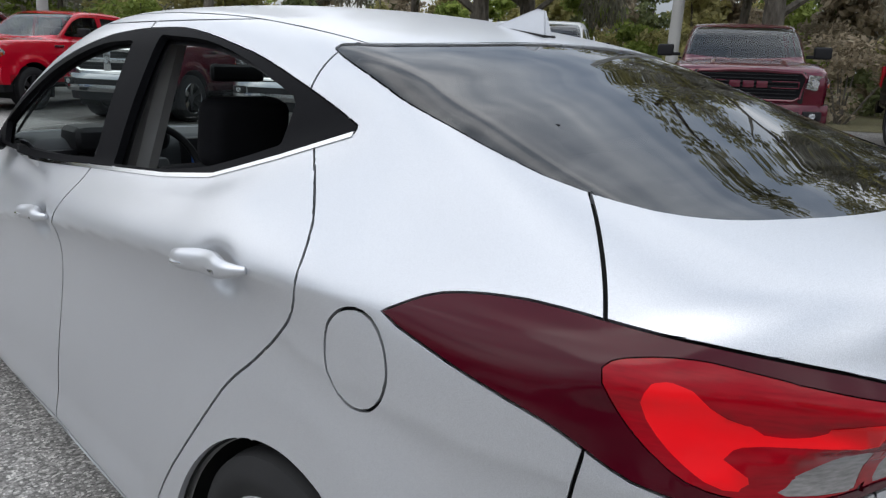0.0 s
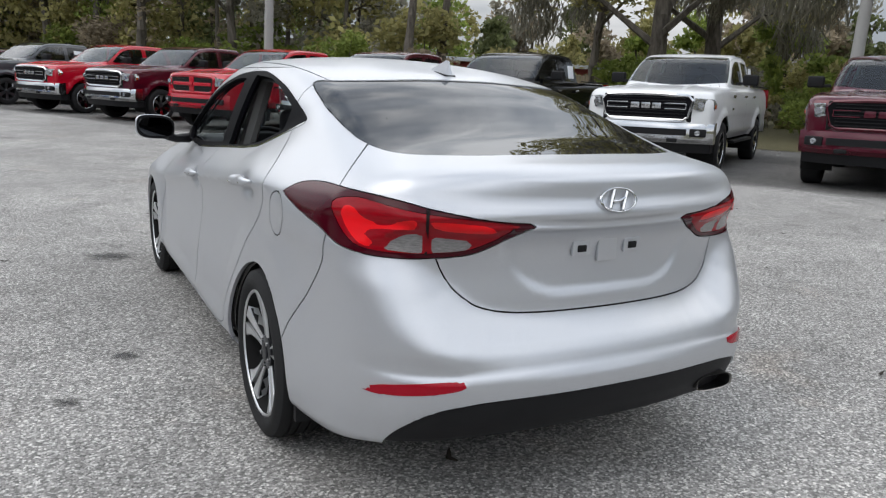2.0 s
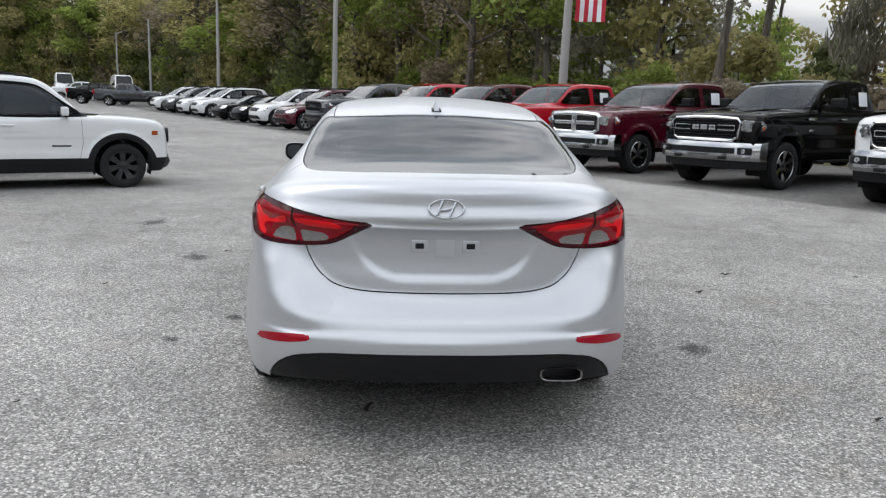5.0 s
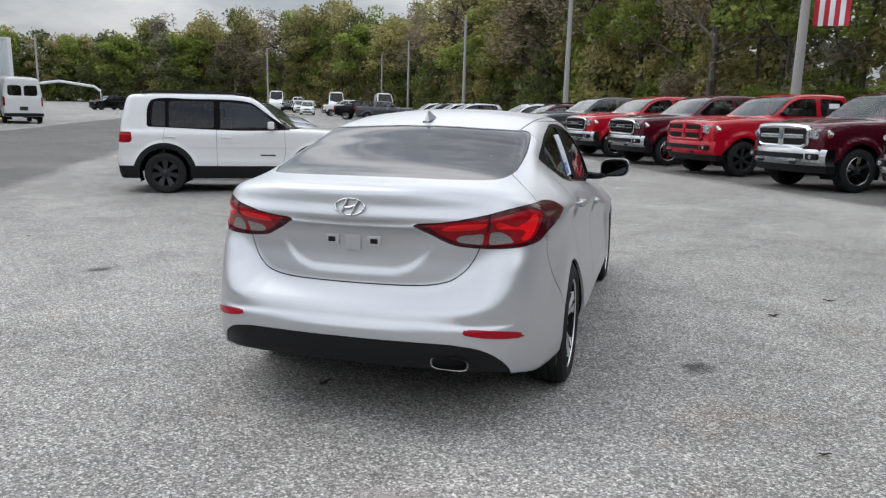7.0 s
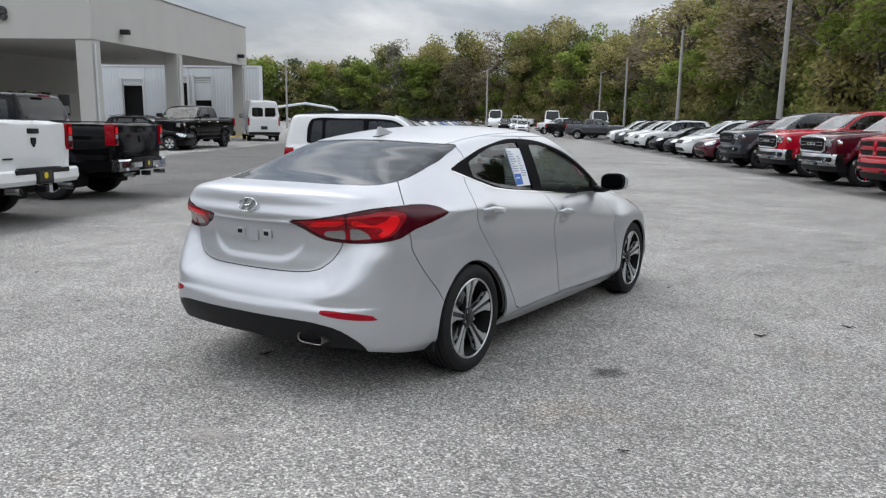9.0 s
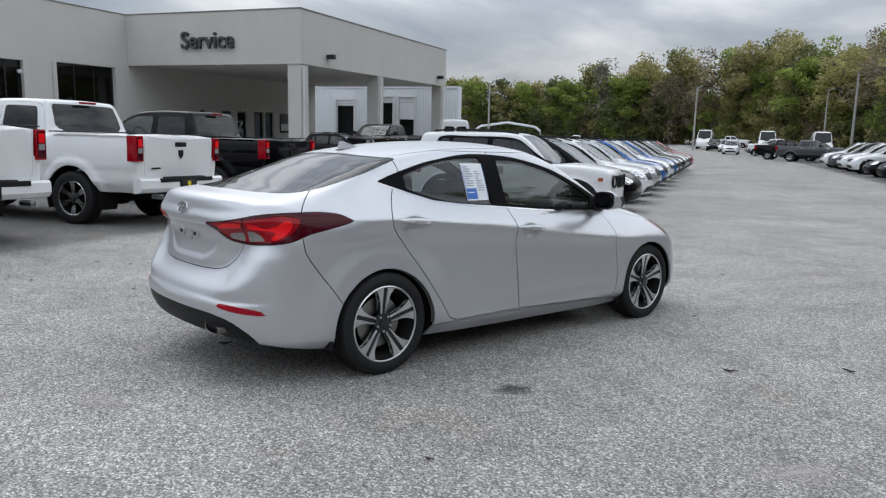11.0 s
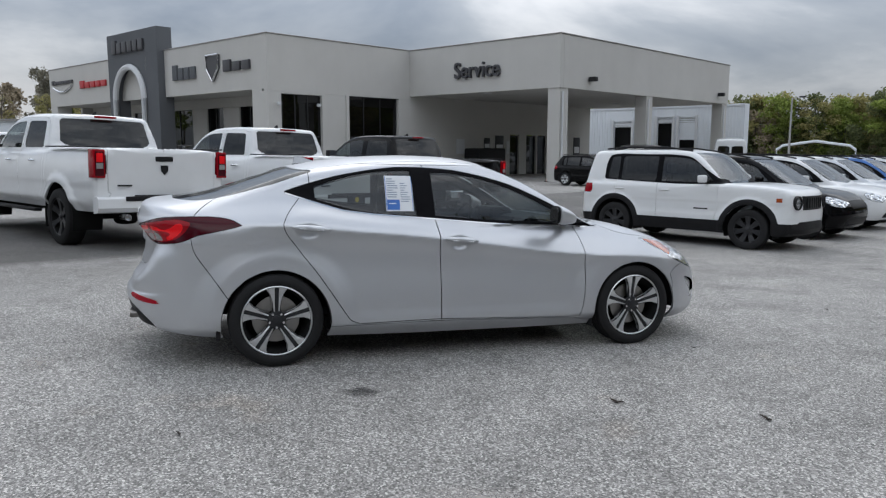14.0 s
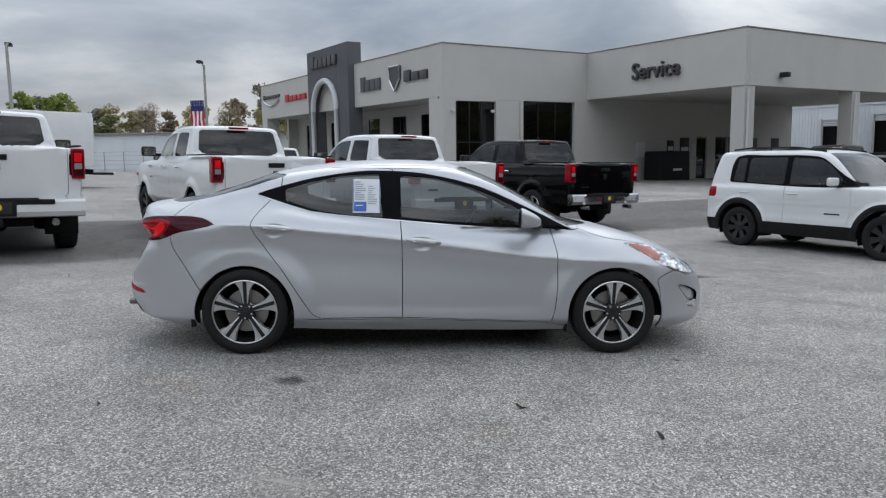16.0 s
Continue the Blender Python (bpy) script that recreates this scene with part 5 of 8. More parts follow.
    part("gate_badge", prism([(-0.055, 0.06), (0.055, 0.06), (0.05, -0.02), (0, -0.075), (-0.05, -0.02)], 0.02, at=(0, -1.275, 1.12), bevel=0.004), M_TRIM, gate, "black shield badge")
    part("gate_script", box(0.2, 0.01, 0.022, (-0.58, -1.262, 0.90), 0.002), M_TRIM, gate)
    part("cab_brake_lamp", box(0.34, 0.04, 0.035, (0, 0.60, 1.905), 0.01), M_LAMP_RED, car, "red cab brake lamp")
    # cabin inside
    for s in (-1, 1):
        part("seat", box(0.52, 0.16, 0.75, (s * 0.42, 1.45, 1.25), 0.06, segments=3), M_CLOTH, car)
        part("headrest", box(0.27, 0.1, 0.2, (s * 0.42, 1.40, 1.72), 0.04, segments=3), M_CLOTH, car)
    part("rear_seat", box(1.5, 0.18, 0.7, (0, 0.75, 1.2), 0.06, segments=3), M_CLOTH, car)
    part("dashboard", box(1.6, 0.4, 0.25, (0, 2.65, 1.27), 0.06, segments=3), M_DASH, car)
    part("steering_wheel", lathe([(0.19 + 0.016 * math.cos(a), 0.016 * math.sin(a)) for a in np.linspace(0, 2 * math.pi, 9)[:-1]], 24, closed=True), M_TRIM, car, "", pose(-0.42, 2.3, 1.42, 65, 0, 0))
    part("floor_pan", box(1.5, 4.6, 0.14, (0, 1.7, 0.55), 0.04), M_LINER, car)
    part("chassis_rail", box(0.8, 5.3, 0.14, (0, 1.6, 0.46), 0.03), M_LINER, car)
    part("rear_axle", tube(0.06, 0.06, 1.6, (0, 0, 0.41), pose(0, 0, 0, 0, 90, 0)), M_LINER, car)
    part("differential", box(0.3, 0.3, 0.28, (0, 0, 0.40), 0.1, segments=3), M_LINER, car)
    # rear bumper
    rb = part("rear_bumper", cross_bar([(-1.24, 0.52), (-1.36, 0.54), (-1.40, 0.60), (-1.39, 0.72), (-1.36, 0.75), (-1.24, 0.75)], 0.98, 0.06, 4), M_CHROME, car, "stepped rear bumper")
    part("bumper_step", box(0.9, 0.12, 0.03, (0, -1.33, 0.755), 0.008), M_TRIM, rb)
    part("bumper_pad", box(1.25, 0.03, 0.065, (0, -1.385, 0.722), 0.01), M_TRIM, rb)
    part("plate_recess", box(0.40, 0.02, 0.19, (0, -1.40, 0.64), 0.008), M_TRIM, rb)
    part("dealer_plate", box(0.30, 0.008, 0.14, (0, -1.412, 0.65), 0.004), M_PLATEBLACK, rb, "black plate with a yellow mark")
    part("plate_mark", lathe([(0.001, 0.0), (0.045, 0.0), (0.045, 0.004), (0.001, 0.004)], 20, pose(0, -1.419, 0.66, 90, 0, 0)), M_YELLOW, rb)
    part("tow_hitch", box(0.09, 0.16, 0.09, (0, -1.35, 0.47), 0.01), M_TRIM, rb)
    for s in (-1, 1):
        part("tail_pipe", lathe([(0.04, -0.1), (0.045, 0.1), (0.038, 0.1), (0.036, 0.02), (0.001, 0.02)], 16, pose(0, 0, 0, 90, 0, 0), (s * 0.62, -1.33, 0.47)), M_CHROME, car)
    # front
    part("front_backing", box(1.36, 0.05, 0.40, (0, 4.555, 1.01), 0.02), M_DARK, car)
    hex_ = [(-0.68, 1.13), (-0.62, 1.195), (-0.2, 1.222), (0.2, 1.222), (0.62, 1.195), (0.68, 1.13), (0.62, 0.89), (0.55, 0.845), (-0.55, 0.845), (-0.62, 0.89)]
    if front == "new":
        g = part("grille", prism(hex_, 0.03, at=(0, 4.595, 0), bevel=0.006), M_SATIN, car, "black mesh grille in a bright surround")
        part("grille_surround", hoop(hex_, 4.625, 0.030, 0.03, 0.68), M_CHROME, g)
        for k in range(7):
            part("grille_bar", box(1.16, 0.014, 0.012, (0, 4.63, 0.885 + 0.047 * k), 0.003), M_TRIM, g)
        for t in (-1, 1):
            part("grille_wing", box(0.32, 0.02, 0.014, (t * 0.44, 4.637, 1.085), 0.004), M_CHROME, g)
            part("grille_wing", box(0.32, 0.02, 0.014, (t * 0.44, 4.637, 1.005), 0.004), M_CHROME, g)
            part("grille_wing_end", box(0.014, 0.02, 0.09, (t * 0.60, 4.637, 1.045), 0.004), M_CHROME, g)
        ram_logo(g, (0, 4.642, 1.045), 0.50, M_CHROME)
    else:
        g = part("grille", prism(hex_, 0.03, at=(0, 4.595, 0), bevel=0.006), M_DARK, car, "split cross-bar grille")
        part("grille_surround", hoop(hex_, 4.615, 0.05, 0.03, 0.68), M_RED, g)
        part("grille_post", box(0.15, 0.05, 0.36, (0, 4.62, 1.03), 0.02), M_RED, g)
        part("grille_cross", box(1.18, 0.05, 0.08, (0, 4.62, 1.03), 0.02), M_RED, g)
        part("grille_badge", prism([(-0.05, 0.055), (0.05, 0.055), (0.045, -0.02), (0, -0.07), (-0.045, -0.02)], 0.02, at=(0, 4.642, 1.03), bevel=0.004), M_CHROME, g)
        for k in range(7):
            if k not in (3,):
                part("grille_slat", box(1.10, 0.02, 0.014, (0, 4.625, 0.88 + 0.05 * k), 0.004), M_TRIM, g)
    for t in (-1, 1):
        shape = [(t * 0.695, 1.01), (t * 0.715, 1.175), (t * 0.95, 1.165), (t * 0.985, 1.08), (t * 0.96, 0.99), (t * 0.80, 0.985)]
        lamp = prism(shape, 0.10, bevel=0.008)
        for q in lamp.verts:
            q.co.y += 4.515 - 1.15 * max(0, abs(q.co.x) - 0.70) ** 1.35
        hl = part("headlamp", lamp, M_LENS, car, "clear rectangular headlamp")
        part("lamp_projector", tube(0.045, 0.045, 0.02, (t * 0.80, 4.575, 1.075), pose(0, 0, 0, 90, 0, 0), 16), M_CHROME, hl)
        part("indicator_lens", box(0.05, 0.05, 0.06, (t * 0.965, 4.385, 1.05), 0.01), M_AMBER, hl)
        # raised ribs along the hood
        part("hood_rib", sweep([(t * 0.42, 3.1, 1.368), (t * 0.43, 3.6, 1.366), (t * 0.45, 4.15, 1.325), (t * 0.46, 4.4, 1.275)], [0.03, 0.04, 0.04, 0.03], 8, flat=0.55), M_WHITE, car)
        part("side_vent_badge", box(0.006, 0.26, 0.05, (t * 1.005, 2.98, 1.22), 0.002), M_CHROME, car)
    prof = [(4.50, 0.50), (4.66, 0.50), (4.71, 0.56), (4.71, 0.70), (4.68, 0.80), (4.50, 0.82)]
    fb = part("front_bumper", cross_bar([(y, z) for y, z in prof], 1.0, -0.24, 3), M_CHROME, car, "bright front bumper")
    part("bumper_intake", cross_bar([(4.69, 0.62), (4.724, 0.62), (4.724, 0.715), (4.69, 0.715)], 0.64, -0.06, 3), M_TRIM, fb)
    part("air_dam", cross_bar([(4.35, 0.36), (4.60, 0.36), (4.63, 0.51), (4.35, 0.51)], 0.96, -0.22, 3), M_TRIM, car)
    for t in (-1, 1):
        part("fog_lamp_pod", box(0.24, 0.05, 0.12, (t * 0.80, 4.605, 0.665), 0.02, turn=pose(0, 0, 0, 0, 0, t * -14)), M_TRIM, fb)
        part("fog_lamp", tube(0.04, 0.04, 0.02, (t * 0.80, 4.64, 0.665), pose(0, 0, 0, 90, 0, 0), 14), M_LENS, fb)
        part("tow_hook", box(0.16, 0.04, 0.06, (t * 0.45, 4.705, 0.545), 0.02), M_TRIM, fb)
    mirrors(car, 1.14, 2.42, 1.50, M_TRIM)
    part("wiper", sweep([(-0.6, 2.96, 1.375), (0.05, 2.93, 1.385)], 0.009, 6), M_TRIM, car)
    part("wiper", sweep([(0.1, 2.94, 1.38), (0.65, 2.88, 1.375)], 0.009, 6), M_TRIM, car)
    part("roof_aerial", prism([(-0.06, 0), (0.08, 0), (-0.03, 0.06), (-0.05, 0.06)], 0.03, pose(0, 0, 0, 0, 0, 90), (0.015, 0, 0), 0.004), M_TRIM, car, "", pose(0, 1.0, 1.945, 0, 0, 0))
    four_wheels(car, P, 0.41, 0.275, 0.265, 6, M_CHROME, M_GUN, "six-spoke truck wheel", "plain")
    return car


# boxy white small SUV
R = dict(base=2.57, half=0.89, low=0.24, hub=0.345, arch=0.42, tuck=0.03, waist=0.90, track=0.775, flare=0.034, belt=1.08, crown=0.04, lean=0.16, hollow=0.010,
         wide=curve((-0.8, 0.85), (0.0, 0.868), (1.3, 0.868), (2.57, 0.868), (3.0, 0.86), (3.4, 0.82)),
         deck=curve((-0.9, 1.08), (0, 1.10), (1.0, 1.10), (2.0, 1.13), (2.4, 1.125), (2.8, 1.105), (3.1, 1.065), (3.25, 1.01), (3.4, 0.88)),
         tail=curve((0.2, -0.74), (0.45, -0.80), (0.7, -0.80), (1.06, -0.76), (1.4, -0.72)), tail_bend=0.07, nose=curve((0.2, 3.20), (0.45, 3.32), (0.7, 3.33), (0.95, 3.30), (1.1, 3.24)), nose_bend=0.12,
         pane=curve((-0.8, 0.79), (0, 0.81), (1.2, 0.82), (2.0, 0.79), (2.5, 0.74)), roof=curve((-0.8, 1.655), (-0.5, 1.68), (0.2, 1.70), (0.9, 1.70), (1.36, 1.68), (1.56, 1.60), (1.86, 1.34), (2.10, 1.10), (2.5, 0.8), (3.4, 0.5)),
         back=curve((0.8, -0.77), (1.06, -0.76), (1.4, -0.69), (1.7, -0.61)), k_top=0.055, k_tail=0.09, k_nose=0.085, k_roof=0.075, k_back=0.09)
# rounder crossover
X = dict(R, base=2.64, low=0.22, lean=0.26, flare=0.02, crown=0.05, waist=0.86, k_roof=0.10, k_back=0.13, k_tail=0.12, pane=curve((-0.8, 0.77), (0, 0.80), (1.2, 0.81), (2.0, 0.78), (2.5, 0.72)),
         deck=curve((-0.9, 1.03), (0, 1.05), (1.0, 1.03), (2.0, 1.0), (2.4, 0.99), (2.9, 0.93), (3.25, 0.84), (3.5, 0.70)),
         nose=curve((0.2, 3.30), (0.45, 3.42), (0.65, 3.40), (0.85, 3.26), (1.1, 3.0)), nose_bend=0.22, belt=1.02,
         roof=curve((-0.8, 1.50), (-0.5, 1.56), (0.2, 1.62), (0.9, 1.63), (1.3, 1.60), (1.6, 1.49), (2.0, 1.25), (2.4, 1.0), (2.8, 0.8), (3.4, 0.6)),
         back=curve((0.8, -0.80), (1.06, -0.76), (1.4, -0.52), (1.7, -0.35)), k_nose=0.18, k_top=0.10)
# low saloon and van share the same machinery
C = dict(X, base=2.8, low=0.17, hub=0.33, arch=0.39, waist=0.78, belt=0.95, lean=0.3,
         deck=curve((-1.1, 1.02), (-0.5, 1.04), (0.2, 0.98), (2.0, 0.94), (2.5, 0.92), (3.0, 0.86), (3.4, 0.76), (3.7, 0.6)),
         tail=curve((0.2, -0.95), (0.45, -1.05), (0.9, -1.02), (1.1, -1.0)), nose=curve((0.2, 3.52), (0.45, 3.62), (0.6, 3.58), (0.8, 3.4), (1.0, 3.0)),
         roof=curve((-1.1, 0.9), (-0.5, 1.10), (0.0, 1.30), (0.5, 1.43), (1.1, 1.46), (1.5, 1.40), (2.0, 1.18), (2.5, 0.92), (3.0, 0.7)), back=curve((0.8, -0.9), (1.7, -0.9)))
V = dict(R, base=4.0, half=1.0, low=0.35, hub=0.36, arch=0.42, waist=1.0, track=0.86, belt=1.4, lean=0.06, crown=0.03, hollow=0.01,
         wide=curve((-1.1, 0.97), (0, 0.985), (4.0, 0.985), (4.6, 0.93), (4.9, 0.8)),
         deck=curve((-1.1, 1.42), (3.6, 1.42), (4.2, 1.25), (4.7, 1.05), (4.95, 0.85)), tail=curve((0.3, -1.0), (1.5, -1.0)), tail_bend=0.02,
         nose=curve((0.2, 4.75), (0.5, 4.85), (0.9, 4.78), (1.2, 4.5)), pane=curve((-1.1, 0.96), (3.4, 0.95), (4.2, 0.85)),
         roof=curve((-1.1, 2.45), (0, 2.5), (2.9, 2.5), (3.2, 2.38), (3.7, 1.75), (4.2, 1.25), (4.7, 0.9)), back=curve((1.0, -1.0), (2.6, -0.94)), k_tail=0.06, k_back=0.08, k_roof=0.12)


def build_suv(s, name, label, category, group, boxy=False):
    car = thing(name, label, category, group)
    sh = vehicle_shell(s, *((44, 26, 52) if boxy else (30, 18, 38)))
    b, wb = s["belt"], s["base"]
    top = lambda y: float(s["roof"](y)) - 0.10
    flank = lambda x, y, z: x > 0.45
    rear = -0.28 if boxy else -0.25
    sh.cut(in_plan([(-0.1, wb - 0.12), (0.6, wb - 0.2), (0.68, wb), (0.64, wb + 0.35), (0.5, wb + 0.55), (-0.1, wb + 0.62)]), "hood", None, lambda x, y, z: (z > 0.6) & (y > 2))
    sh.cut(lambda x, y, z: inside([(-0.1, b + 0.04), (0.66, b + 0.04), (0.60, top(0) - 0.02), (-0.1, top(0))], x, z), "backlight", None, lambda x, y, z: y < -0.3)
    sh.cut(in_plan(rounded([(-0.1, 1.50, 1), (0.5, 1.46), (0.58, 1.5), (0.70, 2.1), (0.62, 2.25), (-0.1, 2.38, 1)])), "windscreen", None, lambda x, y, z: z > b - 0.08)
    sash = rounded([(rear, b + 0.05, 1), (rear + 0.08, top(0.2) - 0.02), (0.5, top(0.5)), (1.1, top(1.1)), (1.45, top(1.45)), (1.75, top(1.75) - 0.0), (2.12, b + 0.02, 1), (1.2, b)])
    sh.cut(in_side(sash), "sash", None, flank)
    sh.cut(in_side([(rear + 0.07, b + 0.075), (rear + 0.11, top(0.2) - 0.05), (0.02, top(0) - 0.03), (0.02, b + 0.05)]), "pane_c", "sash", flank)
    sh.cut(in_side([(0.08, b + 0.05), (0.08, top(0.1) - 0.03), (0.82, top(0.8) - 0.03), (0.82, b + 0.035)]), "pane_b", "sash", flank)
    sh.cut(in_side([(0.92, b + 0.035), (0.92, top(0.9) - 0.03), (1.42, top(1.42) - 0.03), (1.62, top(1.62) - 0.03), (1.92, b + 0.05)]), "pane_a", "sash", flank)
    sh.cut(in_side([(0.05, b + 0.3), (-0.02, 0.9), (0.12, 0.78), (0.42, 0.5), (0.42, 0.42), (0.86, 0.42), (0.86, b + 0.3)]), "rear_door", "body", flank)
    sh.cut(in_side([(0.86, b + 0.3), (0.86, 0.42), (1.95, 0.42), (2.02, 0.7), (2.0, b + 0.3)]), "front_door", "body", flank)
    for wy in (0.0, wb):
        if boxy:
            sh.cut(ring(wy, s["hub"], s["arch"] + 0.095), "cladding", ("body", "front_door", "rear_door"), flank)
    if boxy:
        sh.cut(lambda x, y, z: z - 0.47, "cladding", ("body", "front_door", "rear_door"))
    sh.cut(lambda x, y, z: np.maximum(inside([(0.62, 0.86), (1.0, 0.86), (1.0, 1.04), (0.62, 1.04)], x, z), y + 0.52), "tail_lamp", None, lambda x, y, z: y < -0.3)
    if not boxy:
        sh.cut(in_side(rounded([(wb + 0.28, 0.86, 1), (wb + 0.5, 0.82), (wb + 0.72, 0.70), (wb + 0.66, 0.64), (wb + 0.45, 0.69)])), "headlamp", None, lambda x, y, z: x > 0.3)
        sh.cut(lambda x, y, z: inside([(-0.1, 0.62), (0.42, 0.62), (0.46, 0.76), (-0.1, 0.78)], x, z), "grille", None, lambda x, y, z: y > wb + 0.3)
        sh.cut(lambda x, y, z: inside([(-0.1, 0.30), (0.60, 0.30), (0.56, 0.45), (-0.1, 0.45)], x, z), "grille", None, lambda x, y, z: y > wb + 0.3)
    for wy in (0.0, wb):
        sh.cut(ring(wy, s["hub"], s["arch"]), "hole", None, flank)
    sh.cut(lambda x, y, z: z - (s["low"] + 0.02), "hole")
    for side in (1, -1):
        sh.panel("body", "body_side", M_WHITE, car, side)
        for n in ("front_door", "rear_door"):
            d = sh.panel(n, n, M_WHITE, car, side)
            hy = 1.02 if n[0] == "f" else 0.10
            hx = float(side_x(sh.solid, hy, b - 0.12)[0])
            if boxy and n[0] == "f":
                part("door_script", box(0.008, 0.26, 0.022, (side * float(side_x(sh.solid, 1.72, 0.66)[0]), 1.72, 0.66), 0.002), M_TRIM, d, "dark script bar")
            part("door_handle", sweep([(side * (hx + 0.002), hy - 0.09, b - 0.12), (side * (hx + 0.03), hy, b - 0.115), (side * (hx + 0.002), hy + 0.09, b - 0.12)], 0.013, 8), M_WHITE, d)
        sh.panel("sash", "window_sash", M_SATIN, car, side, gap=0.0)
        for n in ("pane_a", "pane_b", "pane_c"):
            sh.panel(n, "side_glass", M_GLASS if n == "pane_a" else M_GLASS_DARK, car, side, sink=0.006, gap=0, fold=0)
        sh.panel("tail_lamp", "tail_lamp", M_LAMP_RED, car, side, "red tail lamp")
        if not boxy:
            sh.panel("headlamp", "headlamp", M_LENS, car, side, "clear swept headlamp")
        part("roof_rail", sweep([(side * 0.60, -0.35, top(-0.3) + 0.11), (side * 0.615, 0.0, top(0) + 0.135), (side * 0.62, 0.9, top(0.9) + 0.135), (side * 0.58, 1.4, top(1.4) + 0.10)], 0.018, 6), M_TRIM, car, "black roof rail")
    sh.panel("cladding", "lower_cladding", M_TRIM, car, 0, "black plastic wheel-arch and sill cladding", sink=-0.006)
    sh.panel("hood", "hood", M_WHITE, car, 0)
    sh.panel("grille", "grille", M_TRIM, car, 0, "black grille")
    sh.panel("body", "cabin_lining", M_DASH, car, 0, sink=0.05, gap=-0.01, fold=0)
    sh.panel("windscreen", "windscreen", M_WINDSHIELD, car, 0, sink=0.004, gap=0, fold=0)
    sh.panel("backlight", "rear_window", M_GLASS_DARK, car, 0, sink=0.004, gap=0, fold=0)
    for t in (-1, 1):
        part("seat", box(0.46, 0.14, 0.62, (t * 0.36, 0.95, 0.95), 0.05, segments=3), M_CLOTH, car)
        part("headrest", box(0.24, 0.09, 0.17, (t * 0.36, 0.9, 1.36), 0.035, segments=3), M_CLOTH, car)
    part("rear_seat", box(1.2, 0.16, 0.55, (0, 0.05, 0.95), 0.05, segments=3), M_CLOTH, car)
    part("dashboard", box(1.3, 0.36, 0.2, (0, 1.95, 0.95), 0.05, segments=3), M_DASH, car)
    part("floor_pan", box(1.3, 3.3, 0.12, (0, 1.28, 0.33), 0.03), M_LINER, car)
    mirrors(car, 0.97, 1.78, b + 0.10, M_WHITE, (0.1, 0.07, 0.075))
    if boxy:
        g = part("grille", cross_bar([(3.20, 0.70), (3.345, 0.70), (3.335, 0.93), (3.20, 0.93)], 0.46, -0.03, 3), M_TRIM, car, "black slotted grille")
        for k in range(7):
            part("grille_slot", box(0.04, 0.02, 0.17, (-0.33 + 0.11 * k, 3.338, 0.815), 0.008), M_DARK, g)
        fb = part("front_bumper_guard", cross_bar([(3.16, 0.27), (3.35, 0.30), (3.39, 0.38), (3.36, 0.50), (3.16, 0.50)], 0.84, -0.22, 3), M_TRIM, car, "black front bumper")
        for t in (-1, 1):
            hl = part("headlamp", tube(0.095, 0.095, 0.08, (t * 0.635, 3.255, 0.82), pose(0, 0, 0, 90, 0, t * -10), 24, bevel=0.01), M_LENS, car, "round headlamp in a black ring")
            part("lamp_ring", lathe([(0.095, -0.03), (0.118, -0.03), (0.118, 0.045), (0.095, 0.05)], 24, pose(0, 0, 0, -90, 0, t * -10), (t * 0.636, 3.262, 0.82), closed=True), M_TRIM, hl)
            part("indicator_lens", box(0.03, 0.10, 0.07, (t * 0.845, 3.06, 0.86), 0.008), M_AMBER, car, "amber side marker")
            part("fog_lamp", tube(0.045, 0.045, 0.03, (t * 0.62, 3.235, 0.42), pose(0, 0, 0, 90, 0, 0), 14), M_LENS, fb)
    rb = part("rear_bumper", cross_bar([(-0.70, 0.30), (-0.84, 0.32), (-0.86, 0.48), (-0.70, 0.54)], 0.80, 0.16, 3), M_TRIM if boxy else M_WHITE, car)
    four_wheels(car, s, 0.345, 0.225, 0.225, 7 if boxy else 6, M_GUN if boxy else M_ALLOY, M_GUN, "dark alloy wheel" if boxy else "alloy wheel", "plain")
    return car


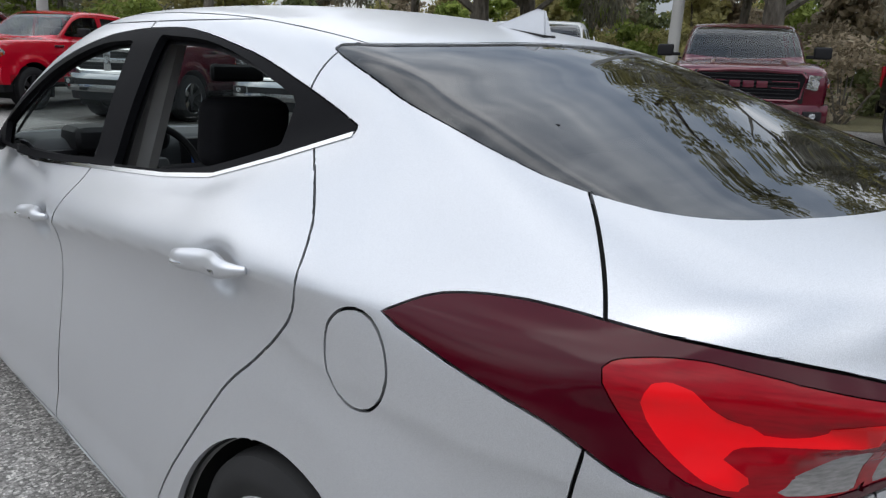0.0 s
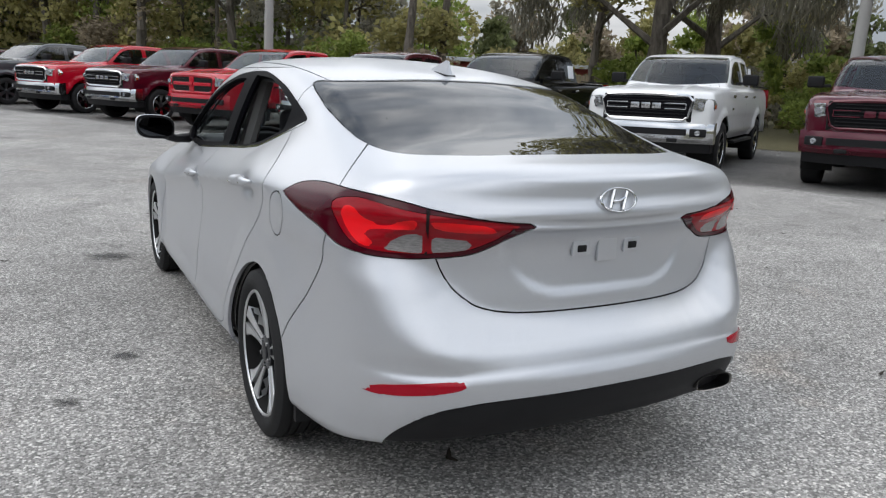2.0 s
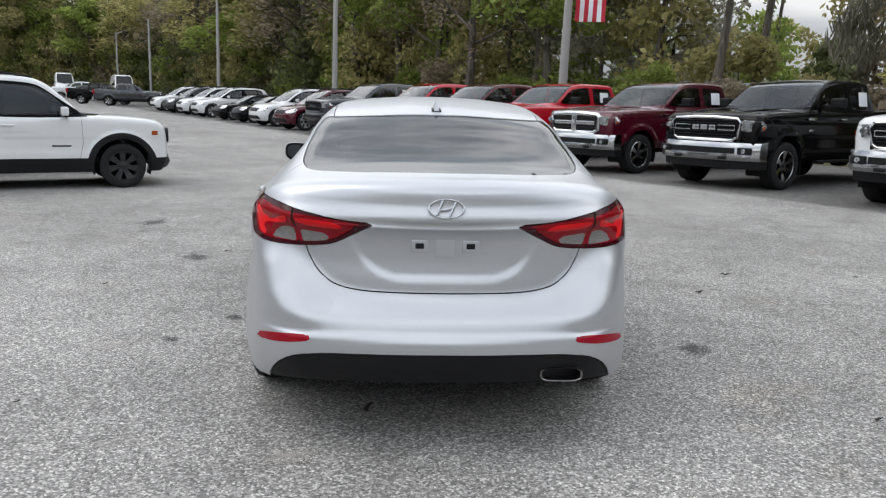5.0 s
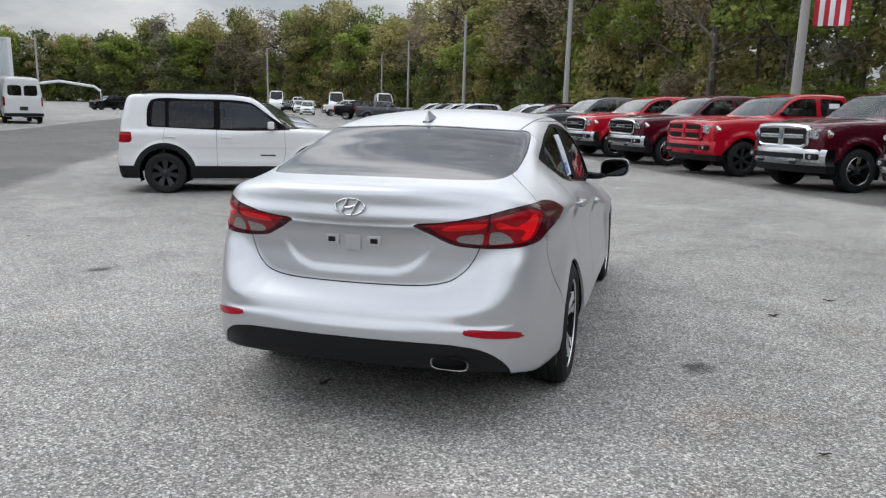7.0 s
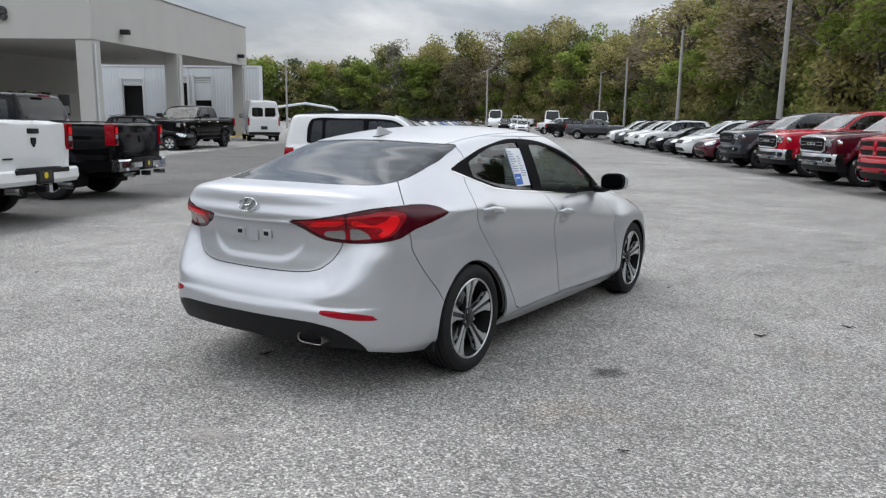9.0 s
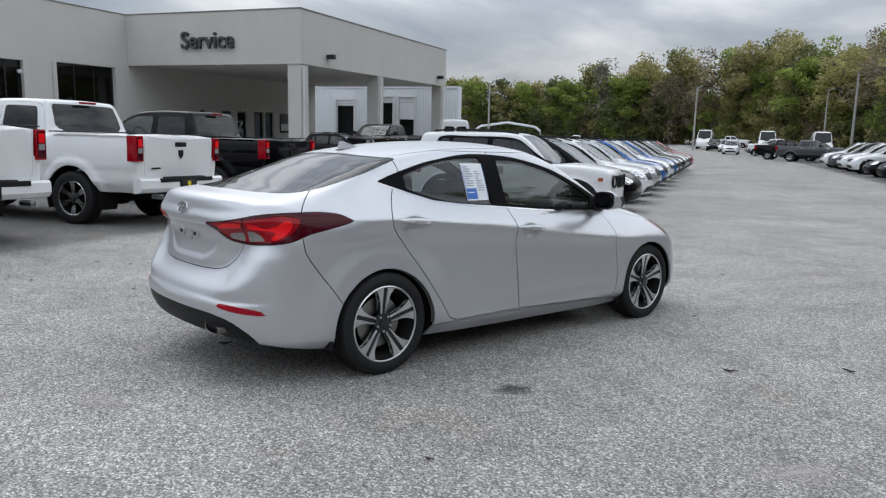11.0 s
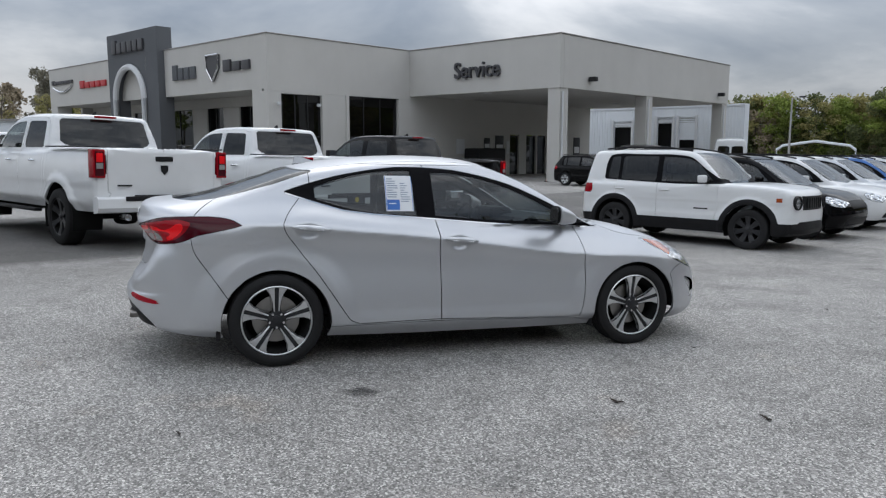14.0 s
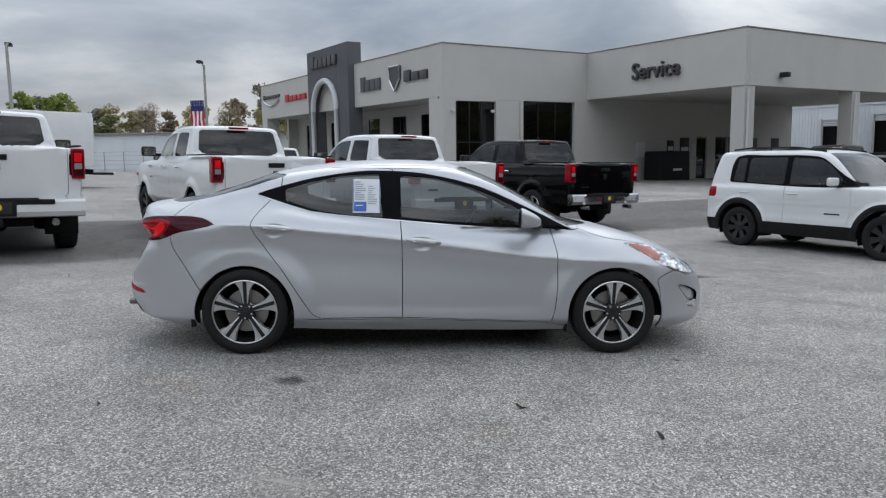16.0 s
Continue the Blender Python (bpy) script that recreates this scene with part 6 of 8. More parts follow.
def build_van(label):
    car = thing("cargo_van", label, "van")
    sh = vehicle_shell(V, 40, 20, 46)
    flank = lambda x, y, z: x > 0.45
    sh.cut(in_plan([(-0.1, 3.1), (0.72, 3.02), (0.80, 3.9), (-0.1, 4.1)]), "windscreen", None, lambda x, y, z: z > 1.38)
    sh.cut(in_side([(2.55, 1.45), (2.55, 2.05), (3.2, 2.05), (3.62, 1.62), (3.62, 1.45)]), "side_glass", None, flank)
    sh.cut(lambda x, y, z: inside([(0.06, 1.5), (0.72, 1.5), (0.70, 2.05), (0.06, 2.05)], x, z), "rear_glass", None, lambda x, y, z: y < -0.6)
    sh.cut(lambda x, y, z: inside([(0.87, 0.95), (1.1, 0.95), (1.1, 1.45), (0.87, 1.45)], x, z), "tail_lamp", None, lambda x, y, z: y < -0.85)
    sh.cut(lambda x, y, z: inside([(-0.1, 0.62), (0.0, 0.62), (0.0, 2.3), (-0.1, 2.3)], x, z), "door_gap", None, lambda x, y, z: y < -0.6)
    for wy in (0.0, V["base"]):
        sh.cut(ring(wy, V["hub"], V["arch"]), "hole", None, flank)
    sh.cut(lambda x, y, z: z - 0.37, "hole")
    sh.panel("body", "body_shell", M_WHITE, car, 0)
    sh.panel("windscreen", "windscreen", M_GLASS_DARK, car, 0, sink=0.004, gap=0, fold=0)
    for side in (1, -1):
        sh.panel("side_glass", "side_glass", M_GLASS_DARK, car, side, sink=0.004, gap=0, fold=0)
        sh.panel("rear_glass", "rear_door_glass", M_GLASS_DARK, car, side, sink=0.004, gap=0, fold=0)
        sh.panel("tail_lamp", "tail_lamp", M_LAMP_RED, car, side)
    part("rear_bumper", cross_bar([(-0.95, 0.38), (-1.12, 0.40), (-1.12, 0.55), (-0.95, 0.58)], 0.95, 0.05, 4), M_TRIM, car)
    part("plate", box(0.4, 0.02, 0.2, (0, -1.02, 0.82), 0.01), M_PLATEBLACK, car)
    mirrors(car, 1.1, 3.3, 1.55, M_TRIM, (0.1, 0.07, 0.14))
    four_wheels(car, V, 0.36, 0.225, 0.22, 6, M_GUN, M_GUN, "steel van wheel", "plain")
    return car


# ---- ground ----
def ground_z(x, y):
    p = 0.017 * x - 0.0265 * y
    sp = lambda a, w=0.06: w * np.logaddexp(0, a / w)
    return p + 0.55 * sp(-0.33 - p) + 0.4 * sp(-2.4 - p) - 0.85 * sp(p - 0.4)


def on_ground(x, y, turn=0.0, sink=0.0):
    """A pose on the ground that follows its slope."""
    e = 0.8
    zx, zy = (ground_z(x + e, y) - ground_z(x - e, y)) / (2 * e), (ground_z(x, y + e) - ground_z(x, y - e)) / (2 * e)
    up = Vector((-zx, -zy, 1)).normalized()
    tilt = Vector((0, 0, 1)).rotation_difference(up).to_matrix().to_4x4()
    return Matrix.Translation((x, y, float(ground_z(x, y)) - sink)) @ tilt @ pose(0, 0, 0, 0, 0, turn)


ROW = Vector((-0.489, 0.8723, 0))          # along the parked rows
INTO = Vector((0.8723, 0.489, 0))          # from the aisle into the wooded row


def asphalt():
    m = material("worn_asphalt", (0.2, 0.2, 0.19), 0.85, spec=0.3)
    n, l, b = nodes_of(m)
    v = coordinates(m)
    stones = n.new("ShaderNodeTexVoronoi")
    stones.inputs["Scale"].default_value = 110.0
    l.new(v, stones.inputs["Vector"])
    sep = n.new("ShaderNodeSeparateColor")
    l.new(stones.outputs["Color"], sep.inputs["Color"])
    chip = ramp(m, sep.outputs["Red"], [(0.0, (0.142, 0.138, 0.131)), (0.45, (0.295, 0.285, 0.27)), (0.8, (0.45, 0.432, 0.41)), (0.97, (0.71, 0.69, 0.65))])
    grit = ramp(m, noise_node(m, v, 240.0, 3.0, 0.7), [(0.32, 0.55), (0.68, 1.45)])
    tone = mixed(m, 0.75, chip, grit, "MULTIPLY")
    edge = ramp(m, stones.outputs["Distance"], [(0.25, 1.0), (0.75, 0.62)])
    tone = mixed(m, 0.7, tone, edge, "MULTIPLY")
    wear = ramp(m, noise_node(m, v, 0.32, 6.0, 0.6, 0.5), [(0.3, 0.74), (0.55, 1.0), (0.75, 1.22)])
    tone = mixed(m, 1.0, tone, wear, "MULTIPLY")
    spots = ramp(m, noise_node(m, v, 2.3, 5.0, 0.65, 0.2), [(0.3, 0.78), (0.5, 1.0), (0.7, 1.08)])
    tone = mixed(m, 1.0, tone, spots, "MULTIPLY")
    rust = ramp(m, noise_node(m, v, 0.9, 4.0, 0.6), [(0.62, (1, 1, 1)), (0.78, (1.12, 1.02, 0.93))])
    tone = mixed(m, 1.0, tone, rust, "MULTIPLY")
    # darker bands under the parked rows: newer surfacing plus the trucks' painted-in shade
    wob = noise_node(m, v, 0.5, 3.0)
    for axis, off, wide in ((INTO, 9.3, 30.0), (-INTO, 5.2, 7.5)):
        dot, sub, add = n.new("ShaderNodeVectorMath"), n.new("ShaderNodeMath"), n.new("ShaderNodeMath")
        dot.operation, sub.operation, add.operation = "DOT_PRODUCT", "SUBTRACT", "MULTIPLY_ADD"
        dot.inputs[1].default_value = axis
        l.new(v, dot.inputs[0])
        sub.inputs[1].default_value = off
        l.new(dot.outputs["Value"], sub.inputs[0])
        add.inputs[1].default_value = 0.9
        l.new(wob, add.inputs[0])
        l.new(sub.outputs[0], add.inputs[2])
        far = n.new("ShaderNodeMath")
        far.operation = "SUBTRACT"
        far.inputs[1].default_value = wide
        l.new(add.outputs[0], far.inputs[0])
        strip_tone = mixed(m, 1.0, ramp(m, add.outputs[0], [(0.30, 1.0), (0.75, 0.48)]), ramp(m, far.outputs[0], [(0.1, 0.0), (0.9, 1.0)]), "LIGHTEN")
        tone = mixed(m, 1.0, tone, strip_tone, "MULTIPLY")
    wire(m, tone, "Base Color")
    h = mixed(m, 0.5, sep.outputs["Green"], noise_node(m, v, 240.0, 3.0, 0.7))
    bumped(m, h, 0.55, 0.004)
    return m


def build_ground():
    a = np.concatenate([-np.geomspace(900, 14, 34), np.linspace(-12, 12, 49), np.geomspace(14, 900, 34)])
    k = len(a)
    me = bpy.data.meshes.new("ground")
    me.from_pydata([(x, y, float(ground_z(x, y))) for x in a for y in a], [], [(i * k + j, i * k + k + j, i * k + k + j + 1, i * k + j + 1) for i in range(k - 1) for j in range(k - 1)])
    for p in me.polygons:
        p.use_smooth = True
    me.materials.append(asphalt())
    tagged(new("ground", me), "pale worn asphalt car park with coarse aggregate", "asphalt", kind="structure")
    # leaf-littered verge under the trees
    g = material("leaf_litter", (0.12, 0.09, 0.055), 0.95)
    v = coordinates(g)
    wire(g, mixed(g, noise_node(g, v, 0.7, 6.0, 0.7), ramp(g, noise_node(g, v, 14.0, 5.0, 0.7), [(0.3, (0.05, 0.04, 0.025)), (0.7, (0.2, 0.15, 0.09))]), (0.075, 0.085, 0.03)), "Base Color")
    bumped(g, noise_node(g, v, 20.0, 5.0, 0.7), 0.8, 0.05)
    bm = bmesh.new()
    rows = []
    for s in np.linspace(-60, 150, 71):
        base = Vector((6.9, 9.9, 0)) + ROW * s
        r = []
        for w in (7.6, 8.2, 12, 18, 30, 60, 120):
            q = base + INTO * (w + 0.5 * noise.noise(Vector((s * 0.3, w, 0))))
            r.append(bm.verts.new((q.x, q.y, float(ground_z(q.x, q.y)) + (0.01 if w == 7.6 else 0.06 + 0.004 * (w - 8)))))
        rows.append(r)
    for p, q in zip(rows, rows[1:]):
        for i in range(6):
            bm.faces.new((p[i], p[i + 1], q[i + 1], q[i]))
    bmesh.ops.recalc_face_normals(bm, faces=bm.faces)
    tagged(mesh_object("verge", bm, g), "brown leaf-littered verge under the trees", "verge", kind="structure")
    # oil and damp stains
    s = bpy.data.materials.new("damp_stain")
    s.use_nodes = True
    n, l = s.node_tree.nodes, s.node_tree.links
    bsdf = n["Principled BSDF"]
    bsdf.inputs["Base Color"].default_value = (0.035, 0.034, 0.033, 1)
    bsdf.inputs["Roughness"].default_value = 0.6
    co, ln, no, ad, rp = n.new("ShaderNodeTexCoord"), n.new("ShaderNodeVectorMath"), n.new("ShaderNodeTexNoise"), n.new("ShaderNodeMath"), n.new("ShaderNodeValToRGB")
    ln.operation, ad.operation = "LENGTH", "MULTIPLY_ADD"
    no.inputs["Scale"].default_value, no.inputs["Detail"].default_value = 3.0, 7.0
    ad.inputs[1].default_value = 0.9
    rp.color_ramp.elements[0].position, rp.color_ramp.elements[0].color = 0.62, (0.62, 0.62, 0.62, 1)
    rp.color_ramp.elements[1].position, rp.color_ramp.elements[1].color = 1.22 / 1.25, (0, 0, 0, 1)
    l.new(co.outputs["Object"], ln.inputs[0])
    l.new(co.outputs["Object"], no.inputs["Vector"])
    l.new(no.outputs["Fac"], ad.inputs[0])
    l.new(ln.outputs["Value"], ad.inputs[2])
    l.new(ad.outputs[0], rp.inputs["Fac"])
    l.new(rp.outputs["Color"], bsdf.inputs["Alpha"])
    for x, y, a, b_ in ((-2.0, 2.95, 0.36, 0.26), (-1.13, 3.2, 0.40, 0.30), (1.54, 0.43, 0.27, 0.20), (-1.24, 1.02, 0.18, 0.12), (-1.5, 0.55, 0.14, 0.10), (-3.4, 1.5, 0.3, 0.2), (-3.0, 4.9, 0.5, 0.3)):
        bm = bmesh.new()
        bmesh.ops.create_circle(bm, cap_ends=True, segments=28, radius=1)
        o = mesh_object("oil_stain", bm, s, False)
        o.matrix_basis = on_ground(x, y, 37 * x, -0.004) @ Matrix.Diagonal((a, b_, 1, 1))
        tagged(o, "dark damp stain soaked into the asphalt", "stain", "stains on the asphalt", "structure")
    # pale scuffed patches
    pale = s.copy()
    pale.name = "pale_scuff"
    pn = pale.node_tree.nodes
    pn["Principled BSDF"].inputs["Base Color"].default_value = (0.46, 0.43, 0.40, 1)
    pn["Principled BSDF"].inputs["Roughness"].default_value = 0.9
    for q in pn:
        if q.bl_idname == "ShaderNodeValToRGB":
            q.color_ramp.elements[0].position, q.color_ramp.elements[0].color = 0.45, (0.55, 0.55, 0.55, 1)
            q.color_ramp.elements[1].position = 0.95
        if q.bl_idname == "ShaderNodeTexNoise":
            q.inputs["Scale"].default_value = 4.5
    for x, y, a, b_, turn in ((-1.78, 0.44, 0.34, 0.20, 20), (-2.49, 1.58, 0.42, 0.10, 25), (-3.1, 4.0, 1.5, 0.22, -48), (0.4, -1.5, 0.5, 0.22, 10), (3.1, 0.6, 0.6, 0.25, 60), (3.0, 5.6, 1.3, 0.3, 100), (-0.6, -0.95, 0.3, 0.16, 0), (-4.2, 0.6, 0.8, 0.3, 30), (2.4, 3.9, 0.8, 0.25, 80), (-4.6, 5.2, 1.2, 0.35, -30)):
        bm = bmesh.new()
        bmesh.ops.create_circle(bm, cap_ends=True, segments=28, radius=1)
        o = mesh_object("pale_scuff", bm, pale, False)
        o.matrix_basis = on_ground(x, y, turn, -0.0045) @ Matrix.Diagonal((a, b_, 1, 1))
        tagged(o, "pale scuffed patch worn into the asphalt", "stain", "stains on the asphalt", "structure")
    # twigs and dead leaves
    rnd = random.Random(11)
    bark = material("dead_leaf", (0.03, 0.022, 0.016), 0.9)
    places = [(2.12, 1.81), (2.60, 2.45), (-0.31, -0.48), (1.1, 3.1), (2.0, -0.6), (-1.9, -0.4), (3.4, 1.2), (2.9, -1.4), (-2.4, 1.9), (-1.6, 4.2), (-2.7, 3.6), (1.9, 4.4), (3.8, 4.1)] + [(rnd.uniform(-7, 7), rnd.uniform(-4, 12)) for _ in range(60)]
    for k, (x, y) in enumerate(places):
        if abs(x) < 0.95 and -1 < y < 3.7 and k > 4:
            continue
        size = 0.035 if k < 3 else rnd.uniform(0.010, 0.024)
        bm = bmesh.new()
        pts = [(size * t * 1.4, size * 0.4 * math.sin(t * 2.1 + k), 0.006 + 0.3 * size * abs(math.sin(t * 1.7))) for t in np.linspace(-1, 1, 5)]
        bm = sweep(pts, [size * 0.12, size * 0.3, size * 0.34, size * 0.22, size * 0.08], 5, flat=0.5)
        o = mesh_object("dead_leaf", bm, bark)
        o.matrix_basis = on_ground(x, y, rnd.uniform(0, 360))
        tagged(o, "curled dark dead leaf lying on asphalt", "leaf", "fallen leaves")


build_ground()


# ---- dealership building ----
def stucco(name, color):
    m = material(name, color, 0.85, spec=0.2)
    v = coordinates(m)
    c = ramp(m, noise_node(m, v, 0.45, 6.0, 0.6), [(0.3, tuple(q * 0.96 for q in color)), (0.7, tuple(min(1, q * 1.03) for q in color))])
    streak = ramp(m, noise_node(m, coordinates(m, (0.5, 0.5, 0.12)), 1.4, 4.0, 0.6), [(0.35, 0.98), (0.65, 1.01)])
    wire(m, mixed(m, 1.0, c, streak, "MULTIPLY"), "Base Color")
    bumped(m, noise_node(m, v, 45.0, 4.0, 0.6), 0.25, 0.01)
    return m


M_STUCCO = stucco("warm_grey_stucco", (0.50, 0.49, 0.465))
M_STUCCO_DARK = stucco("dark_grey_panel", (0.115, 0.12, 0.128))
M_ARCH = stucco("white_arch", (0.6, 0.61, 0.62))
M_METAL = stucco("white_metal_siding", (0.66, 0.69, 0.72))
M_CONCRETE = stucco("concrete", (0.36, 0.355, 0.34))
M_COPING = material("metal_coping", (0.28, 0.27, 0.26), 0.5, 0.6)
M_CURB = plastic("yellow_kerb_paint", (0.55, 0.40, 0.03), 0.7)
M_SHOPGLASS = glass("dark_shop_glass", (0.05, 0.055, 0.06), 0.03)
M_LETTER = material("charcoal_letters", (0.05, 0.05, 0.055), 0.45)
M_LETTER_RED = material("red_letters", (0.42, 0.03, 0.035), 0.45)
M_FRAME = material("dark_aluminium", (0.03, 0.03, 0.032), 0.4, 0.5)
BUILDING = pose(-34.05, 19.86, 0, 0, 0, 28.84)
FLOOR, TOP, SOFFIT = -1.35, 7.85, 4.80


def slab(name, x0, x1, y0, y1, z0, z1, mat, parent, label="", bevel=0.015):
    return part(name, box(x1 - x0, y1 - y0, z1 - z0, ((x0 + x1) / 2, (y0 + y1) / 2, (z0 + z1) / 2), bevel, segments=1), mat, parent, label, smooth=False)


def build_building():
    Y_FRONT = -11.54
    b = thing("dealership_building", "warm grey stucco showroom with a deep service canopy", "building", kind="structure")
    b.matrix_basis = BUILDING
    # service canopy: fascias, soffit, roof
    slab("fascia_front", -12.37, 0, 0, 0.35, SOFFIT, TOP, M_STUCCO, b)
    slab("fascia_side", -0.35, 0, 0.35, 24.05, SOFFIT, TOP, M_STUCCO, b)
    slab("fascia_back", -12.37, -0.35, 23.7, 24.05, SOFFIT, TOP, M_STUCCO, b)
    slab("soffit", -12.37, -0.35, 0.35, 23.7, SOFFIT + 0.05, SOFFIT + 0.2, M_STUCCO, b)
    for y in (1.0, 9.0, 17.0):
        slab("soffit_lamp", -6.6, -6.2, y, y + 0.4, SOFFIT, SOFFIT + 0.05, M_ARCH, b)
    slab("coping", -12.42, 0.05, -0.05, 0.4, TOP, TOP + 0.07, M_COPING, b)
    slab("coping", -0.4, 0.05, 0.4, 24.1, TOP, TOP + 0.07, M_COPING, b)
    slab("canopy_roof", -12.37, -0.35, 0.35, 23.7, TOP - 0.4, TOP - 0.25, M_CONCRETE, b)
    # columns
    for k, (x, y, w) in enumerate(((-0.48, 0.5, 0.86), (-0.48, 10.9, 0.86), (-0.48, 23.5, 0.86))):
        c = slab("column", x - w / 2, x + w / 2, y - w / 2, y + w / 2, FLOOR - 0.6, SOFFIT + 0.05, M_STUCCO, b)
        part("down_pipe", tube(0.06, 0.06, SOFFIT - FLOOR, (x + w / 2 + 0.08, y - 0.25, (SOFFIT + FLOOR) / 2 - 0.2), seg=10), M_ARCH, c)
        part("column_base", box(w + 0.9, w + 1.4, 0.32, (x, y, FLOOR + 0.22), 0.05), M_CURB, c, "yellow painted kerb round the column")
    # floodlights
    for y in (3.1, 22.0):
        f = part("flood_light", box(0.5, 0.34, 0.28, (0.28, y, 5.45), 0.05), M_FRAME, b, "dark wall flood light")
        part("flood_bracket", box(0.2, 0.1, 0.1, (0.06, y, 5.55), 0.02), M_FRAME, f)
    # main wall along the canopy, with openings towards the show room
    T = 0.4
    X0 = -12.37 - T
    W = -12.37
    slab("upper_wall", X0, W, -11.14, 0.0, 4.62, TOP, M_STUCCO, b, bevel=0)
    slab("corner_fill", X0, W, -11.54, -11.14, 4.62, 4.75, M_STUCCO, b, bevel=0)
    slab("upper_wall", X0, W, 0.0, 23.2, 2.35, TOP - 0.5, M_STUCCO, b)
    slab("upper_wall", X0, W, -1.05, 0.0, 2.35, 4.62, M_STUCCO, b)
    slab("back_wall", -45.2, X0, 7.6, 8.0, FLOOR - 1, TOP - 0.5, M_STUCCO, b)
    slab("showroom_floor", -44.8, X0, Y_FRONT + 3.7, 7.6, FLOOR - 0.6, FLOOR, M_CONCRETE, b)
    slab("corner_pier", X0 - 0.6, W, -11.54, -10.62, FLOOR - 0.6, 4.62, M_STUCCO, b)
    slab("pier", X0, W, -7.6, -5.5, FLOOR - 0.6, 4.62, M_STUCCO, b)
    slab("pier_face", W, W + 0.1, -5.75, -5.5, FLOOR - 0.6, 4.62, M_STUCCO, b)
    slab("lintel", X0, W, -10.62, -7.6, 4.5, 4.62, M_STUCCO, b)
    slab("lintel", X0, W, -5.5, -1.05, 4.6, 4.62, M_STUCCO, b)
    for y0, y1, top in ((-10.45, -7.6, 4.5), (-5.5, -1.15, 4.6)):
        w = part("show_window", box(0.02, y1 - y0, top - FLOOR, (W - 0.25, (y0 + y1) / 2, (top + FLOOR) / 2), 0), M_SHOPGLASS, b, "dark full-height shop window")
        for k in range(4):
            yy = y0 + (y1 - y0) * k / 3
            part("mullion", box(0.08, 0.07, top - FLOOR, (W - 0.24, yy, (top + FLOOR) / 2), 0.01), M_FRAME, w)
        part("transom", box(0.08, y1 - y0, 0.07, (W - 0.24, (y0 + y1) / 2, 2.0), 0.01), M_FRAME, w)
    doors = [(11.3, 12.5, 2.27), (13.5, 14.85, 2.28), (15.05, 16.3, 2.29)]
    last = -1.05
    for y0, y1, top in doors:
        slab("lower_wall", X0, W, last, y0, FLOOR - 0.6, 2.35, M_STUCCO, b)
        d = part("glass_door", box(0.03, y1 - y0, top - FLOOR, (W - 0.2, (y0 + y1) / 2, (top + FLOOR) / 2), 0), M_SHOPGLASS, b, "dark glazed service door")
        for yy in (y0 + 0.05, y1 - 0.05):
            part("door_stile", box(0.06, 0.1, top - FLOOR, (W - 0.17, yy, (top + FLOOR) / 2), 0.01), M_FRAME, d)
        part("door_rail", box(0.06, y1 - y0, 0.12, (W - 0.17, (y0 + y1) / 2, top - 0.06), 0.01), M_FRAME, d)
        part("door_pull", box(0.05, 0.03, 0.4, (W - 0.12, y1 - 0.2, -0.3), 0.01), M_CHROME, d)
        last = y1
    slab("lower_wall", X0, W, last, 23.2, FLOOR - 0.6, 2.35, M_STUCCO, b)
    for y0, y1, z0, z1, mat, lab in ((4.8, 5.7, 0.85, 1.95, M_ARCH, "pale wall notice board"), (8.0, 8.7, 1.2, 2.05, M_FRAME, "dark framed poster"), (9.4, 10.4, 0.9, 2.25, M_FRAME, "dark framed poster"), (10.75, 11.2, 0.8, 1.8, M_ARCH, "pale framed poster"), (17.2, 18.6, 0.6, 2.2, M_FRAME, "dark framed poster"), (20.5, 21.5, 0.6, 2.18, M_FRAME, "dark framed poster")):
        p = part("wall_poster", box(0.05, y1 - y0, z1 - z0, (W + 0.03, (y0 + y1) / 2, (z0 + z1) / 2), 0.01), mat, b, lab)
        part("poster_sheet", box(0.02, (y1 - y0) * 0.8, (z1 - z0) * 0.35, (W + 0.055, (y0 + y1) / 2, z0 + (z1 - z0) * 0.3), 0), M_ARCH, p)
    slab("walk", -12.37, -9.2, -1.0, 23.2, FLOOR - 0.6, FLOOR + 0.02, M_CONCRETE, b)
    slab("walk_kerb", -9.2, -9.0, 1.0, 23.2, FLOOR - 0.6, FLOOR + 0.03, M_CURB, b)
    # show room front with signs
    Y = -11.54
    slab("front_fascia", -45.2, -12.37, Y, Y + 0.4, 4.75, TOP, M_STUCCO, b, bevel=0)
    slab("coping", -45.25, -12.32, Y - 0.05, Y + 0.45, TOP, TOP + 0.07, M_COPING, b)
    slab("coping", -12.8, -12.32, Y + 0.45, 0.0, TOP, TOP + 0.07, M_COPING, b)
    slab("showroom_roof", -45.2, X0, Y + 0.4, 8.0, TOP - 0.5, TOP - 0.3, M_CONCRETE, b)
    slab("porch_soffit", -45.2, X0, Y + 0.4, Y + 3.4, 4.78, 4.9, M_STUCCO, b)
    slab("side_wall", -45.2, -44.8, Y + 2.5, 8.0, FLOOR - 1, TOP - 0.5, M_STUCCO, b)
    for x0, x1 in ((-14.0, -12.97), (-45.2, -43.8)):
        slab("front_pier", x0, x1, Y + 0.003, Y + 1.2, FLOOR - 1, 4.75, M_STUCCO, b)
    slab("inner_wall", -44.8, X0 - 0.6, Y + 3.4, Y + 3.7, 4.1, 4.78, M_STUCCO, b)
    spans = [(-42.5, -39.0), (-36.7, -34.3), (-31.3, -27.2), (-25.1, -22.9), (-20.8, -18.4)]
    edge = [-44.8] + sorted([q for s in spans for q in s]) + [X0 - 0.6]
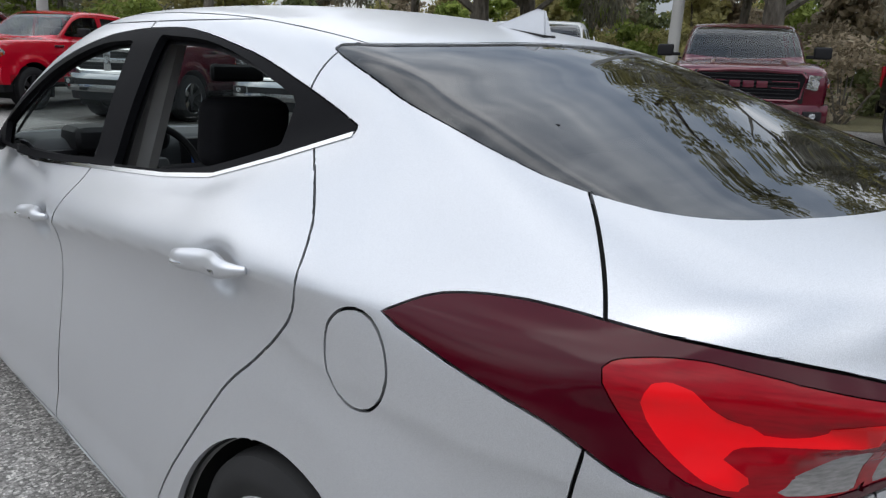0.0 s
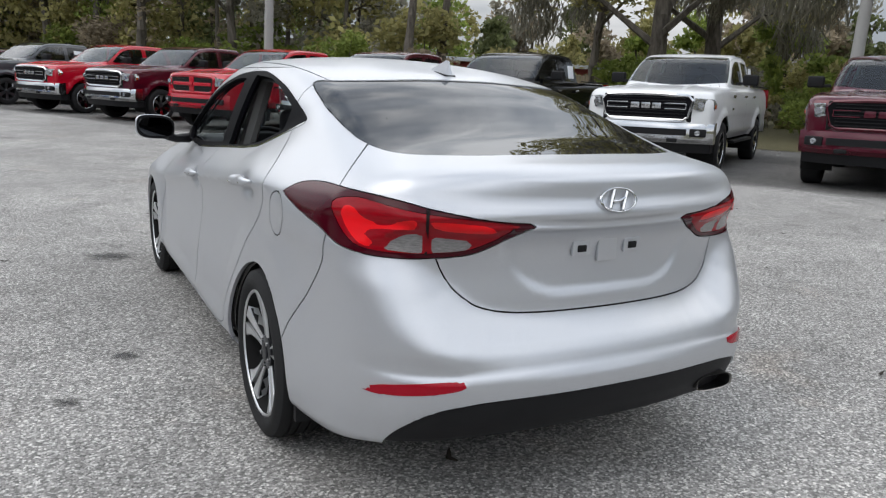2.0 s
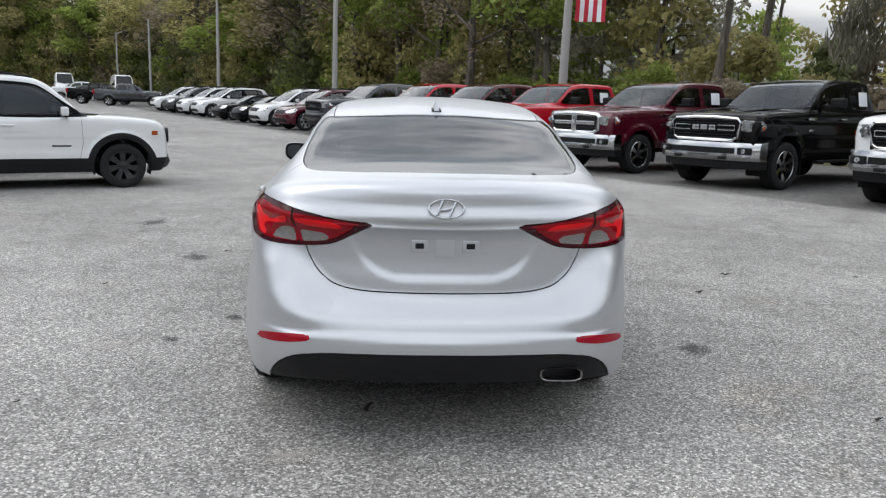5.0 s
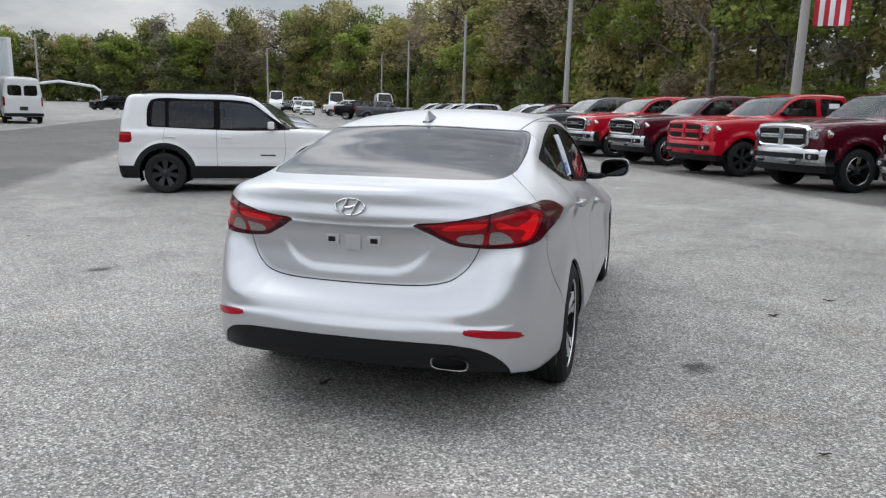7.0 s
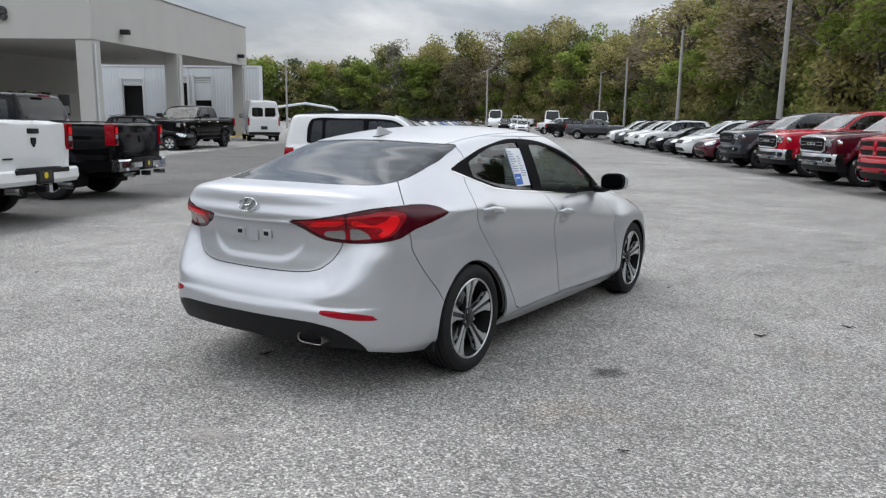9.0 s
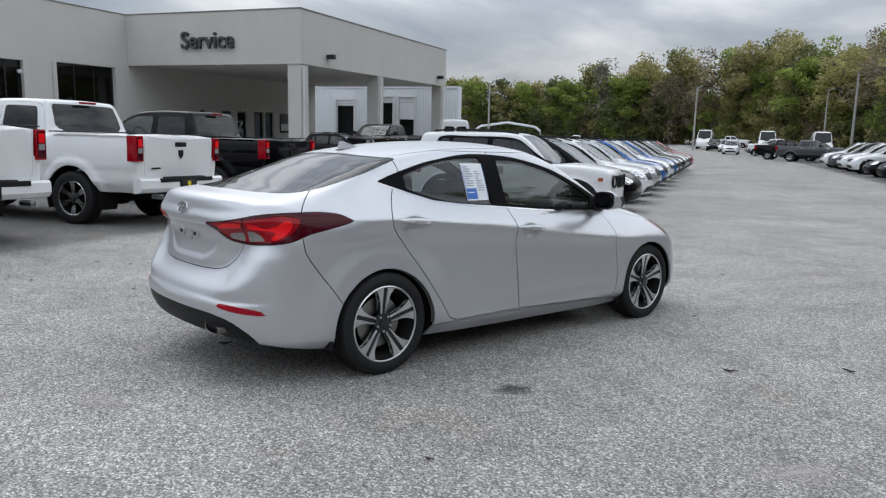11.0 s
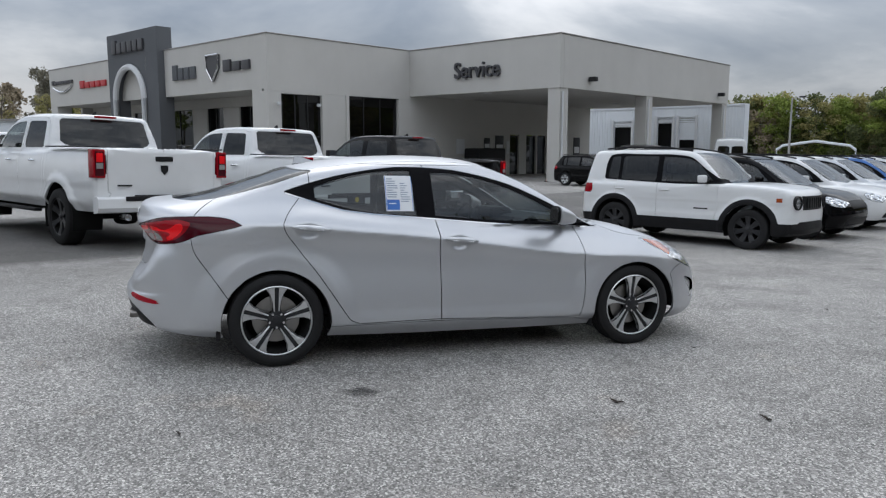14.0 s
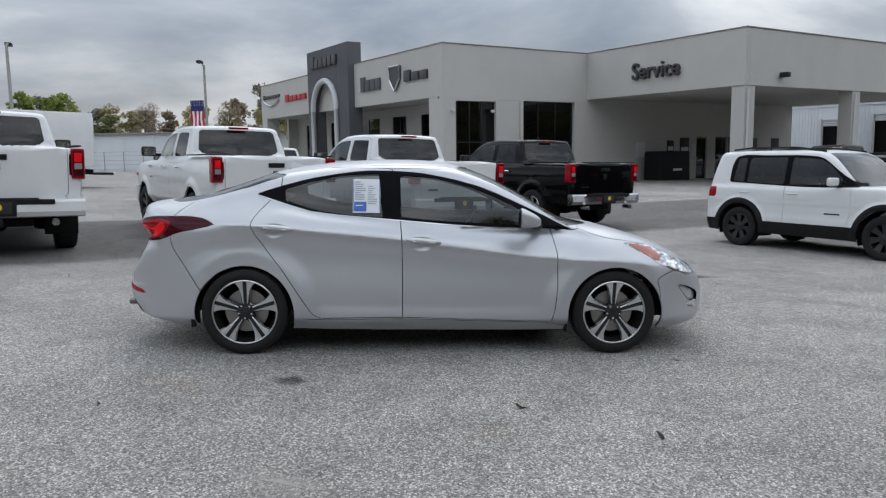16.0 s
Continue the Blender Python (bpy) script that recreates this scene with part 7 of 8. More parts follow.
    for a, c in zip(edge[::2], edge[1::2]):
        slab("inner_wall", a, c, Y + 3.4, Y + 3.7, FLOOR - 1, 4.1, M_STUCCO, b)
    for a, c in spans:
        w = part("show_window", box(c - a, 0.02, 4.1 - FLOOR, ((a + c) / 2, Y + 3.55, (4.1 + FLOOR) / 2), 0), M_SHOPGLASS, b, "dark shop window")
        for k in range(3):
            part("mullion", box(0.08, 0.08, 4.1 - FLOOR, (a + (c - a) * k / 2, Y + 3.53, (4.1 + FLOOR) / 2), 0.01), M_FRAME, w)
    # portal tower with a white arch
    X1, X2 = -32.17, -24.5
    mid, half = -28.7, 2.45
    t = slab("portal_tower", X1, X2, Y - 0.5, Y + 0.6, 7.75, 9.46, M_STUCCO_DARK, b, "dark grey portal tower with a white arch")
    slab("tower_leg", X1, mid - half, Y - 0.5, Y + 0.6, FLOOR - 1, 7.75, M_STUCCO_DARK, t)
    slab("tower_leg", mid + half, X2, Y - 0.5, Y + 0.6, FLOOR - 1, 7.75, M_STUCCO_DARK, t)
    fill = bmesh.new()
    arc = [(mid + half * math.cos(a), 4.75 + half * math.sin(a)) for a in np.linspace(math.pi, 0, 21)]
    outer = [(x, 7.75) for x, z in arc]
    fr = [[fill.verts.new((x, y, z)) for x, z in line] for line, y in ((arc, Y - 0.5), (outer, Y - 0.5), (outer, Y + 0.6), (arc, Y + 0.6))]
    for i in range(20):
        for p, q in zip(fr, fr[1:] + fr[:1]):
            fill.faces.new((p[i], p[i + 1], q[i + 1], q[i]))
    bmesh.ops.recalc_face_normals(fill, faces=fill.faces)
    part("tower_spandrel", fill, M_STUCCO_DARK, t, smooth=False)
    path = [(mid - half + 0.2, Y - 0.6, FLOOR - 0.6)] + [(mid + (half - 0.2) * math.cos(a), Y - 0.6, 4.75 + (half - 0.2) * math.sin(a)) for a in np.linspace(math.pi, 0, 25)] + [(mid + half - 0.2, Y - 0.6, FLOOR - 0.6)]
    part("white_arch", sweep(path, 0.22, 8), M_ARCH, t, "white rounded arch")
    # signs: one readable word, the rest as plain shapes
    cu = bpy.data.curves.new("service_sign", "FONT")
    cu.body, cu.size, cu.extrude, cu.bevel_depth, cu.align_x = "Service", 1.42, 0.09, 0.012, "CENTER"
    tmp = new("service_sign_text", cu)
    bpy.context.view_layer.update()
    me = bpy.data.meshes.new_from_object(tmp.evaluated_get(bpy.context.evaluated_depsgraph_get()))
    bpy.data.objects.remove(tmp)
    me.materials.clear()
    me.materials.append(M_LETTER)
    sign = new("service_sign", me)
    sign.matrix_basis = BUILDING @ pose(-6.25, -0.12, 5.75, 90, 0, 0) @ Matrix.Diagonal((0.92, 1.0, 1, 1))
    tagged(sign, "charcoal raised letters reading Service on the fascia", "sign")

    def word(name, label, x0, x1, z0, z1, y, mat, counts):
        s = thing(name, label, "sign")
        s.matrix_basis = BUILDING
        w = (x1 - x0) / counts
        for k in range(counts):
            h = (z1 - z0) * (1.0 if k == 0 else 0.78)
            part("letter_block", box(w * 0.78, 0.16, h, (x0 + w * (k + 0.5), y, z0 + h / 2), 0.03), mat, s)
        return s
    word("name_sign", "dark raised letter blocks on the portal", -31.2, -26.2, 8.05, 9.0, Y - 0.6, M_LETTER, 6)
    word("brand_sign", "grey-green raised letter blocks", -23.3, -20.2, 5.75, 6.75, Y - 0.08, M_STUCCO_DARK, 4)
    word("brand_sign", "charcoal raised letter blocks", -17.0, -13.9, 5.95, 6.65, Y - 0.08, M_LETTER, 3)
    word("brand_sign", "red raised letter blocks", -38.6, -33.6, 6.0, 6.6, Y - 0.08, M_LETTER_RED, 5)
    word("brand_sign", "dark raised letter blocks", -44.4, -40.0, 6.55, 6.9, Y - 0.08, M_LETTER, 8)
    swoosh = thing("wing_sign", "silver curved wing sign under dark letters", "sign")
    swoosh.matrix_basis = BUILDING
    part("wing", sweep([(-44.2 + 4.0 * u, Y - 0.08, 6.35 - 0.45 * math.sin(math.pi * u)) for u in np.linspace(0, 1, 13)], 0.09, 6), M_CHROME, swoosh)
    shield = thing("shield_sign", "dark shield sign with a silver rim", "sign")
    shield.matrix_basis = BUILDING
    pts = [(-0.7, 0.75), (0.7, 0.75), (0.65, -0.1), (0.0, -0.85), (-0.65, -0.1)]
    part("shield_plate", prism(pts, 0.14, at=(-18.1, Y - 0.15, 6.3), bevel=0.02), M_LETTER, shield)
    part("shield_rim", sweep([(-18.1 + x, Y - 0.16, 6.3 + z) for x, z in pts + pts[:2]], 0.07, 6), M_CHROME, shield)
    # small cameras on the corner
    for x, y in ((W + 0.08, -10.9), (W + 0.08, -8.0)):
        part("wall_camera", lathe([(0.001, -0.12), (0.12, -0.06), (0.13, 0.08), (0.001, 0.1)], 14, at=(x + 0.1, y, 3.9)), M_ARCH, b)
    # white metal workshop behind
    w = thing("workshop", "white ribbed metal workshop with roll-up doors", "building", kind="structure")
    w.matrix_basis = BUILDING
    bays = [(-13.85, -11.9, 3.8), (-9.2, -7.65, 4.1), (-7.0, -5.4, 4.1)]
    edges = [-16.8] + [q for s in bays for q in s[:2]] + [-0.9]
    for a, c in zip(edges[::2], edges[1::2]):
        p = slab("metal_wall", a, c, 30, 30.3, -2.4, 4.95, M_METAL, w)
        for k in range(int((c - a) / 0.3)):
            part("rib", box(0.06, 0.05, 7.3, (a + 0.15 + 0.3 * k, 29.975, 1.28), 0.01), M_METAL, p)
    for k_bay, (a, c, top) in enumerate(bays):
        slab("metal_header", a, c, 30, 30.3, top, 4.95, M_METAL, w)
        d = slab("roller_door", a, c, 30.12, 30.2, top - 0.55 if a < -7.5 else 2.0, top, M_METAL, w)
        for k in range(3):
            part("door_slat", box(c - a, 0.02, 0.03, ((a + c) / 2, 30.11, top - 0.15 - 0.17 * k), 0), M_COPING, d)
        slab("bay_dark", a - 2.4, c + 0.6, 30.9 - 0.03 * k_bay, 30.92 - 0.03 * k_bay, -2.4, top, M_DARK, w)
        for x in (a - 0.12, c + 0.12):
            slab("door_jamb", x - 0.12, x + 0.12, 29.9, 30.0, -2.4, top + 0.15, M_ARCH, w)
    slab("metal_roof", -16.8, -0.9, 29.9, 31.0, 4.95, 5.15, M_METAL, w)
    slab("metal_side", -1.2, -0.9, 30.3, 31.0, -2.4, 4.95, M_METAL, w)
    part("gutter_pipe", tube(0.07, 0.07, 7.2, (-3.2, 29.9, 1.3), seg=10), M_ARCH, w)
    # black fabric cover and a traffic cone at the canopy
    c = thing("covered_kiosk", "tall kiosk under a black fabric cover", "kiosk")
    cov = box(1.5, 3.1, 2.6, (0, 0, 1.3), 0.16, segments=3)
    for q in cov.verts:
        k = noise.noise(q.co * 1.7)
        q.co += Vector((0.12 * k, 0.10 * noise.noise(q.co * 2.3 + Vector((5, 0, 0))), 0)) * (1.2 - q.co.z / 3)
    part("fabric_cover", cov, M_TRIM, c)
    part("cover_print", box(0.03, 0.9, 0.16, (0.80, 0.2, 1.3), 0.01), M_ARCH, c)
    c.matrix_basis = BUILDING @ pose(-10.9, 6.4, FLOOR + 0.02)
    k = thing("traffic_cone", "orange traffic cone with a white band", "traffic cone")
    part("cone", lathe([(0.18, 0.03), (0.17, 0.06), (0.03, 0.72), (0.001, 0.73)], 20), plastic("orange_plastic", (0.75, 0.12, 0.02)), k)
    part("cone_base", box(0.42, 0.42, 0.04, (0, 0, 0.02), 0.01), M_TRIM, k)
    part("cone_band", lathe([(0.124, 0.28), (0.092, 0.44)], 20), M_ARCH, k)
    q = BUILDING @ Vector((-1.6, -0.4, 0))
    q = q + Vector((0.3, 0.95, 0))
    k.matrix_basis = pose(q.x, q.y, float(ground_z(q.x, q.y)))


build_building()


# ---- light poles, flags ----
def build_pole(height=9.5, lamp=True, r=0.17):
    p = thing("light_pole", "tall tapered grey concrete light pole", "light pole", "light poles")
    body = tube(r, r * 0.62, height + 0.6, (0, 0, height / 2 - 0.3), seg=12)
    part("pole", body, M_CONCRETE, p)
    if lamp:
        part("lamp_arm", sweep([(0, 0, height - 0.2), (0.5, 0, height + 0.05), (0.9, 0, height + 0.1)], 0.05, 8), M_CONCRETE, p)
        part("lamp_head", box(0.75, 0.4, 0.2, (1.2, 0, height + 0.1), 0.05), M_FRAME, p)
    return p


def hang_flag(x, y, z, turn, label, stars=True, w=0.9, h=1.5):
    f = thing("flag", label, "flag")
    stripe_red, stripe_white = material("flag_red", (0.5, 0.03, 0.05), 0.8), M_PAPER
    blue = material("flag_blue", (0.02, 0.03, 0.14), 0.8)

    def wave(a0, a1, z0, z1, mat, name, off=0.0):
        bm = bmesh.new()
        rows = []
        for k in range(9):
            zz = z0 + (z1 - z0) * k / 8
            rows.append([bm.verts.new((a, off + 0.05 * math.sin(zz * 4 + a * 5) + s * 0.006, zz)) for a, s in ((a0, 0), (a1, 0), (a1, 1), (a0, 1))])
        for p, q in zip(rows, rows[1:]):
            for i in range(4):
                bm.faces.new((p[i], p[(i + 1) % 4], q[(i + 1) % 4], q[i]))
        bmesh.ops.recalc_face_normals(bm, faces=bm.faces)
        return part(name, bm, mat, f)
    n = 7
    for k in range(n):
        wave(w * k / n, w * (k + 1) / n, -h, -0.55 * h * 0.7 if stars else 0, stripe_red if k % 2 == 0 else stripe_white, "stripe")
    if stars:
        wave(0, w, -0.55 * h * 0.7, 0, blue, "canton")
        for i in range(5):
            for j in range(4):
                part("star", box(0.05, 0.03, 0.05, (w * (i + 0.5) / 5, 0.0, -0.06 - 0.13 * j), 0.01), M_PAPER, f)
    part("flag_rod", tube(0.02, 0.02, w * 1.1, (w / 2, 0, 0.02), pose(0, 0, 0, 0, 90, 0), 8), M_CHROME, f)
    f.matrix_basis = pose(x, y, z, 0, 0, turn)
    return f


first_pole = build_pole(lamp=False)
step_pole = Vector((-9.35, 17.7, 0))
spots = [Vector((5.17, 22.3, 0)) + step_pole * k for k in (0, 1, 2.27, 3.85, 6.0)] + [Vector((16.6, 9.7, 0))]
for k, q in enumerate(spots):
    m = pose(q.x, q.y, float(ground_z(q.x, q.y)))
    if k == 0:
        first_pole.matrix_basis = m
    else:
        copy_thing(first_pole, m)
lit_pole = build_pole(8.6, True, 0.14)
lit_pole.matrix_basis = pose(-70, 70, float(ground_z(-70, 70)), 0, 0, 40)
for x, y, turn in ((-43.1, -23.15, 200), (-52, 92, 60), (-40, 105, 20), (-82, 52, 30)):
    copy_thing(lit_pole, pose(x, y, float(ground_z(x, y)), 0, 0, turn))
copy_thing(lit_pole, pose(-62.7, -16.0, float(ground_z(-62.7, -16.0)), 0, 0, 0) @ Matrix.Scale(1.14, 4))
hang_flag(-62.5, -16.15, 6.25, -105, "stars and stripes flag hanging on a pole", True, 1.3, 2.4)
hang_flag(5.17 + 0.25, 22.3, 5.2, -10, "red and white striped banner on a pole", False, 1.0, 1.35)


# ---- vehicles on the lot ----
def add_sheet(car, side=-1):
    part("window_sheet", box(0.006, 0.30, 0.26, (side * 0.925, 1.18, 1.60), 0.001, turn=pose(0, 0, 0, 0, side * -10, 0)), M_PAPER, car, "white paper sheet in the window")


truck_new = build_pickup("new")
truck_old = build_pickup("old")
LABELS = {"w": "white crew-cab pickup with a bright grille", "k": "black crew-cab pickup with a bright grille", "m": "dark maroon crew-cab pickup truck", "r": "bright red crew-cab pickup truck", "g": "dark grey crew-cab pickup truck"}
PAINT = {"w": M_WHITE, "k": M_BLACK, "m": M_MAROON, "r": M_RED, "g": M_GREY}


def park_truck(model, x, y, turn, colour, dark_wheels=False, painted_bumper=False, size=1.0):
    m = on_ground(x, y, turn) @ Matrix.Scale(size, 4)
    t = copy_thing(model, m)
    recolour(t, {M_WHITE: PAINT[colour]})
    if model is truck_old and colour != "r":
        recolour(t, {M_RED: M_CHROME})
    if dark_wheels:
        for w in [o for o in t.children if o.name.startswith("wheel")]:
            recolour(w, {M_CHROME: M_GUN})
    if painted_bumper:
        for o in t.children:
            if o.name.startswith(("front_bumper", "rear_bumper", "grille")):
                recolour(o, {M_CHROME: PAINT[colour]})
    tagged(t, LABELS[colour])
    return t


def row_place(k, turn=122.0, ahead=3.67 * 1.08, out=-1.08):
    contact = Vector((6.9, 9.9, 0)) + ROW * 3.72 * k
    return contact - pose(0, 0, 0, 0, 0, turn) @ Vector((out, ahead, 0))


for k, model, colour, dark, painted in ((-3.1, truck_new, "k", True, True), (-2.02, truck_new, "m", False, True), (-1.03, truck_new, "w", False, False), (0, truck_new, "k", False, False), (0.97, truck_old, "m", False, False),
                                         (2.0, truck_old, "r", True, True), (2.97, truck_new, "m", False, False), (3.92, truck_new, "r", False, False), (5.1, truck_new, "g", True, True)):
    q = row_place(k)
    t = park_truck(model, q.x, q.y, 122.0 if k > -2 else 119.0, colour, dark, painted, 1.08)
    if k in (-1.03, 0, 0.97, 2.0, 5.1):
        add_sheet(t)
# trucks backed against the aisle on the building side
for x, y, colour, dark, painted in ((-5.6, -5.1, "w", True, True), (-7.49, -1.58, "w", True, True), (-8.96, 1.6, "w", False, True), (-11.36, 5.02, "k", False, False), (-17.5, -4.6, "w", False, True)):
    park_truck(truck_new, x, y, 119.5, colour, dark, painted, 1.12 if x > -6 else 1.06 if x > -8 else 1.03)
lifted = park_truck(truck_new, -30.7, 24.15, 206.8, "k", True, True, 1.12)
park_truck(truck_new, -26.5, 66.0, -78, "g", False, False)
park_truck(truck_new, -62, 118, -80, "w", False, True)
park_truck(truck_new, -30.5, 70, -78, "k", False, False)
truck_new.matrix_basis = on_ground(-21.2, -3.0, 119.5)
truck_old.matrix_basis = on_ground(-34.0, 82.0, 122)

small_suv = build_suv(R, "small_suv", "white boxy small suv with black cladding", "suv", "suvs in a line", True)
small_suv.matrix_basis = on_ground(-7.26, 7.95, -62)
crossover = build_suv(X, "crossover", "white crossover parked in a line of suvs", "suv", "suvs in a line")
saloon = build_suv(C, "saloon", "black saloon parked in the wooded row", "car", "cars in the wooded row")
NAMES = {M_WHITE: "white", M_BLACK: "black", M_GREY: "dark grey", M_STEEL: "pale silver", M_BLUE: "blue", M_RED: "red", M_MAROON: "maroon"}


def park_car(model, x, y, turn, body, words, size=1.0):
    c = copy_thing(model, on_ground(x, y, turn) @ Matrix.Scale(size, 4))
    recolour(c, {M_WHITE: body})
    return tagged(c, NAMES[body] + " " + words)


line = Vector((-0.477, 0.879, 0))
for k, body in enumerate((M_BLACK, M_WHITE, M_STEEL, M_BLUE, M_WHITE, M_BLUE, M_GREY, M_BLACK, M_STEEL, M_GREY, M_RED)):
    q = Vector((-7.26, 7.95, 0)) + line * 2.8 * (k + 1.0)
    if k == 1:
        crossover.matrix_basis = on_ground(q.x, q.y, -64)
    else:
        park_car(crossover, q.x, q.y, -64, body, "crossover parked in a line of suvs")
for k, model, body in ((6.15, crossover, M_MAROON), (7.1, crossover, M_WHITE), (8.1, saloon, M_BLACK), (9.05, saloon, M_BLACK), (10.1, crossover, M_WHITE), (11.1, crossover, M_WHITE), (12.2, crossover, M_GREY), (13.3, crossover, M_WHITE)):
    q = row_place(k, 122, 2.7, -0.9)
    if k == 8.1:
        saloon.matrix_basis = on_ground(q.x, q.y, 122)
        recolour(saloon, {M_WHITE: M_BLACK})
    else:
        park_car(model, q.x, q.y, 122, body, "car parked in the wooded row", 1.12 if model is crossover else 1.0)
for x, y, turn, body, model in ((-30.4, 18.9, -60, M_BLACK, crossover), (-47, 92, 205, M_STEEL, crossover), (-51, 96, 205, M_BLACK, crossover), (-38, 88, 205, M_STEEL, crossover), (-75, 95, 30, M_WHITE, crossover), (-64, 76, 160, M_BLACK, small_suv), (-84, 62, 70, M_GREY, crossover), (-42, 84, 205, M_WHITE, crossover), (-88, -26, 40, M_GREY, crossover), (-33, 76, -78, M_GREY, crossover)):
    park_car(model, x, y, turn, body, "car parked far across the lot")
van = build_van("white high-roof cargo van beside the canopy")
van.matrix_basis = on_ground(-37.1, 34.4, 52) @ Matrix.Scale(1.12, 4)
for x, y, turn in ((-44, 97, 206), (-35, 92, 206), (-57, 104, 206)):
    tagged(copy_thing(van, on_ground(x, y, turn)), "white high-roof cargo van far across the lot")

# box truck, long white shed and a wire fence beyond the building
bt = thing("box_truck", "white box truck standing behind the pickups", "truck")
part("cargo_box", box(2.5, 8.0, 2.7, (0, 0, 2.45), 0.05), M_WHITE, bt)
part("box_door", box(2.3, 0.04, 2.4, (0, -4.02, 2.4), 0.01), M_METAL, bt)
part("truck_cab", box(2.2, 2.0, 2.0, (0, 5.2, 1.55), 0.25, segments=3), M_WHITE, bt)
part("cab_window", box(2.24, 0.9, 0.7, (0, 5.4, 1.95), 0.08), M_GLASS_DARK, bt)
part("truck_chassis", box(0.9, 9.5, 0.25, (0, 0.6, 0.85), 0.03), M_LINER, bt)
part("lift_deck", box(2.3, 0.9, 0.12, (0, -4.5, 0.75), 0.02), M_TRIM, bt)
for wy in (-2.6, 4.9):
    for s in (-1, 1):
        part("truck_wheel", lathe([(0.1, -0.13), (0.47, -0.14), (0.5, -0.08), (0.5, 0.08), (0.47, 0.14), (0.1, 0.13)], 24, pose(0, 0, 0, 0, 90, 0), (s * 1.05, wy, 0.5)), M_RUBBER, bt)
bt.matrix_basis = on_ground(-31.8, -18.4, -144)
shed = thing("warehouse", "long low white warehouse behind a wire fence", "building", kind="structure")
slab("shed_wall", -26, 26, 0, 12, -1.5, 4.6, M_METAL, shed)
slab("shed_roof", -26.4, 26.4, -0.4, 12.4, 4.6, 4.85, M_COPING, shed)
for k in range(12):
    slab("shed_rib", -24 + 4.2 * k, -23.8 + 4.2 * k, -0.06, 0, -1.5, 4.6, M_METAL, shed)
shed.matrix_basis = pose(-96, -40, float(ground_z(-96, -40)), 0, 0, 75)
fence = thing("wire_fence", "grey wire fence with thin posts", "fence", kind="structure")
for k in range(24):
    part("post", tube(0.035, 0.035, 2.0, (2.2 * k, 0, 1.0), seg=8), M_COPING, fence)
for z in (0.25, 0.7, 1.15, 1.6, 1.98):
    part("rail", box(51, 0.02, 0.02, (25, 0, z), 0), M_COPING, fence)
fence.matrix_basis = pose(-78, -52, float(ground_z(-78, -45)), 0, 0, 75)
cover = thing("carport", "pale curved carport in the far lot", "carport")
part("carport_roof", sweep([(-5, 0, 2.2), (-4.2, 0, 2.8), (0, 0, 3.4), (4.2, 0, 2.8), (5, 0, 2.2)], 0.18, 8), M_METAL, cover)
for x in (-5, 5):
    part("carport_post", tube(0.06, 0.06, 2.3, (x, 0, 1.1), seg=8), M_METAL, cover)
cover.matrix_basis = pose(-78, 82, float(ground_z(-78, 82)), 0, 0, 40)


# low red shed and a board fence among the trees
red_shed = thing("low_shed", "long low red shed with a white roof edge", "shed", kind="structure")
slab("shed_wall", 0, 18, 0, 5, -1.2, 2.2, plastic("faded_red_siding", (0.22, 0.05, 0.045), 0.7), red_shed)
slab("shed_roof", -0.3, 18.3, -0.3, 5.3, 2.2, 2.42, M_METAL, red_shed)
for k in range(5):
    slab("shed_door", 1.2 + 3.5 * k, 3.4 + 3.5 * k, -0.05, 0, -1.2, 1.6, M_METAL, red_shed)
red_shed.matrix_basis = pose(11, 40.5, 0, 0, 0, -27)
board_fence = thing("board_fence", "weathered tan board fence under the trees", "fence", kind="structure")
M_BOARD = material("weathered_board", (0.3, 0.24, 0.17), 0.9)
_v = coordinates(M_BOARD, (6, 6, 0.5))
wire(M_BOARD, ramp(M_BOARD, noise_node(M_BOARD, _v, 2.0, 5.0, 0.7), [(0.3, (0.2, 0.16, 0.115)), (0.7, (0.38, 0.31, 0.225))]), "Base Color")
for k in range(30):
    q = part("board", box(0.145, 0.025, 2.1, (0.15 * k, 0, 0.85 + 0.02 * math.sin(k * 2.3)), 0.004), M_BOARD, board_fence)
for z in (0.4, 1.5):
    part("fence_rail", box(4.5, 0.05, 0.09, (2.2, 0.045, z), 0.006), M_BOARD, board_fence)
board_fence.matrix_basis = pose(16.4, 22.2, float(ground_z(18, 20)) , 0, 0, -37)


# ---- woodland ----
def leaf_material(name, dark, light):
    m = material(name, light, 0.65, spec=0.25)
    n, l, b = nodes_of(m)
    geo, info = n.new("ShaderNodeNewGeometry"), n.new("ShaderNodeObjectInfo")
    tone = ramp(m, geo.outputs["Random Per Island"], [(0.0, dark), (1.0, light)])
    shade = ramp(m, info.outputs["Random"], [(0.0, 0.8), (1.0, 1.2)])
    tone = mixed(m, 1.0, tone, shade, "MULTIPLY")
    patch = ramp(m, noise_node(m, coordinates(m), 0.35, 3.0), [(0.3, 0.7), (0.7, 1.25)])
    tone = mixed(m, 1.0, tone, patch, "MULTIPLY")
    wire(m, tone, "Base Color")
    thin, both = n.new("ShaderNodeBsdfTranslucent"), n.new("ShaderNodeMixShader")
    l.new(tone, thin.inputs["Color"])
    both.inputs["Fac"].default_value = 0.5
    l.new(b.outputs["BSDF"], both.inputs[1])
    l.new(thin.outputs["BSDF"], both.inputs[2])
    out = [q for q in n if q.bl_idname == "ShaderNodeOutputMaterial"][0]
    l.new(both.outputs["Shader"], out.inputs["Surface"])
    return m


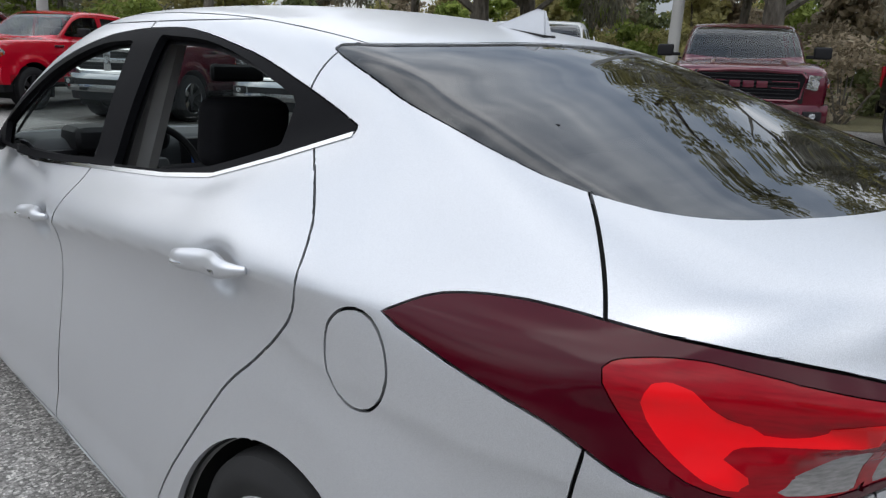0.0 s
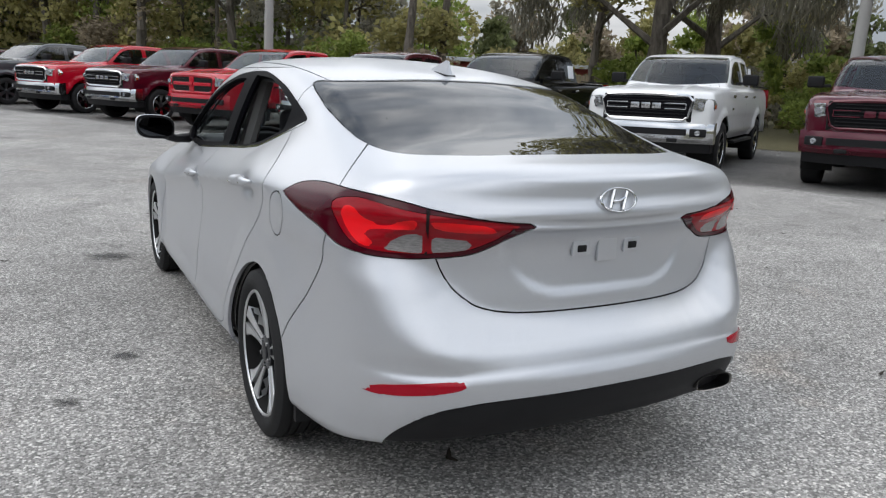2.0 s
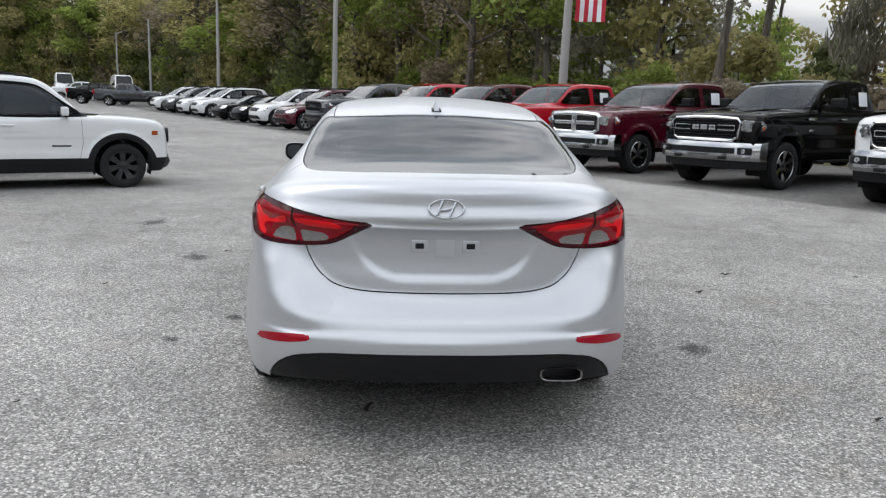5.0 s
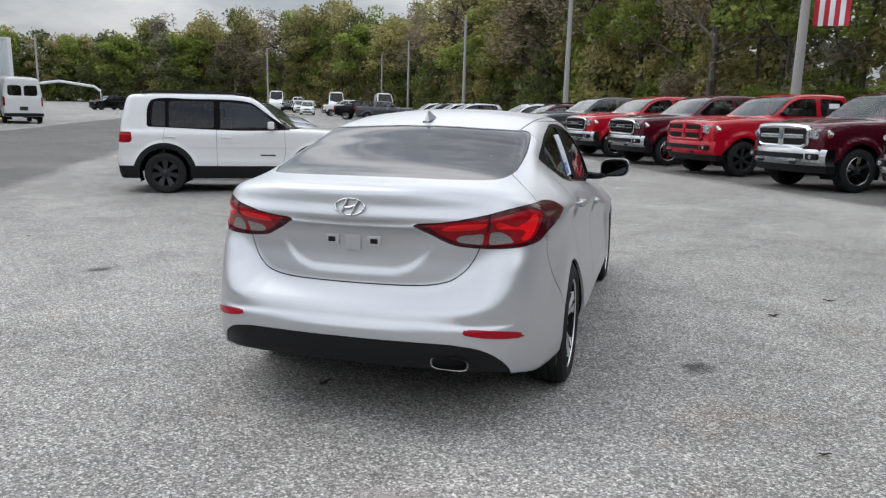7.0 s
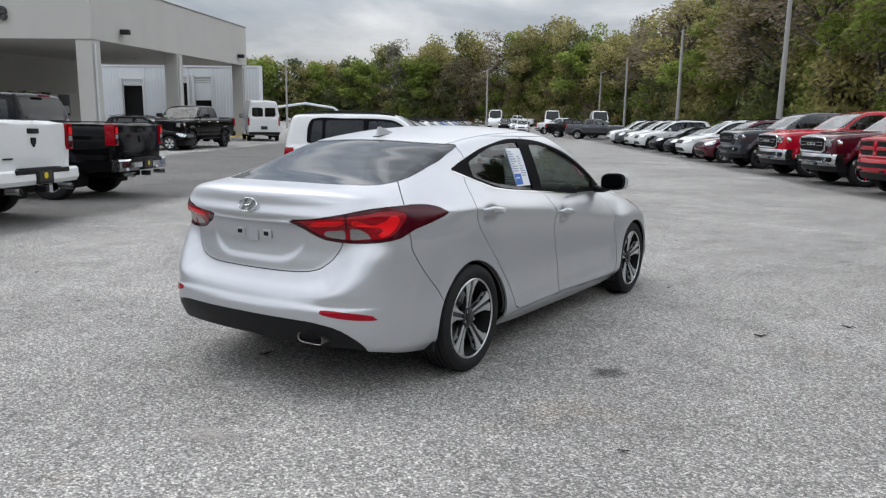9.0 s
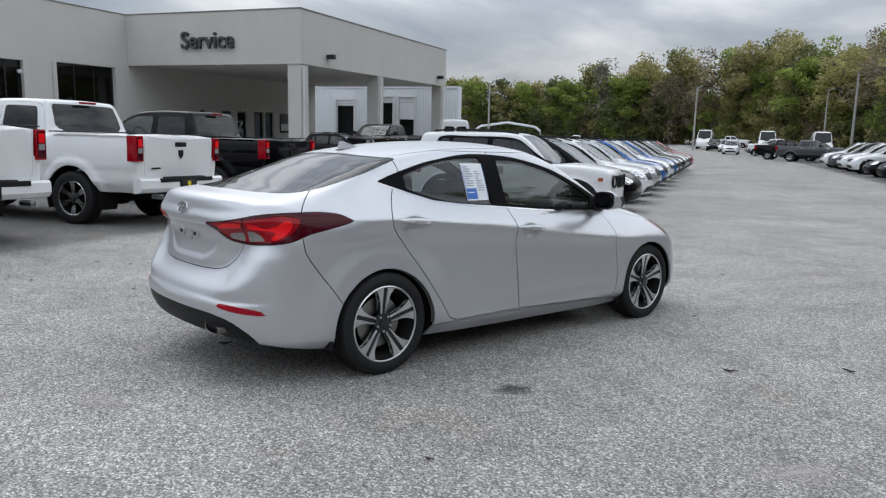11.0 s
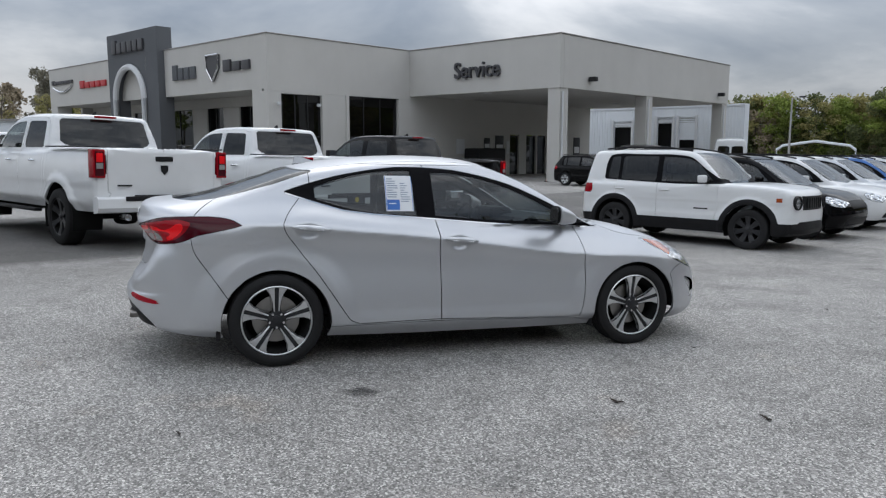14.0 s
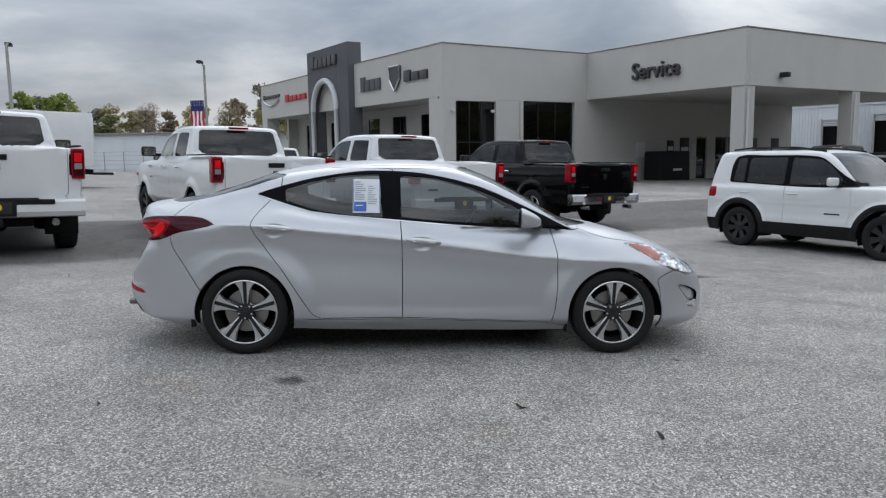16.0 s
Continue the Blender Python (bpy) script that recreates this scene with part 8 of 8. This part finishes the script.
M_BARK = material("grey_bark", (0.11, 0.095, 0.08), 0.95)
_v = coordinates(M_BARK, (1, 1, 0.25))
wire(M_BARK, ramp(M_BARK, noise_node(M_BARK, _v, 6.0, 6.0, 0.7), [(0.3, (0.045, 0.038, 0.03)), (0.7, (0.17, 0.15, 0.125))]), "Base Color")
bumped(M_BARK, noise_node(M_BARK, _v, 9.0, 5.0, 0.7), 0.8, 0.05)
M_LEAF_OLIVE = leaf_material("olive_leaves", (0.22, 0.205, 0.088), (0.46, 0.42, 0.18))
M_LEAF_GREEN = leaf_material("fresh_green_leaves", (0.13, 0.18, 0.04), (0.33, 0.39, 0.10))
M_LEAF_DARK = leaf_material("dark_evergreen_leaves", (0.09, 0.108, 0.05), (0.21, 0.235, 0.10))
M_LEAF_BROWN = leaf_material("brown_bud_leaves", (0.20, 0.165, 0.115), (0.42, 0.35, 0.25))
M_MOSS = leaf_material("grey_hanging_moss", (0.18, 0.17, 0.13), (0.38, 0.36, 0.29))


def crown_mesh(name, blobs, count, size, mat, seed, droop=0.0):
    """Many small leaf blades scattered through uneven clumps; the gaps between clumps stay open."""
    rnd = np.random.RandomState(seed)
    weights = np.array([b[3] ** 2 for b in blobs])
    pick = rnd.choice(len(blobs), count, p=weights / weights.sum())
    c = np.array([b[:3] for b in blobs])[pick]
    r = np.array([b[3] for b in blobs])[pick]
    w = rnd.normal(size=(count, 3))
    w /= np.linalg.norm(w, axis=1, keepdims=True)
    rad = rnd.uniform(0.25, 1.0, count) ** 0.5
    p = c + w * (r * rad)[:, None] * np.array([1, 1, 0.75])
    a = rnd.normal(size=(count, 3))
    a[:, 2] = a[:, 2] * 0.6 - droop
    a /= np.linalg.norm(a, axis=1, keepdims=True)
    b = np.cross(a, rnd.normal(size=(count, 3)))
    b /= np.linalg.norm(b, axis=1, keepdims=True)
    s = size * rnd.uniform(0.55, 1.5, count)[:, None]
    long = 1.0 + droop * 2
    v = np.stack([p - a * s * long, p + b * s * 0.5, p + a * s * long, p - b * s * 0.5], 1).reshape(-1, 3)
    return blades(name, v, [mat])


def blades(name, v, mats, index=None):
    """A mesh of loose four-cornered blades."""
    count = len(v) // 4
    me = bpy.data.meshes.new(name)
    me.vertices.add(4 * count)
    me.vertices.foreach_set("co", v.ravel())
    me.loops.add(4 * count)
    me.loops.foreach_set("vertex_index", np.arange(4 * count, dtype=np.int32))
    me.polygons.add(count)
    me.polygons.foreach_set("loop_start", np.arange(0, 4 * count, 4, dtype=np.int32))
    for m in mats:
        me.materials.append(m)
    if index is not None:
        me.polygons.foreach_set("material_index", np.asarray(index, dtype=np.int32))
    me.update(calc_edges=True)
    return me


def build_tree(kind, height, seed, leaf, count, size, label):
    rnd = random.Random(seed)
    t = thing("tree", label, "tree", "trees behind the lot")
    trunk_r = height * (0.017 if kind != "oak" else 0.028)
    lean = rnd.uniform(-0.04, 0.04)
    fork = height * {"pine": 0.62, "oak": 0.24}.get(kind, 0.3)
    spine = [(lean * z * 2 + 0.12 * math.sin(z * 0.6 + seed), 0.12 * math.cos(z * 0.5 + seed) - 0.12, z) for z in np.linspace(-0.3, height * 0.92, 9)]
    bm = sweep(spine, [trunk_r * (1.25 - 0.135 * k) for k in range(9)], 8)
    blobs = []
    limbs = {"oak": 11, "bare": 15, "pine": 9, "slim": 11}[kind]
    for k in range(limbs):
        z0 = fork + (height * 0.88 - fork) * (k / limbs) ** (0.9 if kind != "oak" else 1.2)
        a = 2.4 * k + rnd.uniform(-0.5, 0.5)
        reach = height * {"oak": 0.36, "bare": 0.22, "pine": 0.15, "slim": 0.2}[kind] * (1.05 - 0.55 * k / limbs) * rnd.uniform(0.75, 1.15)
        rise = reach * rnd.uniform(0.15, 0.7)
        i = min(8, int(z0 / (height * 0.92) * 8) + 1)
        base = Vector(spine[i])
        base.z = z0
        tip = base + Vector((math.cos(a) * reach, math.sin(a) * reach, rise))
        mid = (base + tip) / 2 + Vector((0, 0, reach * 0.12))
        bm = sweep([base, mid, tip], [trunk_r * 0.42, trunk_r * 0.24, trunk_r * 0.06], 5, bm)
        for j in range(2 if kind != "bare" else 4):
            b2 = a + rnd.uniform(-1.1, 1.1)
            e = mid + Vector((math.cos(b2) * reach * 0.55, math.sin(b2) * reach * 0.55, reach * rnd.uniform(0.1, 0.6)))
            bm = sweep([mid, (mid + e) / 2 + Vector((0, 0, 0.1)), e], [trunk_r * 0.2, trunk_r * 0.12, trunk_r * 0.03], 4, bm)
            blobs.append((e.x, e.y, e.z, height * rnd.uniform(0.05, 0.085)))
        blobs.append((tip.x, tip.y, tip.z, height * rnd.uniform(0.06, 0.11)))
    blobs.append((spine[-1][0], spine[-1][1], height * 0.93, height * 0.09))
    if kind in ("slim", "bare"):
        for k in range(5):
            blobs.append((rnd.uniform(-1, 1), rnd.uniform(-1, 1), height * rnd.uniform(0.12, 0.5), height * rnd.uniform(0.04, 0.08)))
    part("trunk", bm, M_BARK, t)
    o = new("crown", crown_mesh("crown", blobs, count, size, leaf, seed))
    o.parent = t
    if kind == "oak":
        low = [(b[0], b[1], b[2] - b[3] * 0.9, b[3] * 0.8) for b in blobs if b[2] < height * 0.75]
        o2 = new("hanging_moss", crown_mesh("hanging_moss", low, 5200, 0.055, M_MOSS, seed + 50, 2.4))
        o2.parent = t
        tagged(o2, "grey moss hanging in strands")
    return t


def build_bush(seed, leaf, size, label):
    rnd = random.Random(seed)
    t = thing("bush", label, "bush", "undergrowth behind the lot")
    bm, blobs = None, []
    for k in range(7):
        a, r = rnd.uniform(0, 6.28), rnd.uniform(0.3, 1.3)
        tip = Vector((math.cos(a) * r, math.sin(a) * r, rnd.uniform(0.6, 2.4)))
        bm = sweep([(0, 0, -0.1), tip * 0.5, tip], [0.04, 0.025, 0.008], 5, bm)
        blobs.append((tip.x, tip.y, tip.z, rnd.uniform(0.4, 0.85)))
    part("stem", bm, M_BARK, t)
    o = new("leaves", crown_mesh("leaves", blobs, 1500, size, leaf, seed))
    o.parent = t
    return t


MODELS = [build_tree("oak", 12.5, 3, M_LEAF_OLIVE, 9500, 0.105, "spreading oak with olive leaves and hanging moss"),
          build_tree("slim", 14.0, 4, M_LEAF_OLIVE, 5200, 0.16, "tall slim tree with olive spring leaves"),
          build_tree("slim", 13.0, 5, M_LEAF_GREEN, 5200, 0.17, "tall tree with fresh green leaves"),
          build_tree("bare", 13.5, 6, M_LEAF_BROWN, 3200, 0.12, "nearly bare tree with brown buds"),
          build_tree("slim", 15.0, 7, M_LEAF_DARK, 5600, 0.16, "dark evergreen woodland tree"),
          build_tree("pine", 16.0, 8, M_LEAF_DARK, 3600, 0.15, "tall pine with a bare trunk"),
          build_tree("bare", 12.0, 9, M_LEAF_OLIVE, 3600, 0.13, "thin woodland tree with sparse leaves")]
BUSHES = [build_bush(21, M_LEAF_OLIVE, 0.10, "olive undergrowth bush beside the parked trucks"), build_bush(22, M_LEAF_BROWN, 0.09, "brown leafless undergrowth bush under the trees"), build_bush(23, M_LEAF_GREEN, 0.09, "fresh green undergrowth bush under the trees")]
# x, y and height of the wood's edge
TREELINE = [(31, -22, 15), (24, -3, 15.5), (17.5, 12, 14), (13.5, 25, 12), (10.5, 33, 13), (6, 42, 17), (-3, 60, 19), (-14, 84, 20), (-37, 117, 19), (-47, 121, 16), (-58, 126, 19), (-75, 131, 17), (-92, 124, 15), (-112, 112, 12), (-126, 92, 12.5), (-142, 66, 13), (-150, 40, 13)]
used_models = set()


def plant(pool, q, scale, rnd, wide=1.0):
    model = rnd.choice(pool)
    m = pose(q.x, q.y, float(ground_z(q.x, q.y)) - 0.05, 0, 0, rnd.uniform(0, 360)) @ Matrix.Diagonal((scale * wide, scale * wide, scale, 1))
    if model.name not in used_models:
        used_models.add(model.name)
        model.matrix_basis = m
    else:
        c = copy_thing(model, m)
        c.scale = (scale * wide, scale * wide, scale)


def plant_wood():
    rnd = random.Random(2)
    for (x0, y0, h0), (x1, y1, h1) in zip(TREELINE, TREELINE[1:]):
        a, b = Vector((x0, y0, 0)), Vector((x1, y1, 0))
        length = (b - a).length
        side = Vector(((b - a).y, -(b - a).x, 0)).normalized()
        near = y0 < 20
        for off, gap in (((2.0, 6.0), (8.0, 7.5)) if near else (((0.0, 6.0), (5.0, 9.0)) if y0 < 60 else ((0.0, 8.0),))):
            n = max(1, int(length / gap))
            for k in range(n):
                w = (k + rnd.uniform(0.2, 0.8)) / n
                q = a.lerp(b, w) + side * (off + rnd.uniform(-1.2, 1.2))
                h = h0 + (h1 - h0) * w
                pool = [MODELS[0], MODELS[0], MODELS[0], MODELS[3], MODELS[6]] if near else [MODELS[1], MODELS[1], MODELS[2], MODELS[3], MODELS[4], MODELS[6], MODELS[0]] if y0 < 60 else [MODELS[1], MODELS[2], MODELS[2], MODELS[3], MODELS[6], MODELS[0]]
                if y0 == 25:
                    pool = [MODELS[5]]
                plant(pool, q, h / 14.0 * rnd.uniform(0.82, 1.1), rnd, 1.0 if y0 < 60 else 1.45)
        n = int(length / (2.6 if y0 < 60 else 6.0))
        for k in range(n):
            q = a.lerp(b, (k + rnd.uniform(0.1, 0.9)) / n) + side * rnd.uniform(-0.8, 3.5)
            plant(BUSHES, q, rnd.uniform(0.7, 1.5) * (0.8 if near else 1.2), rnd)
    for x, y, s, i in ((-92, 2, 1.0, 2), (-98, -6, 1.05, 1), (-100, 8, 1.1, 4), (-90, -12, 0.8, 1), (-104, -3, 1.0, 2), (-112, -30, 0.7, 1), (-120, -40, 0.8, 3), (-125, -28, 0.85, 3), (-118, -20, 0.7, 1), (-110, -14, 0.7, 6), (-75, -62, 0.75, 2), (-82, -66, 0.8, 1), (-130, -50, 0.8, 1), (-100, -70, 0.85, 2)):
        plant([MODELS[i]], Vector((x, y, 0)), s, rnd)


def fill_wood(name, label, stretch, rows, leaf, leaves, seed, height=1.0, spread=1.0, stems=True, mix=(0.34, 0.14, 0.16, 0.24, 0.12)):
    """The depth of the wood behind its first trees: crowns down to the ground, too many to count."""
    rnd = np.random.RandomState(seed)
    cs, rs, ms, bm = [], [], [], bmesh.new()
    for (x0, y0, h0), (x1, y1, h1) in zip(stretch, stretch[1:]):
        a, b = np.array((x0, y0)), np.array((x1, y1))
        d = b - a
        length = np.hypot(*d)
        side = np.array((d[1], -d[0])) / length
        for off, gap in rows:
            n = max(1, int(length / gap))
            for k in range(n):
                w = (k + rnd.uniform(0, 1)) / n
                q = a + d * w + side * (off + rnd.uniform(-1.5, 1.5))
                h = (h0 + (h1 - h0) * w) * height * rnd.uniform(0.72, 1.06)
                z0 = float(ground_z(q[0], q[1]))
                colour = rnd.choice(5, p=mix)
                count = int(10 + 1.6 * h)
                z = h * rnd.uniform(0.03, 0.97, count) ** 0.85
                r = gap * 0.62 * spread * np.sqrt(np.clip(1.05 - (z / h) ** 2.2, 0.05, 1)) * rnd.uniform(0.2, 1, count)
                ang = rnd.uniform(0, 6.283, count)
                cs.append(np.stack([q[0] + r * np.cos(ang), q[1] + r * np.sin(ang), z0 + z], 1))
                rs.append(rnd.uniform(0.07, 0.13, count) * (h ** 0.5) * 3.2 * (0.55 + 0.45 * spread))
                ms.append(np.full(count, colour))
                if stems:
                    sweep([(q[0], q[1], z0 - 0.2), (q[0] + rnd.uniform(-0.4, 0.4), q[1], z0 + h * 0.45), (q[0] + rnd.uniform(-0.8, 0.8), q[1], z0 + h * 0.9)], [0.16, 0.11, 0.03], 5, bm)
    c, r, m = np.concatenate(cs), np.concatenate(rs), np.concatenate(ms)
    pick = np.repeat(np.arange(len(c)), leaves)
    count = len(pick)
    w = rnd.normal(size=(count, 3))
    w /= np.linalg.norm(w, axis=1, keepdims=True)
    p = c[pick] + w * (r[pick] * rnd.uniform(0.1, 1.0, count) ** 0.5)[:, None] * np.array([1, 1, 0.7])
    a = rnd.normal(size=(count, 3))
    a /= np.linalg.norm(a, axis=1, keepdims=True)
    b = np.cross(a, rnd.normal(size=(count, 3)))
    b /= np.linalg.norm(b, axis=1, keepdims=True)
    s = leaf * rnd.uniform(0.5, 1.5, count)[:, None]
    v = np.stack([p - a * s, p + b * s * 0.55, p + a * s, p - b * s * 0.55], 1).reshape(-1, 3)
    tagged(new(name, blades(name, v, [M_LEAF_OLIVE, M_LEAF_GREEN, M_LEAF_DARK, M_LEAF_BROWN, M_MOSS], m[pick])), label, "woodland", kind="stuff")
    if stems:
        tagged(mesh_object("woodland_trunks", bm, M_BARK), "grey trunks standing deep in the wood", "tree trunks", kind="stuff")
    else:
        bm.free()


plant_wood()
fill_wood("near_thicket", "olive and tan thicket under mossy oaks", TREELINE[:5], ((5.5, 2.0), (9.5, 2.2)), 0.10, 150, 31, 0.20, 1.2, False)
fill_wood("back_wood", "pale olive wood beyond the oaks", [(52, -14, 10), (46, 12, 10), (38, 34, 10), (24, 52, 10), (10, 66, 11)], ((2.0, 3.4), (8.0, 4.5)), 0.20, 80, 37, 0.9)
fill_wood("oak_wood", "mottled olive wood hung with grey moss", TREELINE[:5], ((13.0, 3.0), (20.0, 4.0)), 0.16, 140, 32, 0.42)
fill_wood("middle_wood", "dense olive and brown wood beside the lot", TREELINE[4:9], ((2.5, 3.2), (6.5, 3.4), (12.0, 4.5)), 0.18, 85, 33, 1.0)
fill_wood("far_woods", "distant wood in olive and fresh green", TREELINE[8:], ((2.0, 3.2), (7.0, 3.6), (13.0, 4.6)), 0.27, 90, 34, 1.05, 2.1, True, (0.36, 0.34, 0.20, 0.08, 0.02))
fill_wood("far_understory", "brown and olive undergrowth below distant trees", TREELINE[6:], ((0.5, 2.4), (4.5, 2.8)), 0.24, 55, 35, 0.5, 2.0, False, (0.40, 0.16, 0.28, 0.12, 0.04))
# out of view, added so the mirrors and the sedan's tail reflect something dark
fill_wood("south_wood", "unseen olive and brown wood behind the camera path", [(40, -34, 14), (22, -52, 14), (-14, -64, 13), (-56, -76, 13)], ((2.0, 3.4), (7.0, 4.4)), 0.30, 60, 38, 1.0, 1.6)
fill_wood("west_woods", "distant rounded trees beyond the warehouse", [(-117, -67, 14), (-122, -55, 13), (-126, -45, 11), (-129, -37, 9), (-131, -27, 14), (-133, -10, 15)], ((0.0, 4.0), (-6.0, 4.5)), 0.28, 70, 36, 1.0)


def build_palmetto(label):
    """Stiff fans of narrow blades on bare stalks."""
    rnd = random.Random(8)
    t = thing("palmetto", label, "palm", "undergrowth behind the lot")
    part("stub", sweep([(0, 0, -0.1), (0.03, 0, 0.5), (0, 0.02, 1.0)], [0.16, 0.15, 0.12], 8), M_BARK, t)
    for k in range(22):
        a, e = 2.4 * k, rnd.uniform(-0.15, 1.3)
        way = Vector((math.cos(a) * math.cos(e), math.sin(a) * math.cos(e), math.sin(e)))
        base = Vector((0, 0, 0.9)) + way * rnd.uniform(0.5, 0.9)
        v = []
        across = way.cross(Vector((0, 0, 1))).normalized()
        for j in range(-6, 7):
            d = (way * math.cos(j * 0.24) + across * math.sin(j * 0.24)).normalized()
            tip = base + d * 0.75 + Vector((0, 0, -0.08 * abs(j) * 0.5))
            side = across * 0.022
            v += [base, base + d * 0.4 + side, tip, base + d * 0.4 - side]
        o = new("frond", blades("frond", np.array([tuple(q) for q in v]), [M_LEAF_DARK]))
        o.parent = t
    return t


palmetto = build_palmetto("dark spiky palmetto under the oaks")
palmetto.matrix_basis = pose(13.9, 21.4, float(ground_z(13.9, 21.4))) @ Matrix.Scale(1.25, 4)
